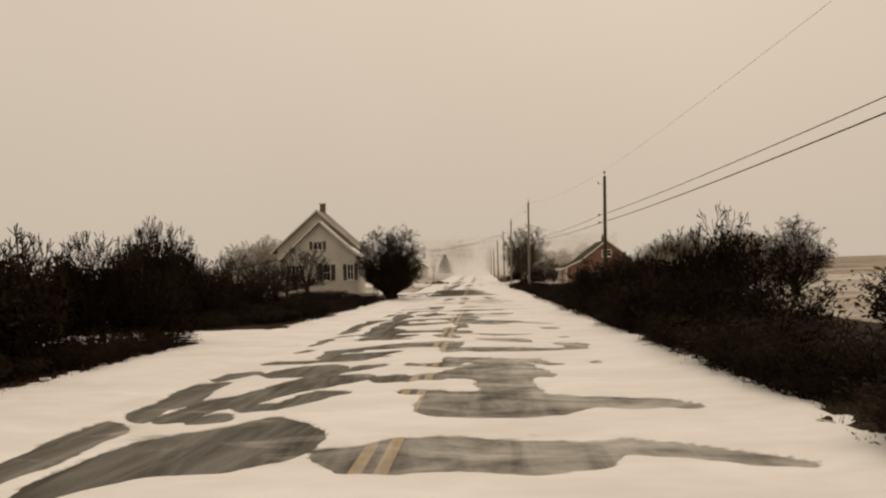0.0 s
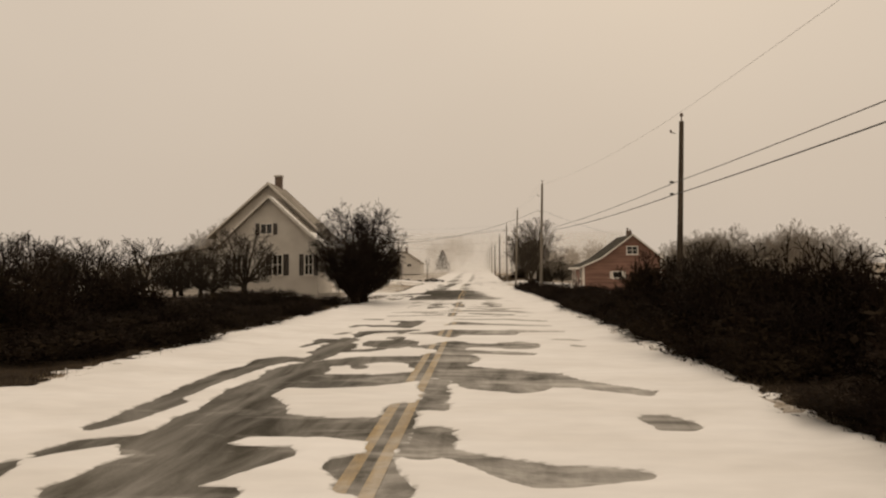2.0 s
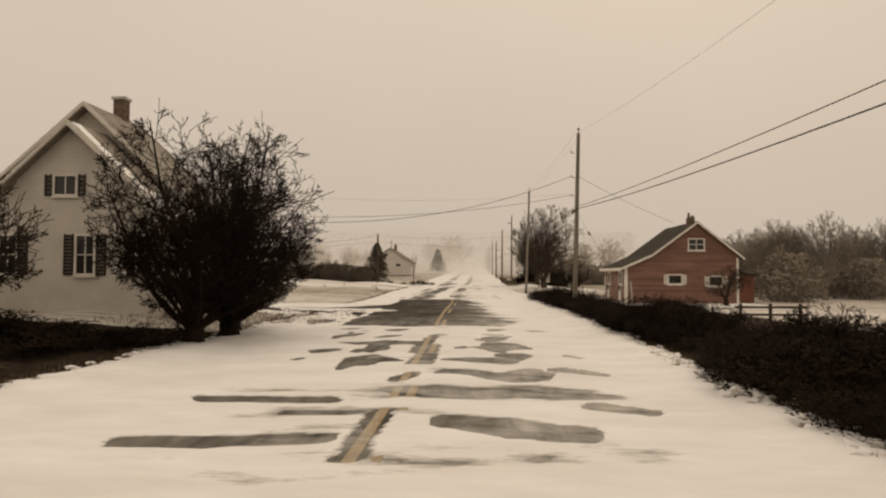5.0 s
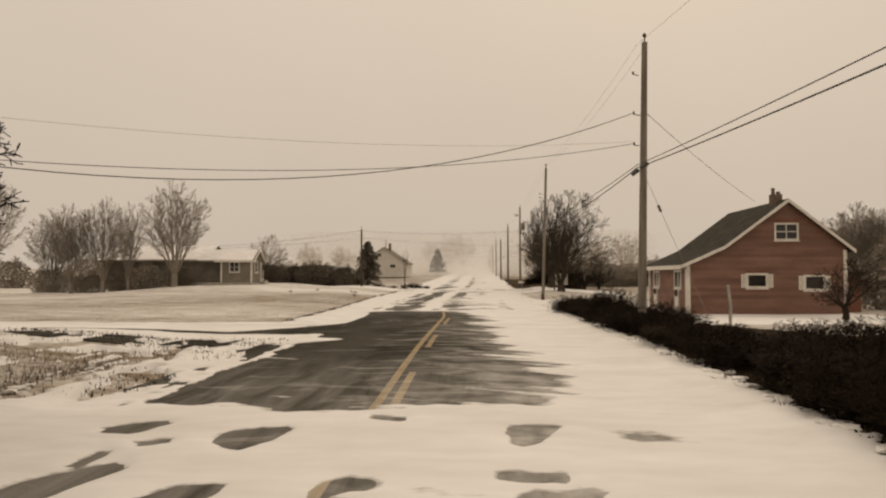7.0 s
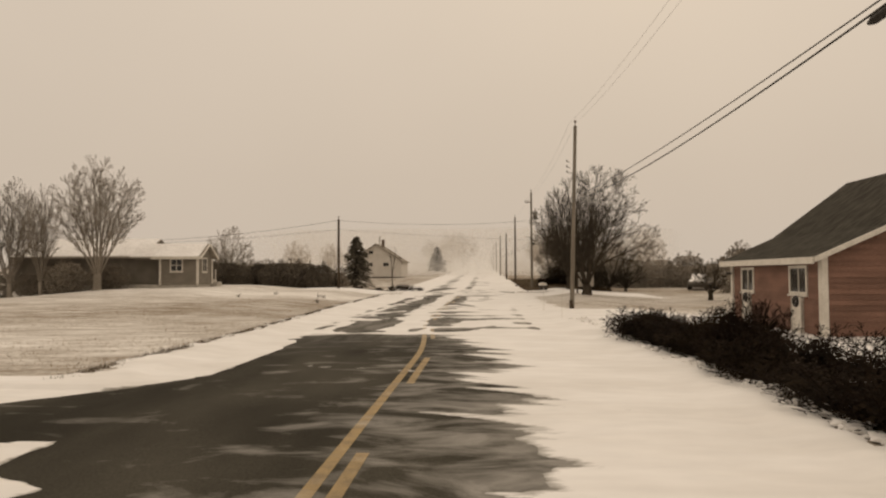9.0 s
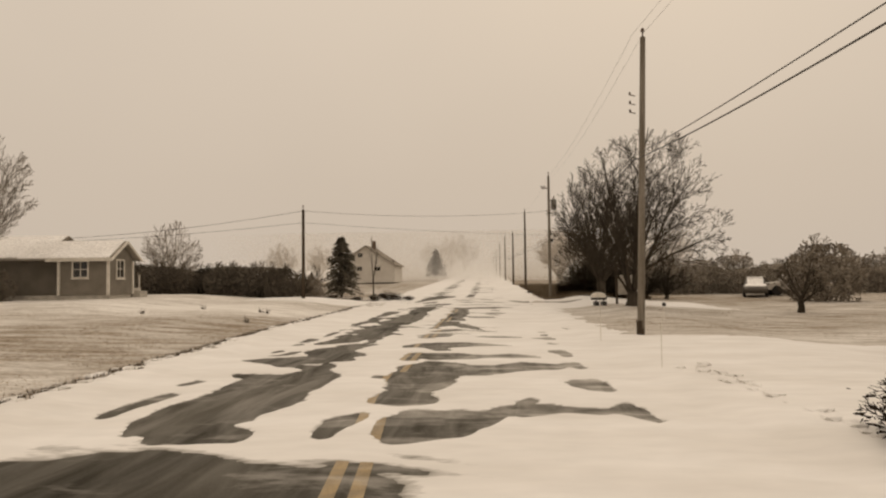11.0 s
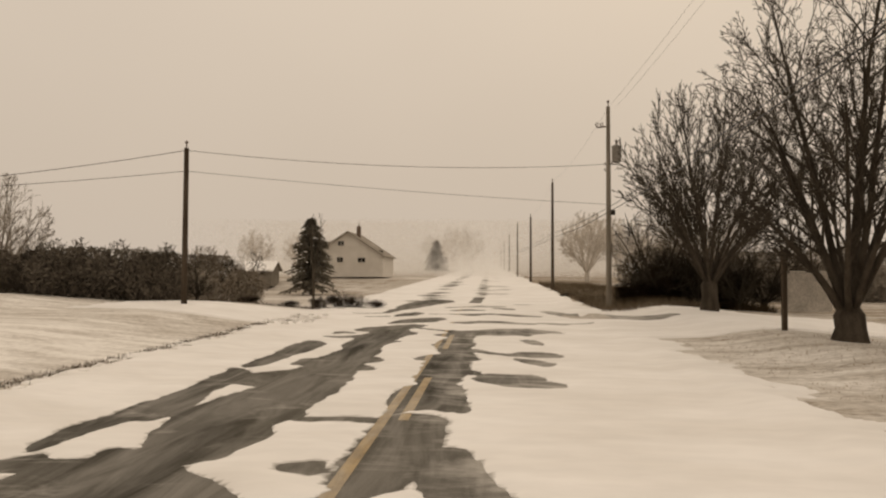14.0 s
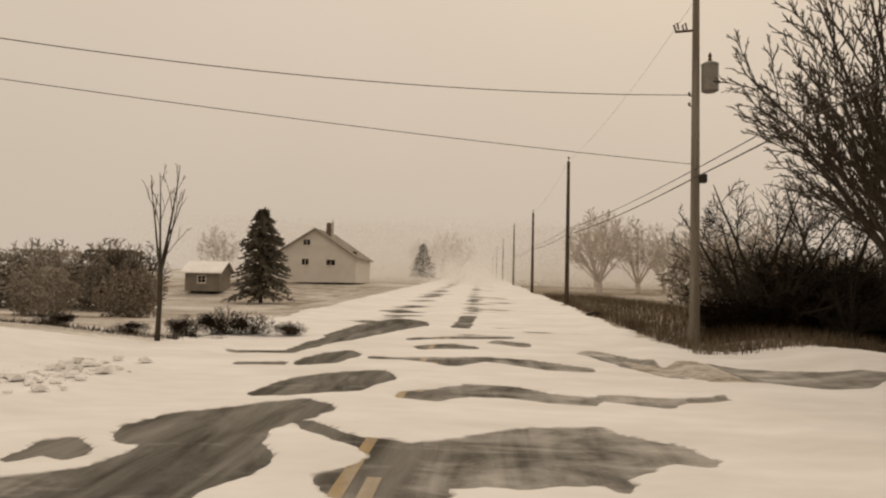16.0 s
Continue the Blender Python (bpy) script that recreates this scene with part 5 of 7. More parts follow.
def wall_y(outline, y0, y1, holes):
    """A wall in the x,z plane between y0 and y1 with rectangular holes x0,x1,z0,z1, cut into strips."""
    mb = MB()
    xs = sorted({p[0] for p in outline} | {h[0] for h in holes} | {h[1] for h in holes})

    def height(x):
        tops = []
        k = len(outline)
        for i in range(k):
            (xa, za), (xb, zb) = outline[i], outline[(i + 1) % k]
            if min(xa, xb) - 1e-9 <= x <= max(xa, xb) + 1e-9 and abs(xb - xa) > 1e-9:
                tops.append(za + (zb - za) * (x - xa) / (xb - xa))
        return min(tops), max(tops)

    for a, b in zip(xs[:-1], xs[1:]):
        (l0, h0), (l1, h1) = height(a), height(b)
        cuts = sorted((z0, z1) for x0, x1, z0, z1 in holes if x0 <= a + 1e-6 and x1 >= b - 1e-6)
        lo0, lo1 = l0, l1
        for z0, z1 in cuts:
            mb.prism([(a, lo0), (b, lo1), (b, z0), (a, z0)], y0, y1)
            lo0 = lo1 = z1
        mb.prism([(a, lo0), (b, lo1), (b, h1), (a, h0)], y0, y1)
    return mb


def swap_xy(mb):
    mb.v = [(y, x, z) for x, y, z in mb.v]
    return mb


def roof_slab(parent, pts, y0, y1, material, thick=0.12, name="roof", label=""):
    """Roof planes along y over the x,z line pts."""
    top = [(x, z + thick) for x, z in pts]
    return part(name, MB().prism(pts + top[::-1], y0, y1), material, parent, label)


# the white house with a front wing
wh = thing("house", 0, 0, 0.25, "old white clapboard farmhouse with a gabled front wing", "house")
wing_out = [(-14.5, 0), (-8.9, 0), (-8.9, 3.15), (-11.7, 5.75), (-14.5, 3.15)]
up, lo1, lo2 = (-12.22, -11.58, 3.68, 4.22), (-11.50, -10.98, 1.30, 2.42), (-9.62, -9.20, 1.30, 2.42)
lo3 = (-13.9, -13.4, 1.30, 2.42)
wing = part("wall", wall_y(wing_out, 53.5, 53.68, [up, lo1, lo2, lo3]), M_WHITEBOARD, wh, "white clapboard gable wall")
part("wall", MB().box(-14.5, 53.68, 0, -14.32, 55.39, 3.15), M_WHITEBOARD, wh)
part("wall", MB().box(-9.08, 53.68, 0, -8.9, 55.39, 3.15), M_WHITEBOARD, wh)
part("inner_wall", MB().box(-14.3, 54.9, 0, -9.1, 55.0, 3.2), M_ROOMSHADE, wh)
for u_, sh in ((up, 0.22), (lo1, 0.30), (lo2, 0.24), (lo3, 0.3)):
    window(wh, "y", 53.5, -1, *u_, cols=2, rows=2 if u_ is not up else 1, shutters=sh, shutter_mat=M_SHUTTER)
roof_slab(wh, [(-11.7, 5.72), (-8.55, 2.80)], 53.2, 55.9, M_ROOF_GREY, 0.14, label="grey shingle roof slope dusted with snow")
roof_slab(wh, [(-14.85, 2.80), (-11.7, 5.72)], 53.2, 55.9, M_ROOF_GREY, 0.14)
part("rake_board", MB().prism([(-11.7, 5.72), (-8.5, 2.76), (-8.5, 2.90), (-11.7, 5.87)], 53.12, 53.196), M_TRIM, wh)
part("rake_board", MB().prism([(-14.9, 2.76), (-11.7, 5.72), (-11.7, 5.87), (-14.9, 2.90)], 53.12, 53.196), M_TRIM, wh)
part("eave_snow", MB().prism([(-9.35, 3.70), (-8.55, 2.96), (-8.55, 3.04), (-9.35, 3.78)], 53.25, 55.8), M_ROOF_SNOW, wh, "strip of snow on the roof edge")
part("eave_snow", MB().prism([(-11.6, 5.78), (-9.36, 3.72), (-9.36, 3.77), (-11.6, 5.83)], 53.25, 53.7), M_ROOF_SNOW, wh)
main_out = [(-15.6, 0), (-9.15, 0), (-9.15, 3.85), (-12.3, 6.75), (-15.6, 3.85)]
part("wall", wall_y(main_out, 55.4, 55.58, []), M_WHITEBOARD, wh, "white clapboard gable wall of the main block")
part("wall", wall_y(main_out, 58.5, 58.68, []), M_WHITEBOARD, wh)
part("wall", MB().box(-15.6, 55.58, 0, -15.42, 58.5, 3.85), M_WHITEBOARD, wh)
part("wall", MB().box(-9.33, 55.58, 0, -9.15, 58.5, 3.85), M_WHITEBOARD, wh)
roof_slab(wh, [(-12.3, 6.73), (-8.85, 3.55)], 55.05, 58.9, M_ROOF_GREY, 0.16)
roof_slab(wh, [(-16.0, 3.50), (-12.3, 6.73)], 55.05, 58.9, M_ROOF_GREY, 0.16)
part("rake_board", MB().prism([(-12.3, 6.74), (-8.8, 3.51), (-8.8, 3.65), (-12.3, 6.89)], 54.97, 55.046), M_TRIM, wh)
part("rake_board", MB().prism([(-16.05, 3.47), (-12.3, 6.74), (-12.3, 6.89), (-16.05, 3.6)], 54.97, 55.046), M_TRIM, wh)
chim = part("chimney", MB().box(-12.55, 57.3, 6.5, -12.15, 57.7, 7.52), M_BRICK, wh, "short brick chimney")
part("chimney_cap", MB().box(-12.60, 57.25, 7.524, -12.10, 57.75, 7.62), M_STONE, chim)
part("service_mast", MB().tube([(-9.08, 58.0, 2.6), (-9.08, 58.0, 4.45), (-9.0, 58.05, 4.5), (-8.94, 58.1, 4.2)], [0.035] * 4, 8), M_STEEL, wh, "galvanised service mast")
part("porch_roof", MB().prism([(-8.89, 2.6), (-7.6, 2.15), (-7.6, 2.27), (-8.89, 2.75)], 53.7, 55.9), M_ROOF_GREY, wh, "low side porch roof")
for py in (53.85, 55.7):
    part("porch_post", MB().box(-7.75, py - 0.05, 0, -7.65, py + 0.05, 2.14), M_TRIM, wh)
part("porch_floor", MB().box(-8.89, 53.7, 0, -7.6, 55.9, 0.2), M_STONE, wh)
part("lean_to", MB().prism([(-20.0, 0), (-15.61, 0), (-15.61, 3.0), (-20.0, 2.2)], 55.8, 59), M_WHITEBOARD, wh, "low side wing")
part("lean_to_roof", MB().prism([(-20.3, 2.2), (-15.61, 3.05), (-15.61, 3.2), (-20.3, 2.35)], 55.5, 59.3), M_ROOF_GREY, wh)

# the red house
rh = thing("house", 0, 0, -0.3, "red shingled cottage with white trim and dark roof", "house")
Z = 0.3
g_out = [(10.1, 0), (17.3, 0), (17.3, 2.85 + Z), (14.65, 4.98 + Z), (11.75, 2.82 + Z), (10.1, 2.12 + Z)]
hw = [(14.16, 15.10, 3.27 + Z, 3.93 + Z), (12.86, 13.66, 1.07 + Z, 1.58 + Z), (15.46, 16.26, 0.96 + Z, 1.50 + Z)]
part("wall", wall_y(g_out, 79.2, 79.38, hw), M_RED, rh, "red shingled gable wall, paint worn in bands")
part("wall", wall_y(g_out, 86.3, 86.48, []), M_RED, rh)
fw = [(80.24, 81.30, 1.02 + Z, 1.74 + Z), (84.38, 85.42, 0.99 + Z, 1.72 + Z)]
part("wall", swap_xy(wall_y([(79.38, 0), (86.3, 0), (86.3, 2.12 + Z), (79.38, 2.12 + Z)], 10.1, 10.28, fw)), M_RED, rh)
part("wall", MB().box(17.12, 79.38, 0, 17.3, 86.3, 2.85 + Z), M_RED, rh)
part("inner_wall", MB().prism([(10.4, 0), (17.0, 0), (17.0, 2.8), (14.65, 4.6), (11.75, 2.9), (10.4, 2.2)], 82.2, 82.3), M_ROOMSHADE, rh)
part("inner_wall", MB().box(11.6, 79.6, 0, 11.7, 86.2, 2.4), M_ROOMSHADE, rh)
window(rh, "y", 79.2, -1, *hw[0], cols=2, rows=2, frame_w=0.08)
for h in hw[1:]:
    window(rh, "y", 79.2, -1, *h, cols=1, rows=1, shutters=0.2, shutter_mat=M_TRIM, frame_w=0.10)
for h in fw:
    window(rh, "x", 10.1, -1, *h, cols=2, rows=1, frame_w=0.09)
for yc_ in (80.78, 84.92):
    d = part("door_panel", MB().box(10.02, yc_ - 0.30, 0.02, 10.096, yc_ + 0.30, 0.98 + Z - 0.12), M_TRIM, rh, "pale board panel under the window")
    wr = MB()
    ring = [(10.0, yc_ + 0.13 * math.cos(a), 1.02 + 0.13 * math.sin(a)) for a in np.linspace(0, 2 * math.pi, 13)]
    wr.tube(ring, [0.055] * 13, 6)
    part("wreath", wr, M_BLACK, d, "dark round wreath")
    part("jamb", MB().box(10.0, yc_ - 0.36, 0.02, 10.096, yc_ - 0.304, 0.98 + Z - 0.12), M_STONE, d)
    part("jamb", MB().box(10.0, yc_ + 0.304, 0.02, 10.096, yc_ + 0.36, 0.98 + Z - 0.12), M_STONE, d)
lft = [(9.75, 1.95 + Z), (11.75, 2.84 + Z), (14.65, 5.0 + Z)]
rgt = [(14.65, 5.0 + Z), (17.6, 2.63 + Z)]
roof_slab(rh, lft, 78.95, 86.75, M_ROOF, 0.12, label="dark shingle roof sweeping low over the front")
roof_slab(rh, rgt, 78.95, 86.75, M_ROOF, 0.12)
for seg in (lft[:2], lft[1:], rgt):
    (xa, za), (xb, zb) = seg
    part("rake_board", MB().prism([(xa, za - 0.04), (xb, zb - 0.04), (xb, zb + 0.11), (xa, za + 0.11)], 78.87, 78.946), M_TRIM, rh)
part("fascia", MB().box(9.68, 78.95, 1.86 + Z, 9.746, 86.75, 2.06 + Z), M_TRIM, rh)
part("corner_board", MB().box(10.03, 79.12, 0, 10.20, 79.196, 2.05 + Z), M_TRIM, rh)
part("corner_board", MB().box(10.02, 79.20, 0, 10.096, 79.33, 2.05 + Z), M_TRIM, rh)
part("corner_board", MB().box(17.16, 79.12, 0, 17.30, 79.196, 2.75 + Z), M_TRIM, rh)
part("corner_board", MB().box(10.02, 86.3, 0, 10.096, 86.48, 2.05 + Z), M_TRIM, rh)
part("foundation", MB().box(9.98, 79.10, -0.25, 17.34, 86.55, -0.004), M_STONE, rh, "whitewashed stone foundation")
ch2 = part("chimney", MB().box(14.28, 79.75, 4.7 + Z, 14.72, 80.2, 5.42 + Z), M_BRICK, rh, "brick chimney with two pots")
part("chimney_pot", MB().lathe([(0.09, 5.424 + Z), (0.075, 5.6 + Z), (0.09, 5.72 + Z)], 14.38, 79.97, 10), M_BRICK, ch2)
part("chimney_pot", MB().lathe([(0.09, 5.424 + Z), (0.09, 5.5 + Z), (0.1, 5.55 + Z)], 14.62, 79.97, 10), M_BRICK, ch2)
part("side_shed", MB().prism([(17.31, 0), (19.3, 0), (19.3, 1.60 + Z), (17.31, 1.80 + Z)], 81.8, 85), M_RED, rh, "low red lean-to shed")
part("shed_roof", MB().prism([(17.31, 1.81 + Z), (19.5, 1.60 + Z), (19.5, 1.70 + Z), (17.31, 1.91 + Z)], 81.6, 85.2), M_ROOF, rh)
part("lamp", MB().box(9.85, 86.32, 1.55 + Z, 10.0, 86.46, 1.64 + Z), M_BLACK, rh, "small dark lamp on the corner")



def courses(parent, outline, holes, at, out, axis, pitch=0.16):
    """Overlapping boards on a wall, cut round its openings; outline and holes as for wall_y."""
    top = max(q for p, q in outline)
    k = len(outline)
    for n in range(int(top / pitch)):
        z0, z1 = n * pitch + 0.004, (n + 1) * pitch
        cut = []
        for i in range(k):
            (xa, za), (xb, zb) = outline[i], outline[(i + 1) % k]
            if abs(zb - za) > 1e-6 and min(za, zb) <= z1 <= max(za, zb):
                cut.append(xa + (xb - xa) * (z1 - za) / (zb - za))
        if len(cut) < 2:
            continue
        spans = [(min(cut) + 0.05, max(cut) - 0.05)]
        for h0, h1, b0, b1 in holes:
            if z1 > b0 - 0.13 and z0 < b1 + 0.11:
                spans = [s for a, b in spans for s in ((a, min(b, h0 - 0.11)), (max(a, h1 + 0.11), b)) if s[1] - s[0] > 0.05]
        for a, b in spans:
            prof = [(at + out * 0.003, z0), (at + out * 0.024, z0), (at + out * 0.006, z1), (at + out * 0.003, z1)]
            part("board", MB().prism(prof, a, b, "x") if axis == "y" else swap_xy(MB().prism(prof, a, b, "x")), M_REDBOARD, parent)


gable = [q for q in rh.children if q.get("label", "").startswith("red shingled gable")][0]
courses(gable, g_out, hw, 79.2, -1, "y")
gable.parent = rh
front = part("wall_base", MB().box(10.09, 79.45, 0.0, 10.099, 86.25, 0.01), M_RED, rh)
courses(front, [(79.42, 0), (86.28, 0), (86.28, 2.02 + Z), (79.42, 2.02 + Z)], fw, 10.1, -1, "x")

# the grey bungalow
ra = thing("house", 0, 0, 1.0, "grey clapboard bungalow with snow on its roof", "house")
rw = [(-21.88, -21.10, 0.98, 1.78)]
part("wall", wall_y([(-22.7, 0), (-19.9, 0), (-19.9, 1.98), (-22.7, 1.98)], 107.0, 107.15, rw), M_GREYBOARD, ra, "grey clapboard wall")
ge = [(107.75, 108.45, 0.95, 1.85)]
part("wall", swap_xy(wall_y([(107.15, 0), (109.5, 0), (109.5, 2.0), (108.25, 2.78), (107.15, 2.07)], -20.05, -19.9, ge)), M_GREYBOARD, ra)
part("wall", MB().box(-34.0, 107.9, 0, -22.7, 108.05, 2.0), M_GREYBOARD, ra)
part("wall", MB().box(-34.0, 112.85, 0, -24.5, 113.0, 2.0), M_GREYBOARD, ra)
part("wall", MB().box(-34.15, 107.9, 0, -34.0, 113.0, 2.0), M_GREYBOARD, ra)
part("wall", MB().prism([(109.5, 0), (112.85, 0), (112.85, 2.0), (110.4, 3.2), (109.5, 2.75)], -24.65, -24.5, "x"), M_GREYBOARD, ra)
part("wall", MB().box(-24.5, 109.35, 0, -20.05, 109.496, 2.0), M_GREYBOARD, ra)
part("inner_wall", MB().box(-22.5, 108.8, 0, -20.2, 108.9, 1.9), M_ROOMSHADE, ra)
window(ra, "y", 107.0, -1, *rw[0], cols=2, rows=2, frame_w=0.08)
window(ra, "x", -19.9, 1, *ge[0], cols=2, rows=2, frame_w=0.08)


def roof_x(parent, pts, x0, x1, material, thick, name="roof", label=""):
    top = [(y, z + thick) for y, z in pts]
    return part(name, MB().prism(pts + top[::-1], x0, x1, "x"), material, parent, label)


roof_x(ra, [(106.7, 1.86), (108.25, 2.82)], -24.8, -19.6, M_ROOF_GREY, 0.10, label="low shingle roof")
roof_x(ra, [(108.25, 2.82), (109.8, 1.86)], -24.8, -19.6, M_ROOF_GREY, 0.10)
roof_x(ra, [(106.68, 1.96), (108.25, 2.925)], -24.8, -19.75, M_ROOF_SNOW, 0.07, "roof_snow", "sheet of snow on the roof slope")
roof_x(ra, [(107.5, 1.9), (110.4, 3.30)], -34.3, -24.2, M_ROOF_GREY, 0.10)
roof_x(ra, [(110.4, 3.30), (113.3, 1.9)], -34.3, -24.2, M_ROOF_GREY, 0.10)
roof_x(ra, [(107.6, 2.05), (110.4, 3.404)], -34.3, -24.3, M_ROOF_SNOW, 0.06, "roof_snow", "sheet of snow on the roof slope")
part("fascia", MB().box(-23.2, 106.60, 1.80, -19.6, 106.67, 1.97), M_TRIM, ra)
part("corner_board", MB().box(-20.02, 106.93, 0, -19.86, 106.996, 1.85), M_TRIM, ra)
part("corner_board", MB().box(-22.74, 106.93, 0, -22.60, 106.996, 1.85), M_TRIM, ra)
part("corner_board", MB().box(-19.896, 109.35, 0, -19.83, 109.5, 1.85), M_TRIM, ra)
for s0, s1 in (((106.6, 1.80), (108.25, 2.82)), ((108.25, 2.82), (109.9, 1.80))):
    part("rake_board", MB().prism([s0, s1, (s1[0], s1[1] + 0.13), (s0[0], s0[1] + 0.13)], -19.59, -19.52, "x"), M_TRIM, ra)
part("foundation", MB().box(-24.6, 107.06, -0.7, -19.96, 109.45, -0.004).box(-34.1, 107.96, -0.7, -24.604, 112.95, -0.004), M_STONE, ra, "grey concrete foundation")
st = part("porch_steps", MB().box(-20.9, 109.52, -0.5, -19.9, 110.4, 0.35).box(-19.896, 109.52, -0.5, -19.5, 110.4, 0.17), M_STONE, ra, "pale back steps with a rail")
for yy in (109.54, 110.32):
    part("rail_post", MB().box(-20.0, yy, 0.354, -19.93, yy + 0.06, 1.1), M_TRIM, st)

# the far pale house
fh = thing("house", 0, 0, 1.35, "distant pale clapboard house with a tall chimney", "house")
fout = [(-20.7, 0), (-13.1, 0), (-13.1, 2.55), (-17.3, 5.3), (-20.7, 3.1)]
fwin = [(-18.5, -17.8, 3.7, 4.25), (-18.6, -17.9, 1.7, 2.3), (-16.1, -15.2, 1.7, 2.25)]
part("wall", wall_y(fout, 172, 172.2, fwin), M_PALEBOARD, fh, "pale clapboard gable wall")
part("wall", MB().box(-20.7, 172.2, 0, -20.5, 181, 3.0), M_PALEBOARD, fh)
part("wall", MB().box(-13.3, 172.2, 0, -13.1, 181, 2.5), M_PALEBOARD, fh)
part("wall", wall_y(fout, 181, 181.2, []), M_PALEBOARD, fh)
part("inner_wall", MB().box(-20.4, 174, 0, -13.4, 174.1, 3.2), M_ROOMSHADE, fh)
for h in fwin:
    window(fh, "y", 172, -1, *h, cols=2, rows=1)
roof_slab(fh, [(-17.3, 5.3), (-12.8, 2.32)], 171.6, 181.6, M_ROOF_GREY, 0.14, label="grey roof")
roof_slab(fh, [(-21.1, 2.85), (-17.3, 5.3)], 171.6, 181.6, M_ROOF_GREY, 0.14)
part("chimney", MB().box(-16.75, 174.5, 4.6, -16.3, 175, 6.2), M_BRICK, fh, "tall brick chimney")


# a far shed with a white roof
sh_ = thing("shed", 0, 0, gz(-25.8, 166.0), "distant low shed with snow on its roof", "shed")
part("wall", wall_y([(-27.4, 0), (-24.2, 0), (-24.2, 1.8), (-27.4, 1.8)], 164.6, 164.75, [(-26.2, -25.5, 0.8, 1.4)]), M_GREYBOARD, sh_)
window(sh_, "y", 164.6, -1, -26.2, -25.5, 0.8, 1.4)
part("wall", MB().box(-27.4, 167.25, 0, -24.2, 167.4, 1.8), M_GREYBOARD, sh_)
for x_ in (-27.4, -24.35):
    part("wall", MB().prism([(164.75, 0), (167.25, 0), (167.25, 1.8), (166.0, 2.6), (164.75, 1.8)], x_, x_ + 0.15, "x"), M_GREYBOARD, sh_)
roof_x(sh_, [(164.2, 1.62), (166.0, 2.65)], -27.7, -23.9, M_ROOF_SNOW, 0.12, label="roof slope white with snow")
roof_x(sh_, [(166.0, 2.65), (167.8, 1.62)], -27.7, -23.9, M_ROOF_GREY, 0.12)


# ---- poles and wires ----
def utility_pole(x, y, top, material, label, lean=0.0, r0=0.125, r1=0.08, dark_foot=False):
    z = gz(x, y)
    t = thing("utility_pole", x, y, z, label, "utility pole", "poles along the road")
    h = top - z
    n = 9
    pts = [(lean * h * k / (n - 1), 0, -0.3 + (h + 0.3) * k / (n - 1)) for k in range(n)]
    part("pole", MB().tube(pts, [r0 + (r1 - r0) * k / (n - 1) for k in range(n)], 12), material, t, smooth=False)
    part("top_pin", MB().lathe([(0.02, h + 0.004), (0.02, h + 0.16), (0.06, h + 0.17), (0.05, h + 0.24), (0.02, h + 0.27)], lean * h, 0, 8), M_CERAMIC, t, "small insulator on the pole top")
    if dark_foot:
        part("foot_band", MB().lathe([(r0 + 0.005, 0.0), (r0 + 0.004, 0.40)], 0, 0, 12), M_POLE_DARK, t, "black band at the foot")
    return t


def bracket(t, x, z, side):
    b = MB()
    b.tube([(x, 0, z), (x + side * 0.15, 0, z + 0.03)], [0.014, 0.014], 6)
    b.lathe([(0.022, z + 0.03), (0.036, z + 0.05), (0.022, z + 0.07), (0.036, z + 0.09), (0.015, z + 0.12)], x + side * 0.15, 0, 8)
    return part("insulator", b, M_CERAMIC, t, "side bracket with insulator")


pole_back = utility_pole(7.4, -8.0, 7.0, M_POLE_DARK, "dark wooden utility pole above the brush")
pole_z = utility_pole(6.74, 36.1, 6.38, M_POLE_DARK, "dark wooden utility pole rising out of the brush", lean=0.030, r0=0.105, r1=0.07)
pole_a = utility_pole(5.01, 66.1, 8.25, M_POLE, "tall grey wooden pole with cable splices beside the red house", lean=0.022)
pole_b = utility_pole(4.42, 91.1, 8.5, M_POLE, "grey wooden utility pole with a dark foot at the verge", lean=0.03, dark_foot=True, r0=0.108, r1=0.075)
pole_c = utility_pole(4.55, 119.6, 8.75, M_POLE, "grey wooden pole carrying a transformer tank")
pole_d = utility_pole(4.05, 140.1, 8.25, M_POLE_DARK, "weathered wooden utility pole at the verge")
pole_e = utility_pole(3.6, 158.8, 7.35, M_POLE_DARK, "distant wooden utility pole")
# The farthest poles take the colour paled for haze.
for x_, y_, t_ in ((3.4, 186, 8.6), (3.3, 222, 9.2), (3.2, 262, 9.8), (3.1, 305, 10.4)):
    utility_pole(x_, y_, t_, M_HAZY, "far wooden utility pole in a haze-paled colour")
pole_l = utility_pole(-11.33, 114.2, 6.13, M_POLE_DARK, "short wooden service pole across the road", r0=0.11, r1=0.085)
pole_l2 = utility_pole(-19.4, 190, 9.0, M_HAZY, "far service pole behind the field")

for z_ in (6.15, 5.27, 7.3):
    bracket(pole_a, 0, z_ - pole_a.location.z, -1)
bracket(pole_a, 0, 6.15 - pole_a.location.z, 1)
for z_ in (6.3, 6.55, 6.8):
    bracket(pole_b, 0, z_ - pole_b.location.z, -1)
bracket(pole_z, 0, 6.0 - pole_z.location.z, -1)
for z_ in (6.0, 6.25):
    bracket(pole_c, 0, z_ - pole_c.location.z, -1)
for s_ in (-1, 1):
    sp = MB().tube([(s_ * 0.02, s_ * 0.22, 4.62 - pole_a.location.z), (s_ * 0.02, s_ * 0.35, 4.62 - pole_a.location.z), (s_ * 0.02, s_ * 0.95, 4.60 - pole_a.location.z), (s_ * 0.02, s_ * 1.08, 4.60 - pole_a.location.z)], [0.025, 0.06, 0.06, 0.025], 8)
    part("cable_splice", sp, M_WIRE, pole_a, "black cable splice case")
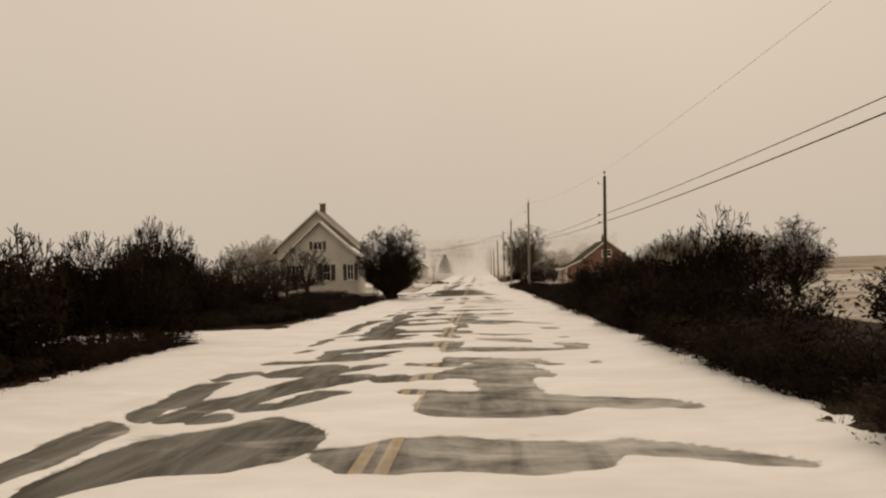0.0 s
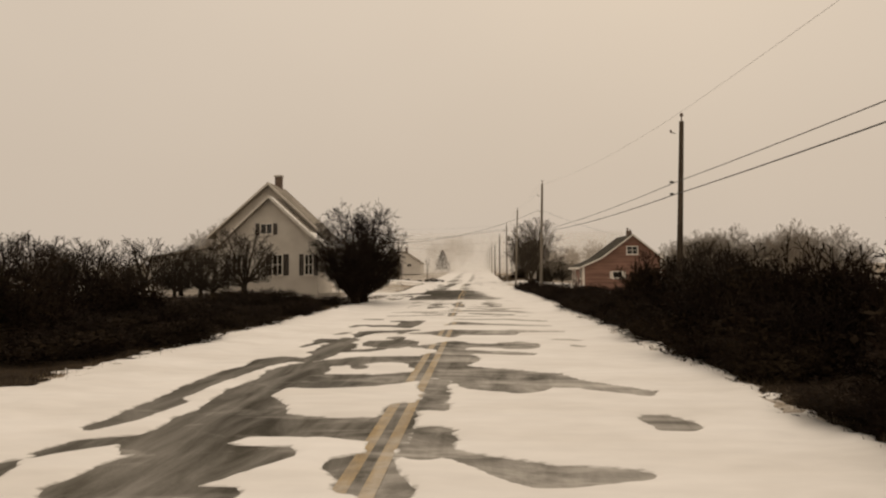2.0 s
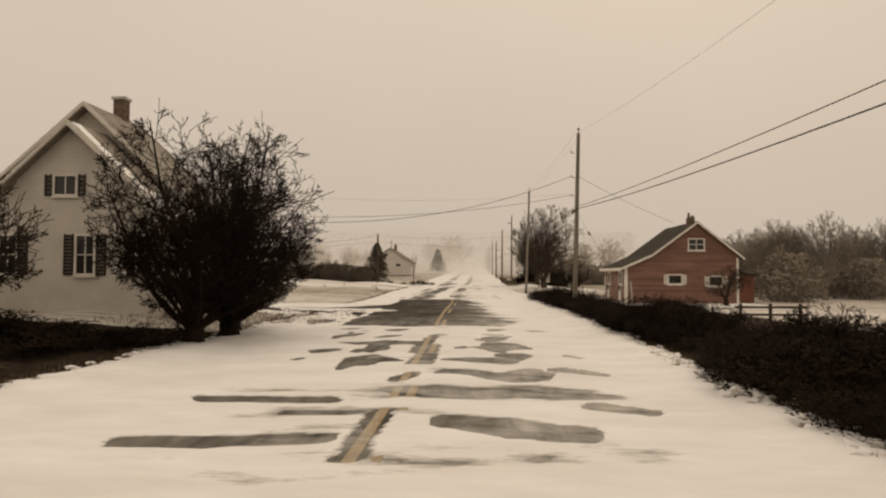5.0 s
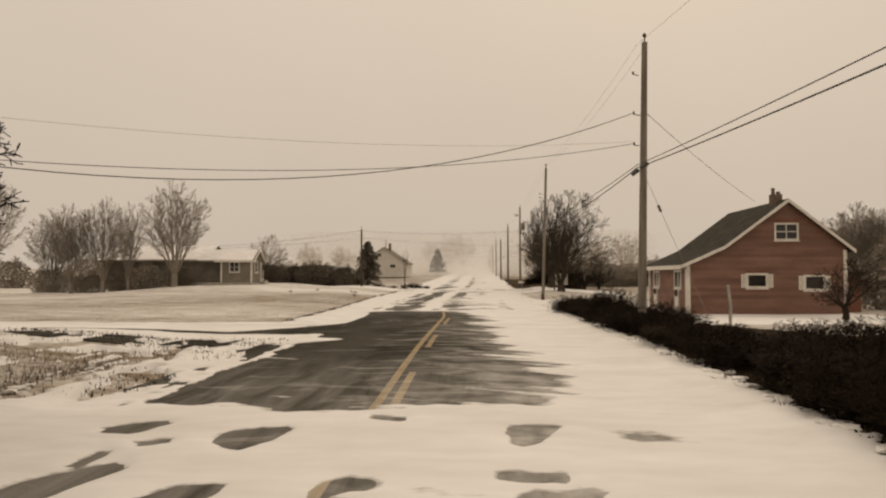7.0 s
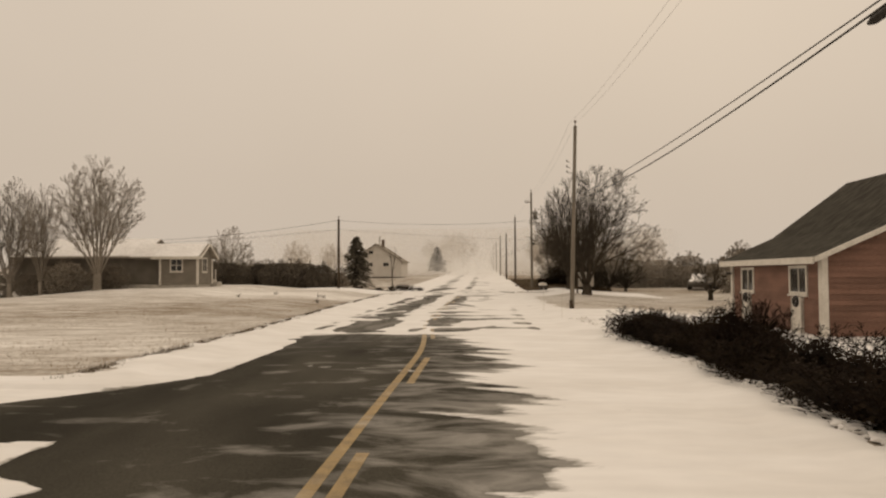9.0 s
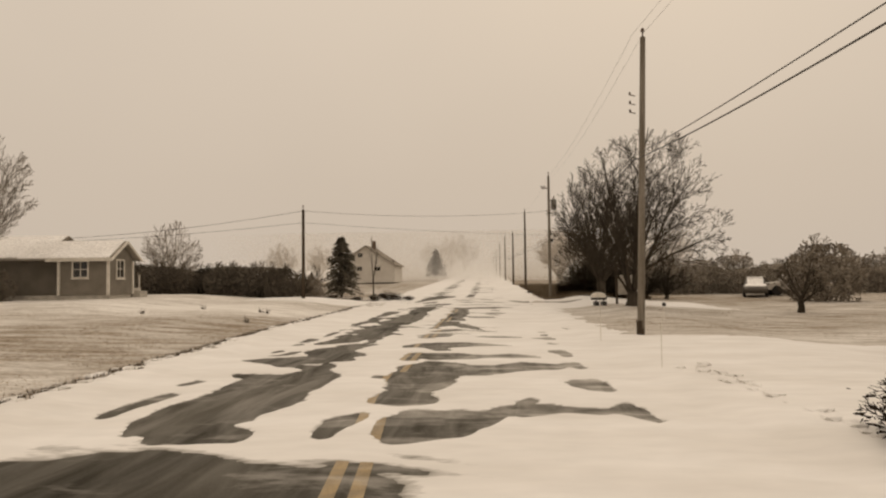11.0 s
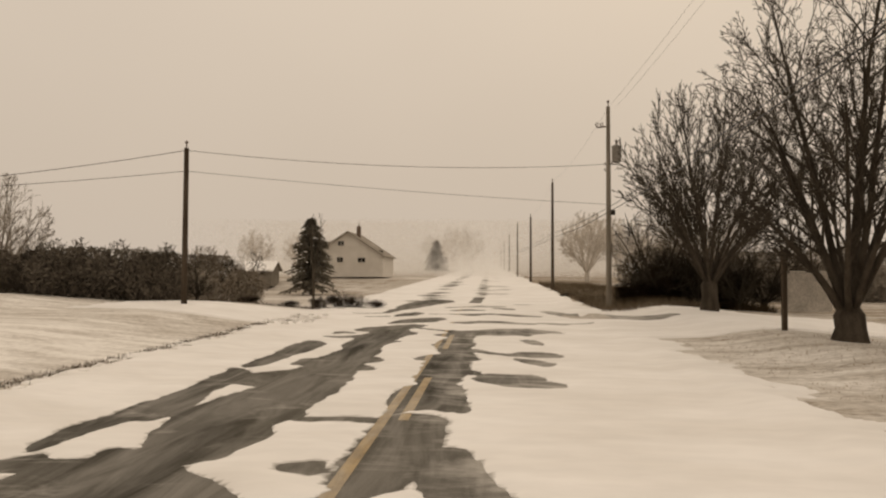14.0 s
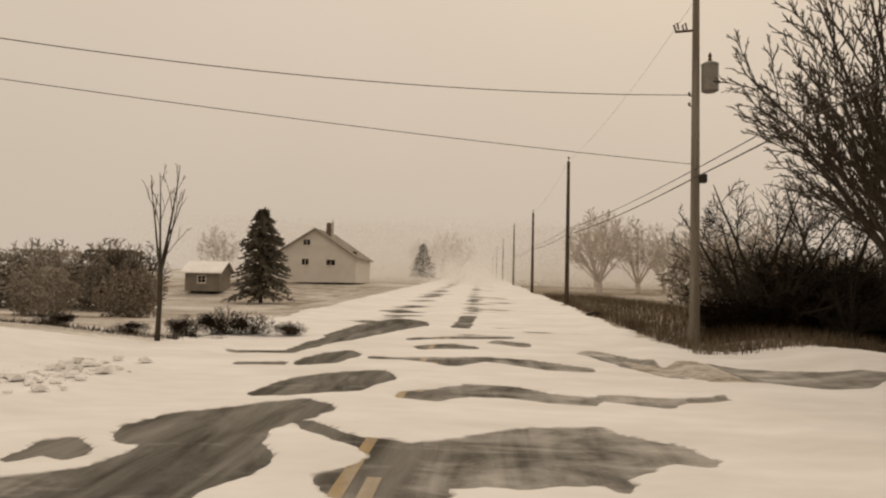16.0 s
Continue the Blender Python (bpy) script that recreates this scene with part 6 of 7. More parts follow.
zt = 6.75 - pole_c.location.z
tank = part("transformer", MB().lathe([(0.14, zt - 0.38), (0.20, zt - 0.35), (0.20, zt + 0.26), (0.21, zt + 0.27), (0.21, zt + 0.31), (0.10, zt + 0.37)], 0.34, 0, 16), M_TANK, pole_c, "grey transformer tank")
part("bushing", MB().lathe([(0.035, zt + 0.374), (0.05, zt + 0.42), (0.03, zt + 0.48), (0.05, zt + 0.52), (0.015, zt + 0.6)], 0.34, 0, 8), M_CERAMIC, tank)
cut = MB().tube([(0, 0, 7.9 - pole_c.location.z), (-0.5, 0, 7.86 - pole_c.location.z)], [0.03, 0.03], 6)
for dx in (-0.28, -0.48):
    cut.tube([(dx, 0, 7.86 - pole_c.location.z), (dx - 0.05, 0, 8.02 - pole_c.location.z), (dx + 0.03, 0, 8.08 - pole_c.location.z), (dx + 0.06, 0, 7.92 - pole_c.location.z)], [0.022] * 4, 6)
part("fuse_cutout", cut, M_CERAMIC, pole_c, "fuse cutouts on a short arm")
part("cable_bracket", MB().box(0.08, -0.1, 4.15 - pole_c.location.z, 0.26, 0.1, 4.35 - pole_c.location.z), M_WIRE, pole_c)
for z_ in (4.03, 4.41):
    part("cable_bracket", MB().box(-0.2, -0.05, z_ - pole_z.location.z, -0.1, 0.05, z_ + 0.06 - pole_z.location.z), M_WIRE, pole_z)


def wire(a, b, sag, r=0.014, label="thin black overhead cable", name="cable", n=22, material=None):
    pts = []
    for k in range(n):
        t = k / (n - 1)
        pts.append((a[0] + (b[0] - a[0]) * t, a[1] + (b[1] - a[1]) * t, a[2] + (b[2] - a[2]) * t - 4 * sag * t * (1 - t)))
    ob = new(name, MB().tube(pts, [r] * n, 5).mesh(name, material or M_WIRE, True))
    return tagged(ob, label, "cable", "overhead cables")


run = [(7.3, -8.0), (6.70, 36.1), (4.93, 66.1), (4.34, 91.1), (4.5, 119.6), (4.0, 140.1), (3.55, 158.8), (3.4, 186)]
hi_z = [4.55, 4.43, 4.72, 5.06, 4.45, 4.6, 4.6, 5.0]
lo_z = [4.47, 4.05, 4.64, 4.95, 4.25, 4.3, 4.4, 4.8]
for k in range(len(run) - 1):
    (xa, ya), (xb, yb) = run[k], run[k + 1]
    s = 0.006 * (yb - ya) + (0.07 if k == 2 else 0.0)
    wire((xa, ya, hi_z[k]), (xb, yb, hi_z[k + 1]), s, 0.011)
    wire((xa, ya, lo_z[k]), (xb, yb, lo_z[k + 1]), s * 1.15 + (0.10 if k == 2 else 0.0), 0.015, "thicker black overhead cable")
pr_z = [6.9, 6.57, 8.2, 8.6, 8.7, 8.3, 7.4, 8.6]
for k in range(len(run) - 1):
    (xa, ya), (xb, yb) = run[k], run[k + 1]
    for off in (0.05, 0.34) if k in (2, 3) else (0.05,):
        wire((xa + off, ya, pr_z[k]), (xb + off, yb, pr_z[k + 1]), 0.35, 0.004, "fine bare power wire high on the poles", material=M_STEEL)
wire((4.80, 66.1, 6.2), (-8.94, 58.1, 3.66), 0.95, 0.011, "black service cable crossing the road")
wire((4.80, 66.1, 5.33), (-8.94, 58.1, 3.75), 0.47, 0.008, "black service cable crossing the road")
wire((4.80, 66.1, 5.40), (-8.94, 58.1, 4.55), 0.32, 0.0035, "fine bare wire crossing the road", material=M_STEEL)
wire((5.23, 66.1, 6.2), (13.2, 79.1, 5.0), 0.12, 0.008, "thin drop wire to the red house")
foot_guy = gz(9.1, 72.9)
guy = wire((5.08, 66.1, 4.6), (9.1, 72.9, foot_guy), 0.03, 0.006, "thin steel stay wire with an insulator", name="stay_wire", material=M_STEEL)
ins_ = [(5.08 + 4.02 * q, 66.1 + 6.8 * q, 4.6 + (foot_guy - 4.6) * q - 0.12 * q * (1 - q)) for q in (0.185, 0.195, 0.205, 0.215, 0.225)]
part("insulator", MB().tube(ins_, [0.02, 0.045, 0.035, 0.045, 0.02], 8), M_CERAMIC, guy, "grey strain insulator")
wire((4.5, 119.6, 6.3), (-11.33, 114.2, 6.05), 0.35, 0.010, "black service cable crossing the road")
wire((4.5, 119.6, 4.6), (-11.33, 114.2, 5.3), 0.10, 0.008, "black service cable crossing the road")
wire((-11.33, 114.2, 6.05), (-34, 113.4, 4.4), 0.5, 0.012, "black service cable to the bungalow")
wire((-11.33, 114.2, 5.3), (-40, 111, 4.2), 0.5, 0.010, "black service cable to the bungalow")


# ---- trees and brush ----
def bare_tree(x, y, label, parts_, bark, twig, scale=1.0, category="tree", group="", turn=0, name="tree"):
    t = thing(name, x, y, gz(x, y), label, category, group, turn=turn)
    t.scale = (scale, scale, scale)
    limbs, twigs = parts_
    part("trunk", limbs, bark, t, tidy=False, smooth=True)
    tagged(part("crown", twigs, twig, t, tidy=False), kind="stuff")
    return t


def place_copy(src, x, y, s, turn, label=""):
    c = copy_thing(src, pose(x, y, gz(x, y), 0, 0, turn))
    c.scale = (s, s, s)
    if label:
        tagged(c, label)
    return c


def reach(p, d, env):
    """How far from p along d the crown's outline lies."""
    c, r = Vector(env[:3]), env[3:]
    q = Vector([(p[i] - c[i]) / r[i] for i in range(3)])
    e = Vector([d[i] / r[i] for i in range(3)])
    a_, b_, c_ = e.dot(e), q.dot(e), q.dot(q) - 1
    s = b_ * b_ - a_ * c_
    return max(0.0, (-b_ + math.sqrt(s)) / a_) if s > 0 else 0.0


def branch(out, rng, p, d, length, r, level, spec):
    """A limb bent a little on its way, and the side shoots that fill the crown's outline."""
    env, kids, ratio, angle, wander, lift, tip, thin, plain, rag, sweep = spec
    segs = ((4, 2, 1, 1) if plain else (6, 4, 3, 2, 1, 1))[level]
    pts, rad, joints = [tuple(p)], [r], []
    q, e = Vector(p), Vector(d).normalized()
    for k in range(segs):
        w = wander * (1.0 if level else 0.55)
        e = (e + Vector((rng.gauss(0, w), rng.gauss(0, w), rng.gauss(0, w) + (lift if level or not sweep else -sweep)))).normalized()
        q = q + e * (length / segs)
        pts.append(tuple(q))
        rad.append(max(tip, r * (1 - 0.80 * (k + 1) / segs)))
        joints.append((q.copy(), e.copy(), rad[-1]))
    (out[0] if level < 2 else out[1]).tube(pts, rad, 3 if plain else (8, 6, 4, 3, 3, 3)[level], cap=False)
    if level >= len(kids):
        return
    a0 = rng.uniform(0, 6.28)
    for n in range(kids[level]):
        t = 0.22 + 0.76 * (n + rng.random()) / kids[level]
        j = min(segs - 1, int(t * segs))
        q0 = Vector(pts[j]).lerp(Vector(pts[j + 1]), t * segs - j)
        e, rr = joints[j][1], rad[j] + (rad[j + 1] - rad[j]) * (t * segs - j)
        u = e.orthogonal().normalized()
        v = e.cross(u)
        az = a0 + 2.4 * n + rng.uniform(-0.5, 0.5)
        a = radians(angle * rng.uniform(0.65, 1.3))
        nd = e * math.cos(a) + (u * math.cos(az) + v * math.sin(az)) * math.sin(a)
        far = reach(q0, nd, env)
        ln = min(length * ratio * rng.uniform(0.75, 1.2) * (1.2 - 0.45 * t), far * rng.uniform(0.9 - rag, 1.08 + 0.5 * rag))
        if ln > 0.06:
            branch(out, rng, q0, nd, ln, max(tip, rr * thin), level + 1, spec)


def crown_tree(seed, trunk_h, trunk_r, env, stems, kids, tilt, ratio=0.5, angle=34, wander=0.07, lift=0.03, tip=0.006, thin=0.55, extra=(), spread=0.0, plain=False, stem_r=0.0, rag=0.0, sweep=0.0):
    rng = random.Random(seed)
    out = (MB(), MB())
    spec = (env, kids, ratio, angle, wander, lift, tip, thin, plain, rag, sweep)
    if trunk_h > 0:
        out[0].tube([(0, 0, -0.25), (0, 0, 0.04), (0.02, 0, trunk_h * 0.5), (0, 0.02, trunk_h), (0, 0.02, trunk_h + 0.25)], [trunk_r * 1.55, trunk_r * 1.22, trunk_r, trunk_r * 1.02, trunk_r * 0.55], 12)
    for k in range(stems):
        a = 2.4 * k + rng.uniform(-0.25, 0.25)
        tl = radians(tilt) * math.sqrt((k + 0.35) / stems)
        d = Vector((math.sin(tl) * math.cos(a), math.sin(tl) * math.sin(a), math.cos(tl)))
        off = (trunk_r * 0.5 if trunk_h > 0 else spread) * math.sqrt((k + 0.5) / stems)
        p = (off * math.cos(a), off * math.sin(a), trunk_h - 0.05 + 0.25 * rng.random() if trunk_h else -0.1)
        far = max(0.4, reach(p, d, env) * rng.uniform(0.86 - rag, 1.0 + 0.3 * rag))
        if sweep:
            tl *= 0.6
            d = Vector((math.sin(tl) * math.cos(a), math.sin(tl) * math.sin(a), math.cos(tl)))
        branch(out, rng, p, d, far, trunk_r * (stem_r or (0.42 if trunk_h else 0.36)) * (1.15 - 0.35 * k / stems), 0, spec)
    for p, d, ln, r in extra:
        branch(out, rng, p, d, ln, r, 0, spec)
    return out


tree_r = bare_tree(7.2, 105.4, "large bare maple with thick limbs and fine twigs on the lawn", crown_tree(11, 0.55, 0.30, (0.8, 0, 4.6, 4.1, 4.0, 4.0), 13, (11, 7, 5, 3), 54, 0.40, 34, 0.05, 0.02, 0.0068, 0.55, stem_r=0.27, rag=0.08, sweep=0.07, extra=(((0.25, -0.05, 1.55), (0.80, -0.12, 0.62), 4.2, 0.075),)), M_BARK, M_TWIG)
tree_r2 = bare_tree(7.3, 115.2, "bare vase-shaped roadside tree with many upright limbs", crown_tree(23, 0.95, 0.27, (-0.1, 0, 4.5, 3.8, 3.8, 3.9), 22, (10, 7, 4, 3), 60, 0.36, 24, 0.035, 0.03, 0.0085, 0.6, stem_r=0.22, rag=0.08, sweep=0.06), M_BARK, M_TWIG)
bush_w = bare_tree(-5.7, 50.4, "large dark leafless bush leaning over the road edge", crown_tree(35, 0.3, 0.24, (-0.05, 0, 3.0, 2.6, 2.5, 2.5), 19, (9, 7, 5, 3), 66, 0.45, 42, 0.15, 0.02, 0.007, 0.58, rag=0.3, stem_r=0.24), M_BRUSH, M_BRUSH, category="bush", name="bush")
for x_, y_, s_, a_ in ((-5.8, 48.5, 0.96, 250), (-6.1, 51.8, 0.92, 130)):
    place_copy(bush_w, x_, y_, s_, a_)
place_copy(bush_w, 17.4, 39.0, 0.82, 70, "tall dark leafless bush standing behind the roadside brush")
tree_l = bare_tree(-25.6, 104.0, "bare spreading tree before the bungalow, its colour paled for haze", crown_tree(41, 0.9, 0.25, (0, 0, 4.9, 3.3, 3.3, 4.3), 13, (9, 6, 5, 3), 44, 0.40, 27, 0.045, 0.03, 0.008, 0.55, stem_r=0.26, sweep=0.04), M_HAZY, M_HAZY, group="trees by the bungalow")
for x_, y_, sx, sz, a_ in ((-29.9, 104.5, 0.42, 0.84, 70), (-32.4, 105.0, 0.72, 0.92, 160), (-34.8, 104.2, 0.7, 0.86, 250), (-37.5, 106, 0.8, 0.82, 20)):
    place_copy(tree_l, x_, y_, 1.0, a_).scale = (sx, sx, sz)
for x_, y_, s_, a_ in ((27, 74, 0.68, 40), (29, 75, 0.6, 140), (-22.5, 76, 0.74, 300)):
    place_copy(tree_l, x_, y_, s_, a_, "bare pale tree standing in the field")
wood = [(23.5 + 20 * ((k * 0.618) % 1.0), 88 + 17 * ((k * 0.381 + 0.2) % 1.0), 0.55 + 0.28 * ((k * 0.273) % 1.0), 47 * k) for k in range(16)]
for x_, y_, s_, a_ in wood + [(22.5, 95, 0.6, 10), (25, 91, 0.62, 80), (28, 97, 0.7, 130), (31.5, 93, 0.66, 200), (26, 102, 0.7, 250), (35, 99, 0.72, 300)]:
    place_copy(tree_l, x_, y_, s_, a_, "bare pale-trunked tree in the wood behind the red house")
far_tree = bare_tree(9.5, 162, "distant bare tree coloured nearly white for haze", crown_tree(52, 0.8, 0.22, (0, 0, 3.9, 3.0, 3.0, 3.5), 8, (7, 5, 4), 50, 0.45, 34, 0.08, 0.02, 0.022), M_HAZY2, M_HAZY2, group="distant trees")
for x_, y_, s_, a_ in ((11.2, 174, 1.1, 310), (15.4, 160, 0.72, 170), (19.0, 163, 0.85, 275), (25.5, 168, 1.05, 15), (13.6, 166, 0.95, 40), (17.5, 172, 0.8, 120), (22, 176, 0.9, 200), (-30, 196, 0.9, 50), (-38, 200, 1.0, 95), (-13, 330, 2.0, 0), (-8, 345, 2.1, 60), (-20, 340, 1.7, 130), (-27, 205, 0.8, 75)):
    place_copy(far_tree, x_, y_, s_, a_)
shrub_tree = bare_tree(-22.4, 119.6, "bare shrubby tree rising behind the hedge", crown_tree(61, 0.4, 0.17, (0, 0, 2.9, 2.3, 2.3, 2.7), 13, (9, 6, 5), 54, 0.42, 27, 0.05, 0.03, 0.008, stem_r=0.3), M_HAZY3, M_HAZY3)
sapling = bare_tree(-7.35, 116.9, "thin bare sapling with upright forked limbs", crown_tree(70, 1.5, 0.05, (0, 0, 2.6, 0.6, 0.6, 1.5), 4, (4, 2), 17, 0.4, 24, 0.05, 0.06, 0.006, stem_r=0.55), M_TWIG, M_TWIG)
lawn_tree = bare_tree(15.6, 106.5, "small dense round bare tree on the lawn", crown_tree(77, 0.55, 0.15, (0, 0, 1.75, 1.25, 1.25, 1.15), 9, (7, 6, 4), 75, 0.5, 40, 0.12, 0.02, 0.008), M_TWIG, M_TWIG)
apple = bare_tree(14.9, 74.6, "small gnarled bare tree before the red house", crown_tree(83, 0.4, 0.12, (0, 0, 1.35, 1.4, 1.4, 1.1), 8, (7, 6, 3), 70, 0.5, 45, 0.14, 0.02, 0.008), M_GARDEN, M_GARDEN)

# brush plants: four forms, repeated along the verges
FORMS = []
for k in range(4):
    rng = random.Random(200 + k)
    limbs, twigs = crown_tree(200 + k, 0, 0.06, (0, 0, 0.75, 1.15, 1.15, 1.0), 14, (5, 4, 3), 62, 0.5, 34, 0.10, 0.04, 0.007, spread=0.35, plain=True)
    leaves = MB()
    heads = [(rng.uniform(0, 2 * math.pi), rng.random() ** 0.5, rng.random() ** 0.8, rng.uniform(0.15, 0.34)) for _ in range(13)]
    # Dark leaf quads fill the inside so that the brush looks opaque.
    for n in range(2800):
        a, q, z, w0 = rng.choice(heads)
        rr = q * (0.5 + 0.6 * z) * 0.9
        gx, gy, gh = (max(-1.6, min(1.6, rng.gauss(0, 1))) * w0 for _ in range(3))
        c = Vector((rr * math.cos(a) + gx, rr * math.sin(a) + gy, max(0.02, 0.05 + 1.05 * z + 0.8 * gh)))
        s = rng.uniform(0.020, 0.046)
        u = Vector((rng.gauss(0, 1), rng.gauss(0, 1), rng.gauss(0, 1))).normalized()
        w = u.orthogonal().normalized()
        i = len(leaves.v)
        leaves.v += [tuple(c + u * s * 1.6), tuple(c + w * s * 0.7), tuple(c - u * s * 1.6), tuple(c - w * s * 0.7)]
        leaves.f.append((i, i + 1, i + 2, i + 3))
    FORMS.append((limbs, twigs, leaves))
brush_src = []


def brush(form, x, y, s, h, turn, label="tangled near-black leafless roadside brush", group="roadside brush", long=1.0):
    if len(brush_src) <= form:
        limbs, twigs, leaves = FORMS[form]
        t = thing("shrub", x, y, gz(x, y), label, "shrub", group, turn=turn)
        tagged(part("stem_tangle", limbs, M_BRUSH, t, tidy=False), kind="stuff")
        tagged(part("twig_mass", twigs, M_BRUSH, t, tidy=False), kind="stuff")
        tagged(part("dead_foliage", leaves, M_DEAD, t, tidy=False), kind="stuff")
        brush_src.append(t)
    else:
        t = copy_thing(brush_src[form], pose(x, y, gz(x, y), 0, 0, turn))
        tagged(t, label, group=group)
    t.scale = (s, s * long, h)
    return t


rb = random.Random(5)
LOW = "low dark tangled brush along the verge"
# hedge of brush on the left up to the drive, then set back from the road
for k in range(40):
    y_ = -6 + 24.4 * (k + rb.random()) / 40
    brush(k % 4, -7.9 - 3.6 * rb.random() ** 1.3, y_, rb.uniform(1.0, 1.35), rb.uniform(1.4, 1.8), rb.uniform(0, 360))
for k in range(18):
    y_ = 24.5 + 13 * (k + rb.random()) / 18
    brush(k % 4, -11.0 - 3.5 * rb.random(), y_, rb.uniform(1.0, 1.35), rb.uniform(0.85, 1.1) * (2.4 - 1.45 * float(sstep(27, 34, y_))), rb.uniform(0, 360))
for k in range(18):
    y_ = -4 + 22.6 * (k + rb.random()) / 18
    brush(k % 4, float(left_edge(y_)) - rb.uniform(0.3, 0.6), y_, rb.uniform(0.4, 0.55), rb.uniform(0.25, 0.5), rb.uniform(-20, 20), LOW, long=1.7)
# brush on the right: low near the start, a tall clump, then falling away
for k in range(66):
    y_ = -4 + 46.5 * (k + rb.random()) / 66
    x_ = 5.0 + 4.3 * rb.random() ** 1.4
    tall = 0.76 + 0.32 * (1 - float(sstep(15, 20, y_))) * (x_ > 6.0) + (1.3 if x_ > 6.5 else 0.4) * math.exp(-(((y_ - 20.7) / 3.3) ** 2)) + (0.55 if x_ > 5.9 else 0.12) * math.exp(-(((y_ - 37) / 4.5) ** 2)) + (0.5 if x_ > 6.2 else 0.15) * math.exp(-(((y_ - 28) / 4.5) ** 2)) - 0.2 * float(sstep(40, 43, y_))
    brush(k % 4, x_, y_, rb.uniform(0.95, 1.35), tall * rb.uniform(0.85, 1.1) * (0.8 if x_ < 6.1 else 1.0), rb.uniform(0, 360))
for k in range(26):
    y_ = -3 + 48 * (k + rb.random()) / 26
    brush(k % 4, float(right_edge(y_)) + rb.uniform(0.1, 0.4), y_, rb.uniform(0.4, 0.55), rb.uniform(0.25, 0.5), rb.uniform(-20, 20), LOW, long=1.8)
# low brush before the red house
for k in range(48):
    y_ = 43 + 34.5 * (k + rb.random()) / 48
    w_ = 1 - float(sstep(64, 76, y_))
    x_ = float(right_edge(y_)) + 0.3 + (0.5 + 3.2 * w_) * rb.random() ** 1.5
    brush(k % 4, x_, y_, rb.uniform(0.6, 0.9), rb.uniform(0.30, 0.5) * (1.25 if y_ < 55 else 1.0), rb.uniform(-25, 25), LOW, long=1.7)
for k in range(22):
    y_ = 42 + 19 * (k + rb.random()) / 22
    brush(k % 4, float(right_edge(y_)) + rb.uniform(0.25, 1.3), y_, rb.uniform(0.55, 0.75), rb.uniform(0.28, 0.42), rb.uniform(-25, 25), LOW, long=1.6)
for x_, y_, s_, h_ in ((4.75, 71.2, 0.55, 0.62), (5.3, 71.9, 0.6, 0.72), (5.0, 72.9, 0.5, 0.55), (5.9, 72.6, 0.6, 0.6)):
    brush(0, x_, y_, s_, h_, 90 * x_, "leggy dark bush at the end of the low brush")
# low brush on the left before the white house
for k in range(34):
    y_ = 23.6 + 24.4 * (k + rb.random()) / 34
    x_ = float(left_edge(y_)) - 0.4 - 5.0 * rb.random() ** 1.2
    brush(k % 4, x_, y_, rb.uniform(0.7, 1.0), rb.uniform(0.26, 0.44), rb.uniform(-25, 25), LOW, long=1.6)
garden_bush = bare_tree(-16.5, 48.0, "dark bare garden bush on short stems", crown_tree(91, 0.4, 0.13, (0, 0, 1.7, 1.85, 1.85, 1.4), 13, (8, 6, 3), 78, 0.5, 40, 0.12, 0.02, 0.009, rag=0.3), M_GARDEN, M_GARDEN, category="bush", group="garden bushes", name="bush")
for x_, y_, s_ in ((-13.7, 48.4, 0.88), (-11.6, 48.8, 1.16), (-19.6, 48.5, 1.02), (-23.0, 50, 1.1), (-26.5, 52, 1.2), (-15.2, 49.5, 0.9), (-12.6, 47.2, 0.7), (-18.0, 47.2, 0.75), (-21.4, 48.4, 0.9), (-14.6, 47.4, 0.68), (-16.9, 46.6, 0.6), (-20.2, 47.2, 0.75)):
    place_copy(garden_bush, x_, y_, s_, x_ * 61)
# taller twiggy bushes round the pole on the right
for x_, y_, s_ in ((6.9, 33.6, 0.74), (7.6, 36.2, 0.85), (8.6, 34.6, 0.66), (9.4, 31.0, 0.55), (8.8, 38.0, 0.8)):
    place_copy(garden_bush, x_, y_, s_, x_ * 83, "bare twiggy bush standing out of the roadside brush")

# hedges further off; the far plants' colour is paled for haze
hedge_src = None
rows_h = []
for k in range(22):
    rows_h.append((-34 + 20.6 * k / 21 + rb.uniform(-0.25, 0.25), 116.2 + rb.uniform(0, 1.6), rb.uniform(0.95, 1.2)))
for k in range(12):
    rows_h.append((-46 + 24 * k / 11 + rb.uniform(-0.3, 0.3), 142 + rb.uniform(0, 4), rb.uniform(1.8, 2.2)))
for k in range(6):
    rows_h.append((-75 + 30 * k / 5, 128 + rb.uniform(0, 6), rb.uniform(1.8, 2.4)))
for k in range(9):
    rows_h.append((-25.0 - 13.5 * k / 8 + rb.uniform(-0.4, 0.4), 106.0 + rb.uniform(-0.4, 0.4), rb.uniform(0.8, 1.15)))
for x_, y_, s_ in ((-15.0, 130.6, 1.1), (-16.4, 127.0, 1.0)):
    rows_h.append((x_, y_, s_))
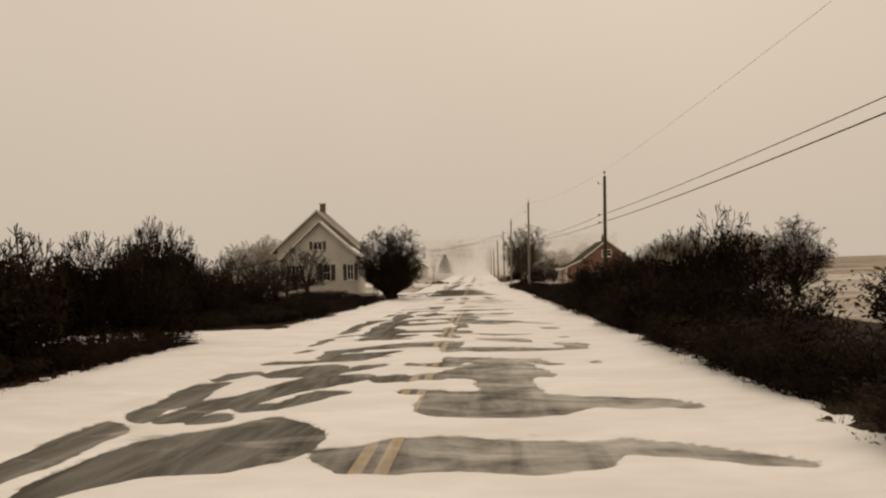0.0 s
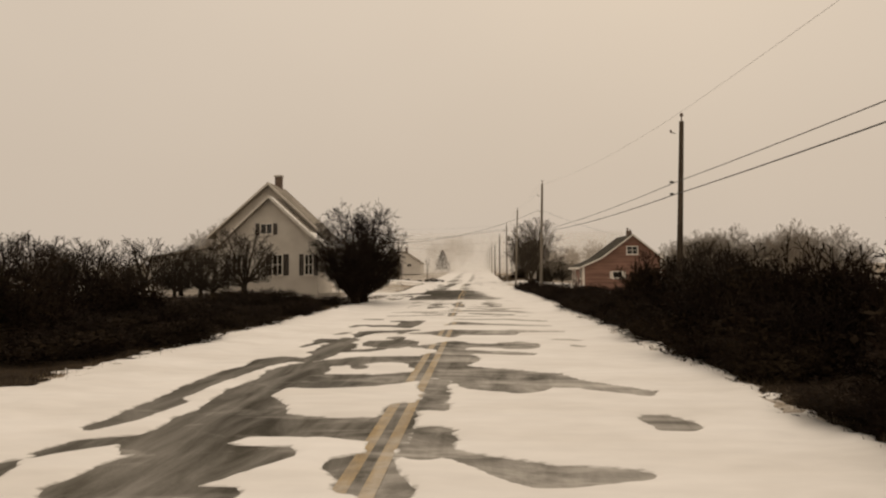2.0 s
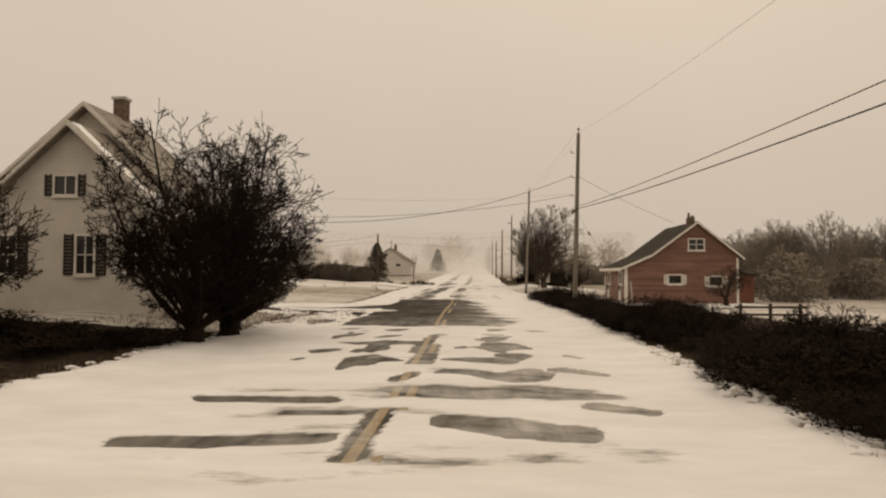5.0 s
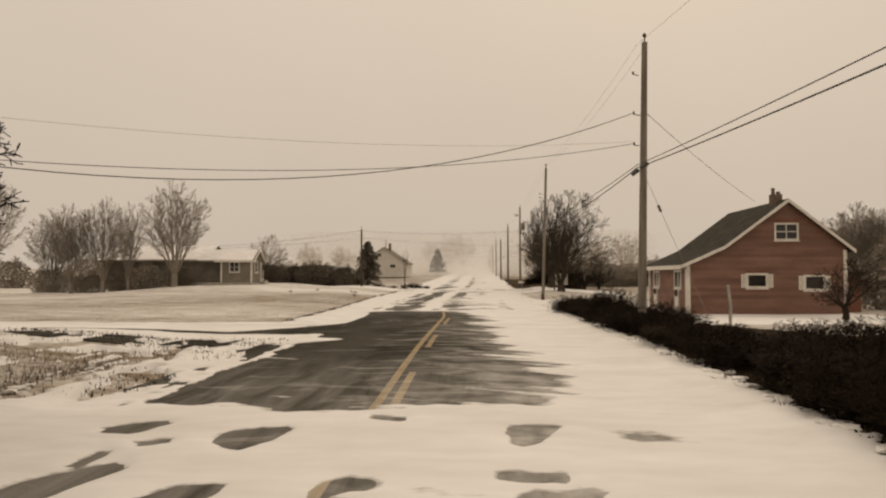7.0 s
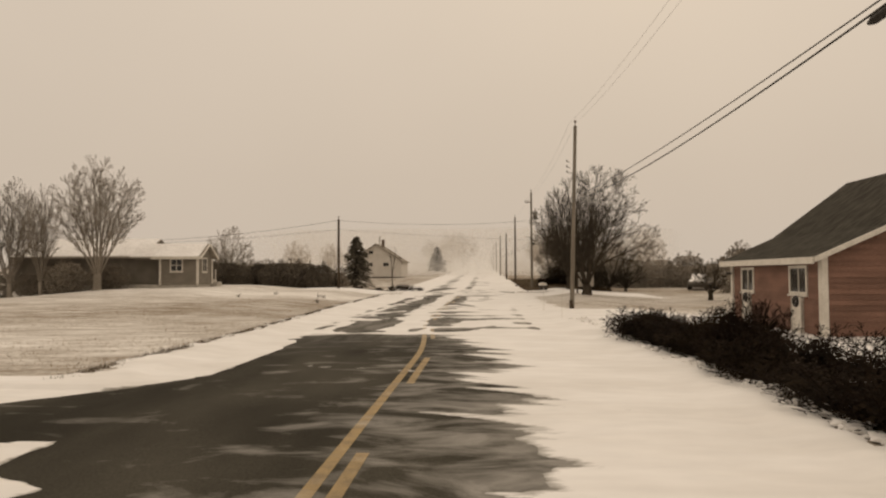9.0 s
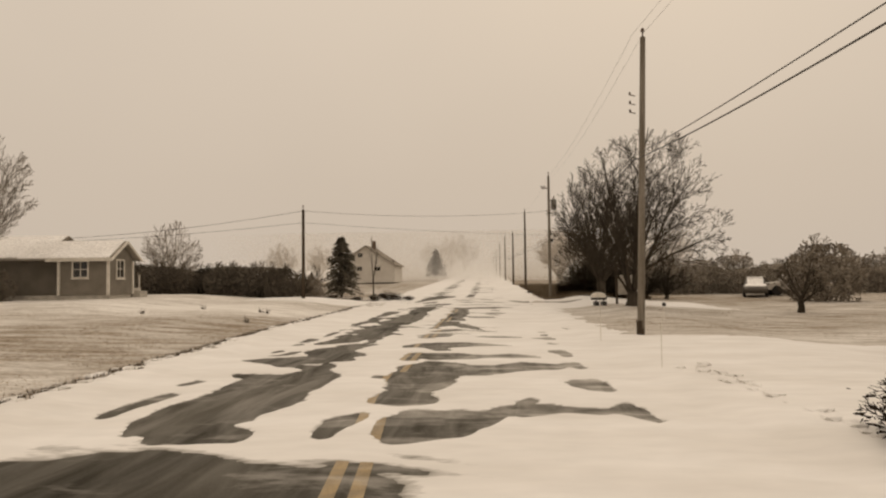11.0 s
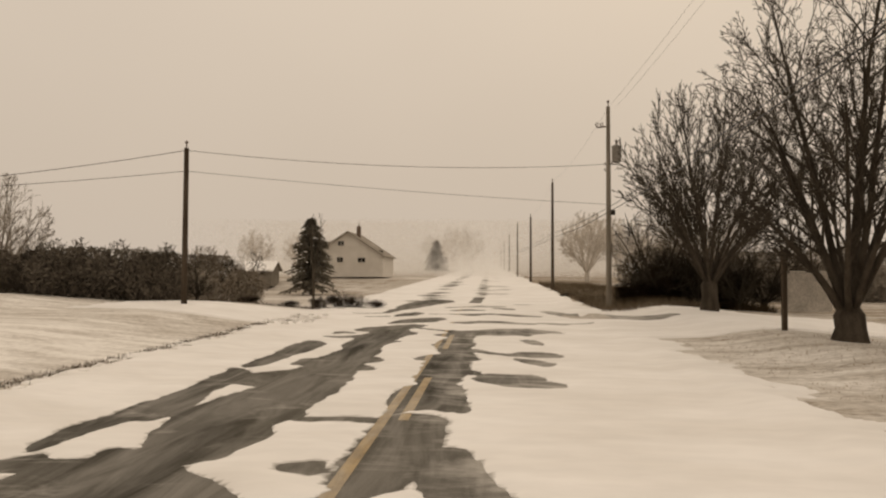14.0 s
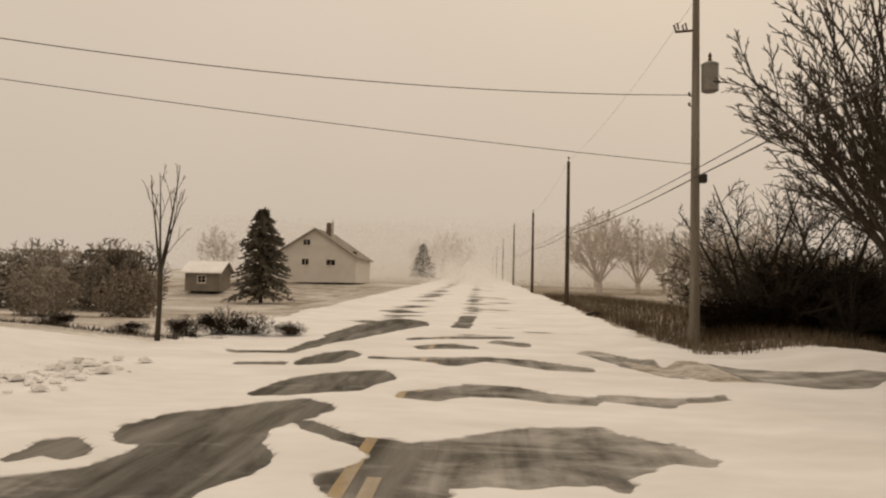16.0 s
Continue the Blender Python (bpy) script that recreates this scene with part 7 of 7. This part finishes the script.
for x_, y_, s_ in rows_h:
    if hedge_src is None:
        rng = random.Random(301)
        limbs, twigs = crown_tree(301, 0, 0.09, (0, 0, 1.0, 1.1, 1.1, 1.15), 13, (5, 4, 3), 60, 0.5, 32, 0.09, 0.04, 0.009, spread=0.4, plain=True)
        hedge_src = thing("shrub", x_, y_, gz(x_, y_), "grey-brown leafless hedge plant, paled for haze", "shrub", "hedge across the lawn")
        tagged(part("stem_tangle", limbs, M_HAZY3, hedge_src, tidy=False), kind="stuff")
        tagged(part("twig_mass", twigs, M_HAZY3, hedge_src, tidy=False), kind="stuff")
        lv = MB()
        for n in range(1900):
            a, q, z = rng.uniform(0, 2 * math.pi), rng.random() ** 0.6, rng.random()
            rr = q * (0.95 + 0.35 * math.sin(math.pi * z)) * (1.0 if z < 0.6 else 1.0 - 0.9 * (z - 0.6))
            c = Vector((rr * math.cos(a), rr * math.sin(a), 0.02 + 1.75 * z))
            u = Vector((rng.gauss(0, 1), rng.gauss(0, 1), rng.gauss(0, 1))).normalized() * rng.uniform(0.06, 0.13)
            w = u.orthogonal() * 0.22
            i = len(lv.v)
            lv.v += [tuple(c + u), tuple(c + w), tuple(c - u), tuple(c - w)]
            lv.f.append((i, i + 1, i + 2, i + 3))
        tagged(part("dead_foliage", lv, M_HAZY3, hedge_src, tidy=False), kind="stuff")
        hedge_src.scale = (s_, s_, s_)
        near_src = thing("shrub", x_ - 1.1, y_, gz(x_ - 1.1, y_), "dull brown leafless hedge plant at the lawn's edge", "shrub", "hedge across the lawn")
        for n_, b_ in (("stem_tangle", limbs), ("twig_mass", twigs), ("dead_foliage", lv)):
            tagged(part(n_, b_, M_HEDGE, near_src, tidy=False), kind="stuff")
    else:
        place_copy(near_src if y_ < 118 and y_ > 115 else hedge_src, x_, y_, s_, rb.uniform(0, 360))
for x_, y_, s_, h_ in ((-6.7, 118.9, 0.5, 0.42), (-6.1, 119.2, 0.5, 0.34), (-7.5, 118.6, 0.4, 0.30), (-5.3, 119.7, 0.4, 0.2), (-8.7, 118.4, 0.4, 0.16), (-10.4, 118.2, 0.4, 0.18)):
    brush(1, x_, y_, s_, h_, x_ * 50, "low dark bush among weeds at the lawn's edge")
# hedges and thickets on the right, beyond the lawn
for k in range(16):
    c = place_copy(hedge_src, 10 + 44 * k / 15, 131 + rb.uniform(0, 4), 1.7, rb.uniform(-20, 20), "grey-brown leafless thicket, paled for haze")
    c.scale = (rb.uniform(1.8, 2.4), 1.7, rb.uniform(1.3, 1.75))
for k in range(16):
    place_copy(hedge_src, 21 + 24 * rb.random(), 84 + 34 * k / 15, rb.uniform(1.5, 2.1), rb.uniform(0, 360), "grey-brown leafless thicket, paled for haze")
for k in range(9):
    c = place_copy(hedge_src, 12.5 + 22 * k / 8, 129.5 + rb.uniform(-0.5, 1.0), 1.2, rb.uniform(-20, 20), "grey-brown leafless hedge behind the parked cars")
    c.scale = (rb.uniform(1.7, 2.2), 1.2, rb.uniform(1.1, 1.4))
# dark brush round the pole with the transformer
for k in range(12):
    x_ = 5.7 + 4.8 * (k + rb.random()) / 12
    brush(k % 4, x_, 120.6 + rb.uniform(0, 1.2), rb.uniform(0.7, 0.95), rb.uniform(0.9, 1.2) * (0.55 + 0.65 * float(sstep(6.2, 7.4, x_))), rb.uniform(0, 360), "dark dense brush round the foot of the pole")
for k in range(7):
    y_ = 119.5 + 5 * (k + rb.random()) / 7
    brush(k % 4, 6.2 + 3.0 * rb.random(), y_, rb.uniform(0.6, 0.9), rb.uniform(0.3, 0.45), rb.uniform(-20, 20), LOW, long=1.6)
thicket = bare_tree(6.9, 120.6, "tall dense leafless thicket behind the roadside tree", crown_tree(97, 0.25, 0.14, (0, 0, 2.2, 2.1, 2.0, 2.2), 11, (8, 7, 4), 70, 0.48, 38, 0.13, 0.02, 0.007, rag=0.5), M_THICKET, M_THICKET, category="bush", group="thicket behind the tree", name="bush")
for x_, y_, s_ in ((8.9, 121.5, 1.12), (11.4, 121.0, 1.05), (7.4, 124.0, 1.1), (13.2, 122.6, 1.0), (-16.0, 132.6, 0.84), (-15.5, 131.8, 0.68), (-12.3, 117.6, 0.48), (9.9, 119.8, 0.7), (8.2, 119.6, 0.55)):
    place_copy(thicket, x_, y_, s_, x_ * 77)


def spruce(x, y, h, w, seed, label):
    rng = random.Random(seed)
    t = thing("spruce", x, y, gz(x, y), label, "tree")
    part("trunk", MB().tube([(0, 0, -0.2), (0, 0, h * 0.5), (0, 0, h)], [0.16, 0.09, 0.02], 8), M_BARK, t)
    b = MB()
    for k in range(int(h * 30)):
        z = h * (0.08 + 0.92 * k / (h * 30))
        span = w * (1 - (z / h)) ** 0.62 * rng.uniform(0.5, 1.2) + 0.12
        a = rng.uniform(0, 2 * math.pi)
        for n in range(20):
            s = (n + rng.random()) / 20
            c = Vector((math.cos(a) * span * s, math.sin(a) * span * s, z - 0.22 * span * s * s))
            for m in range(2):
                u = Vector((rng.gauss(0, 0.6) + math.cos(a), rng.gauss(0, 0.6) + math.sin(a), rng.gauss(0, 0.45) - 0.15)).normalized() * rng.uniform(0.18, 0.42)
                v_ = u.orthogonal().normalized() * 0.10
                i = len(b.v)
                b.v += [tuple(c + v_), tuple(c - v_), tuple(c + u)]
                b.f.append((i, i + 1, i + 2))
    part("crown", b, M_FIR, t, tidy=False)
    return t


spruce(-17.6, 156.0, 7.3, 2.7, 5, "conical spruce beyond the road, its colour dulled for haze")
spruce(-11.3, 232, 6.4, 2.6, 6, "distant small spruce, its colour paled for haze")


# ---- weeds and grass on the verges ----
def blades(name, rng, spots, material, label, hmin, hmax, wid=0.012):
    v, f = [], []
    for x, y in spots:
        z = gz(x, y) - 0.02
        h = rng.uniform(hmin, hmax)
        a, l = rng.uniform(0, 2 * math.pi), rng.gauss(0, 0.35) * h
        b, m = rng.uniform(0, 2 * math.pi), rng.uniform(0.6, 1.4) * wid
        dx, dy = math.cos(b) * m, math.sin(b) * m
        i = len(v)
        v += [(x - dx, y - dy, z), (x + dx, y + dy, z), (x + math.cos(a) * l, y + math.sin(a) * l, z + h)]
        f.append((i, i + 1, i + 2))
    me = bpy.data.meshes.new(name)
    me.from_pydata(v, [], f)
    me.materials.append(material)
    return tagged(new(name, me), label, "grass", kind="stuff")


rg = random.Random(8)
spots = []
for k in range(20000):
    y = rg.uniform(-5, 78)
    x = float(right_edge(y)) + 0.1 + 2.4 * rg.random() ** 1.5
    spots.append((x, y))
for k in range(20000):
    y = rg.choice((rg.uniform(-5, 19.2), rg.uniform(23.2, 59)))
    spots.append((float(left_edge(y)) - 0.1 - 3.4 * rg.random() ** 1.5, y))
blades("verge_weeds", rg, spots, M_WEED, "dark dead weeds along the snowy verge", 0.04, 0.20, 0.007)
spots = []
for k in range(14000):
    y = 117.5 + 36 * rg.random() ** 1.3
    spots.append((float(right_edge(y)) + 0.25 + 4.5 * rg.random() ** 1.2, y))
blades("rough_grass", rg, spots, M_DRY, "tall brown dead grass beside the road", 0.12, 0.42, 0.012)
spots = [(4.9 + 6.5 * rg.random(), 119.6 + 1.2 * rg.random()) for k in range(5000)]
blades("dark_weeds", rg, spots, M_WEED, "dense dark dead weeds before the brush", 0.15, 0.45, 0.012)
spots = []
for k in range(5000):
    spots.append((-6.3 - 18 * rg.random(), 117.9 + rg.gauss(0, 0.15)))
blades("edge_weeds", rg, spots, M_WEED, "thin dark dead weeds where the lawn drops away", 0.05, 0.16, 0.008)
spots = []
for k in range(9000):
    y = rg.uniform(69, 112)
    spots.append((float(left_edge(y)) - 0.15 + rg.gauss(0, 0.10), y))
blades("edge_weeds", rg, spots, M_WEED, "thin dark dead weeds at the lawn edge", 0.03, 0.11, 0.008)
spots = []
for k in range(22000):
    y = rg.uniform(70, 100)
    x = float(left_edge(y)) - 0.15 - 13 * rg.random() ** 1.6
    if float(vnoise(x / 2.5, y / 1.1, 77)) > 0.38:
        spots.append((x, y))
corner = []
for k in range(6000):
    y = rg.uniform(54.6, 63.6)
    x = -4.3 - 11 * rg.random()
    if float(vnoise(x / 1.2, y / 0.5, 79)) > 0.40:
        corner.append((x, y))
blades("corner_weeds", rg, corner, M_WEED, "short dark dead grass showing through snow at the junction", 0.03, 0.09, 0.010)
for k in range(9000):
    y = rg.uniform(91, 110)
    x = float(right_edge(y)) + 0.3 + 9 * rg.random()
    if float(vnoise(x / 2.5, y / 1.1, 78)) > 0.4:
        spots.append((x, y))
edge_spots = []
for k in range(15000):
    y = rg.uniform(-4, 78)
    if k % 2:
        edge_spots.append((float(right_edge(y)) + rg.gauss(0.12, 0.16), y))
    elif not 18.6 < y < 23.4 and y < 59:
        edge_spots.append((float(left_edge(y)) - rg.gauss(0.12, 0.16), y))
blades("straw_edge", rg, edge_spots, M_DRY, "pale brown dead grass along the edge of the snow", 0.04, 0.17, 0.007)
blades("dry_grass", rg, spots, M_STRAW, "short pale dry grass poking through snow", 0.02, 0.07, 0.008)


tufts = [(cx_ + rg.gauss(0, 0.05), cy_ + rg.gauss(0, 0.05)) for cx_, cy_ in ((-9.6, 101.5), (-9.95, 101.7), (-12.9, 102.5), (-14.3, 99.5), (-8.8, 96.5)) for k in range(26)]
blades("lawn_tufts", rg, tufts, M_WEED, "dark dead weed stalks standing out of the lawn", 0.12, 0.34, 0.010)


# ---- roadside things ----
mbx = thing("mailbox", 2.95, 88.9, gz(2.95, 88.9), "white mailbox on a black tray with two dark newspaper tubes", "mailbox")
mbx.scale = (0.82, 0.82, 1.04)
part("post", MB().box(-0.010, -0.010, -0.1, 0.010, 0.010, 1.018), M_TRIM, mbx, "thin white post")
bx_pts = [(-0.26, 1.07), (0.16, 1.07), (0.16, 1.13)] + [(-0.05 + 0.21 * math.cos(a), 1.13 + 0.07 * math.sin(a)) for a in np.linspace(0.3, math.pi - 0.3, 7)] + [(-0.26, 1.13)]
bd = part("box", MB().prism(bx_pts, -0.09, 0.09), M_TRIM, mbx, "white rounded mailbox body lying across")
part("flag", MB().box(0.17, -0.02, 1.04, 0.20, 0.0, 1.16), M_BLACK, bd, "dark flag")
part("tray", MB().box(-0.27, -0.12, 1.02, 0.19, 0.12, 1.066), M_BLACK, mbx, "black support tray")
for px in (-0.12, 0.11):
    part("newspaper_tube", MB().box(px - 0.06, -0.2, 0.88, px + 0.06, 0.2, 0.98).box(px - 0.015, -0.03, 0.984, px + 0.015, 0.03, 1.016), M_BLACK, mbx, "black newspaper tube")
mb2 = thing("mailbox", 3.2, 83.6, gz(3.2, 83.6), "small black mailbox on a thin white rod", "mailbox")
part("post", MB().tube([(-0.06, 0, -0.1), (-0.06, 0, 0.62), (0, 0, 1.09)], [0.006, 0.006, 0.006], 6), M_TRIM, mb2)
part("box", MB().prism([(-0.024, 1.10), (0.024, 1.10), (0.03, 1.13), (0.018, 1.165), (-0.018, 1.165), (-0.03, 1.13)], -0.028, 0.028), M_BLACK, mb2)

def stone(x, y, r, seed):
    rng = random.Random(seed)
    t = thing("stone", x, y, gz(x, y), "dark frozen clod of earth on the snowy verge", "stone", "clods beside the drive")
    b = MB()
    rows = ((0.75, -0.1), (1.0, 0.2), (0.8, 0.55), (0.3, 0.8))
    b.tube([(0, 0, q * r) for p, q in rows], [p * r for p, q in rows], 7)
    b.v = [(p * rng.uniform(0.8, 1.3), q * rng.uniform(0.8, 1.2), w * rng.uniform(0.85, 1.1)) for p, q, w in b.v]
    part("lump", b, M_LITTER, t)
    return t


for k, (x_, y_, r_) in enumerate(((-6.85, 113.1, 0.10), (-6.72, 113.0, 0.07), (-7.15, 112.2, 0.08), (-6.45, 113.4, 0.05), (-6.6, 112.0, 0.05))):
    stone(x_, y_, r_, 600 + k)

# low rail fence in the brush
fn = thing("fence", 8.6, 55.2, gz(8.6, 55.2), "short dark wooden rail fence in the brush", "fence")
for k in range(3):
    part("post", MB().box(0.9 * k - 0.04, -0.04, -0.2, 0.9 * k + 0.04, 0.04, 0.72), M_POLE_DARK, fn)
for z_ in (0.35, 0.58):
    part("rail", MB().box(-0.2, -0.065, z_, 2.0, -0.042, z_ + 0.07), M_POLE_DARK, fn)

sg = thing("sign_post", 6.92, 108.0, gz(6.92, 108.0), "dark square post holding a pale grey board beside the drive", "sign")
part("post", MB().box(-0.055, -0.055, -0.2, 0.055, 0.055, 2.05), M_POLE_DARK, sg)
part("board", MB().box(0.06, -0.02, 0.48, 1.15, 0.02, 1.45), M_STONE, sg, "blank pale grey board")
part("board_edge", MB().box(0.06, -0.03, 1.454, 1.15, 0.03, 1.49), M_TRIM, sg)
stake = thing("stake", 7.9, 67.4, gz(7.9, 67.4), "pale slanting stake in the brush", "stake")
part("shaft", MB().tube([(0, 0, -0.1), (0.03, 0, 0.6), (-0.04, 0, 1.3)], [0.05, 0.045, 0.04], 6), M_STONE, stake)


def wheel(parent, x, y, r):
    w = part("wheel", MB().tube([(x, y - 0.10, r), (x, y - 0.08, r), (x, y + 0.08, r), (x, y + 0.10, r)], [r * 0.85, r, r, r * 0.85], 18), M_TYRE, parent, "black tyre")
    part("rim", MB().tube([(x, y - 0.115, r), (x, y - 0.104, r)], [r * 0.5, r * 0.58], 14), M_STEEL, w)


def frustum(b, lo, hi, z0, z1):
    """A tapered block between two rectangles x0, x1, half width."""
    i = len(b.v)
    for (x0, x1, w), z in ((lo, z0), (hi, z1)):
        b.v += [(x0, -w, z), (x1, -w, z), (x1, w, z), (x0, w, z)]
    b.f += [(i + 3, i + 2, i + 1, i), (i + 4, i + 5, i + 6, i + 7), (i, i + 1, i + 5, i + 4), (i + 1, i + 2, i + 6, i + 5), (i + 2, i + 3, i + 7, i + 6), (i + 3, i, i + 4, i + 7)]
    return b


def car(x, y, turn):
    z = gz(x, y)
    t = thing("car", x, y, z, "dark parked car with snow on bonnet, windscreen and roof", "car", turn=turn)
    body = [(-2.05, 0.32), (2.0, 0.30), (2.1, 0.55), (1.98, 0.74), (0.95, 0.86), (-1.55, 0.90), (-2.0, 0.84), (-2.12, 0.6)]
    bevel(part("body", MB().prism(body, -0.82, 0.82), M_CARPAINT, t), 0.07, 3)
    cabin = part("cabin", frustum(MB(), (-1.6, 0.95, 0.76), (-1.0, 0.2, 0.58), 0.87, 1.40), M_CARPAINT, t)
    bevel(cabin, 0.05, 2)
    part("windscreen", MB().prism([(0.93, 0.93), (0.955, 0.94), (0.29, 1.36), (0.265, 1.35)], -0.56, 0.56), M_ROOF_SNOW, cabin, "windscreen under snow")
    part("rear_window", MB().prism([(-1.57, 0.95), (-1.545, 0.94), (-1.06, 1.35), (-1.085, 1.36)], -0.52, 0.52), M_GLASS, cabin)
    for s in (-1, 1):
        g = MB()
        g.v += [(-1.3, s * 0.755, 0.93), (0.7, s * 0.755, 0.93), (0.2, s * 0.615, 1.33), (-0.98, s * 0.615, 1.33)]
        g.v += [(px, py + s * 0.012, pz) for px, py, pz in g.v]
        g.f += [(0, 1, 2, 3), (7, 6, 5, 4), (0, 4, 5, 1), (1, 5, 6, 2), (2, 6, 7, 3), (3, 7, 4, 0)]
        part("side_window", g, M_GLASS, cabin)
        part("headlight", MB().box(1.98, s * 0.62 - 0.14, 0.60, 2.07, s * 0.62 + 0.14, 0.72), M_STEEL, t, "clear headlight")
        part("tail_light", MB().box(-2.13, s * 0.64 - 0.13, 0.66, -2.06, s * 0.64 + 0.13, 0.80), M_RED, t, "red tail light")
        part("mirror", MB().box(0.62, s * 0.88 - 0.07, 0.90, 0.74, s * 0.88 + 0.07, 1.0), M_BLACK, t)
    part("roof_snow", MB().prism([(0.18, 1.403), (0.12, 1.47), (-0.92, 1.48), (-0.98, 1.403)], -0.55, 0.55), M_ROOF_SNOW, t, "snow lying on the roof")
    part("bonnet_snow", MB().prism([(1.0, 0.87), (1.95, 0.76), (1.93, 0.82), (1.0, 0.94)], -0.70, 0.70), M_ROOF_SNOW, t, "snow lying on the bonnet")
    for wx in (-1.3, 1.3):
        for wy in (-0.76, 0.76):
            wheel(t, wx, wy, 0.31)
    return t


def pickup(x, y, turn):
    z = gz(x, y)
    t = thing("pickup_truck", x, y, z, "off-white parked pickup truck beside the thicket", "truck", turn=turn)
    b = part("body", MB().prism([(-2.6, 0.45), (2.5, 0.45), (2.55, 0.95), (1.3, 1.05), (-2.62, 1.05)], -0.9, 0.9), M_TRUCKPAINT, t)
    bevel(b, 0.05, 2)
    c = part("cab", MB().prism([(-0.5, 1.054), (1.25, 1.054), (0.75, 1.65), (-0.4, 1.7)], -0.82, 0.82), M_TRUCKPAINT, t)
    bevel(c, 0.05, 2)
    for s in (-0.826, 0.822):
        part("side_window", MB().prism([(-0.35, 1.12), (1.0, 1.12), (0.68, 1.56), (-0.3, 1.6)], s, s + 0.004), M_GLASS, t)
    for wx in (-1.6, 1.65):
        for wy in (-0.84, 0.84):
            wheel(t, wx, wy, 0.38)
    return t


car(20.4, 125.0, 250)
pickup(23.9, 126.0, 172)
bx = thing("log", 3.95, 130.0, gz(3.95, 130.0), "dark fallen branch stub in the verge grass", "log")
part("stub", MB().tube([(-0.4, 0, 0.05), (0, 0.05, 0.16), (0.5, 0, 0.08)], [0.07, 0.09, 0.05], 7), M_BARK, bx)


# ---- haze of blown snow far down the road, imitated by oversized triangles ----
def blowing_snow():
    m = bpy.data.materials.new("airborne_snow")
    m.use_nodes = True
    nt = m.node_tree
    nt.nodes.clear()
    out, mixn = nt.nodes.new("ShaderNodeOutputMaterial"), nt.nodes.new("ShaderNodeMixShader")
    dif, tr = nt.nodes.new("ShaderNodeBsdfDiffuse"), nt.nodes.new("ShaderNodeBsdfTranslucent")
    dif.inputs[0].default_value = tr.inputs[0].default_value = (0.92, 0.91, 0.89, 1)
    nt.links.new(dif.outputs[0], mixn.inputs[1])
    nt.links.new(tr.outputs[0], mixn.inputs[2])
    nt.links.new(mixn.outputs[0], out.inputs[0])
    rng = np.random.RandomState(3)
    n = 520000
    y = 184 + 200 * rng.rand(n) ** 1.3
    z = road_z(y) + (3.4 + 0.055 * (y - 100)) * rng.rand(n) ** 2.4
    x = rng.uniform(-1, 1, n) * (24 + 0.20 * (y - 100)) - 5
    size = 0.008 + 0.00076 * (y - 102)
    c = np.stack([x, y, z], 1)
    v = np.empty((n, 3, 3), dtype=np.float32)
    for i in range(3):
        d = rng.normal(size=(n, 3))
        d /= np.linalg.norm(d, axis=1, keepdims=True)
        v[:, i] = c + d * size[:, None]
    me = bpy.data.meshes.new("blowing_snow")
    me.vertices.add(3 * n)
    me.vertices.foreach_set("co", v.ravel())
    me.loops.add(3 * n)
    me.loops.foreach_set("vertex_index", np.arange(3 * n, dtype=np.int32))
    me.polygons.add(n)
    me.polygons.foreach_set("loop_start", np.arange(0, 3 * n, 3, dtype=np.int32))
    me.update(calc_edges=True)
    me.materials.append(m)
    return tagged(new("blowing_snow", me), "coarse pale triangles standing for snow haze far down the road", "snow", kind="stuff")


blowing_snow()
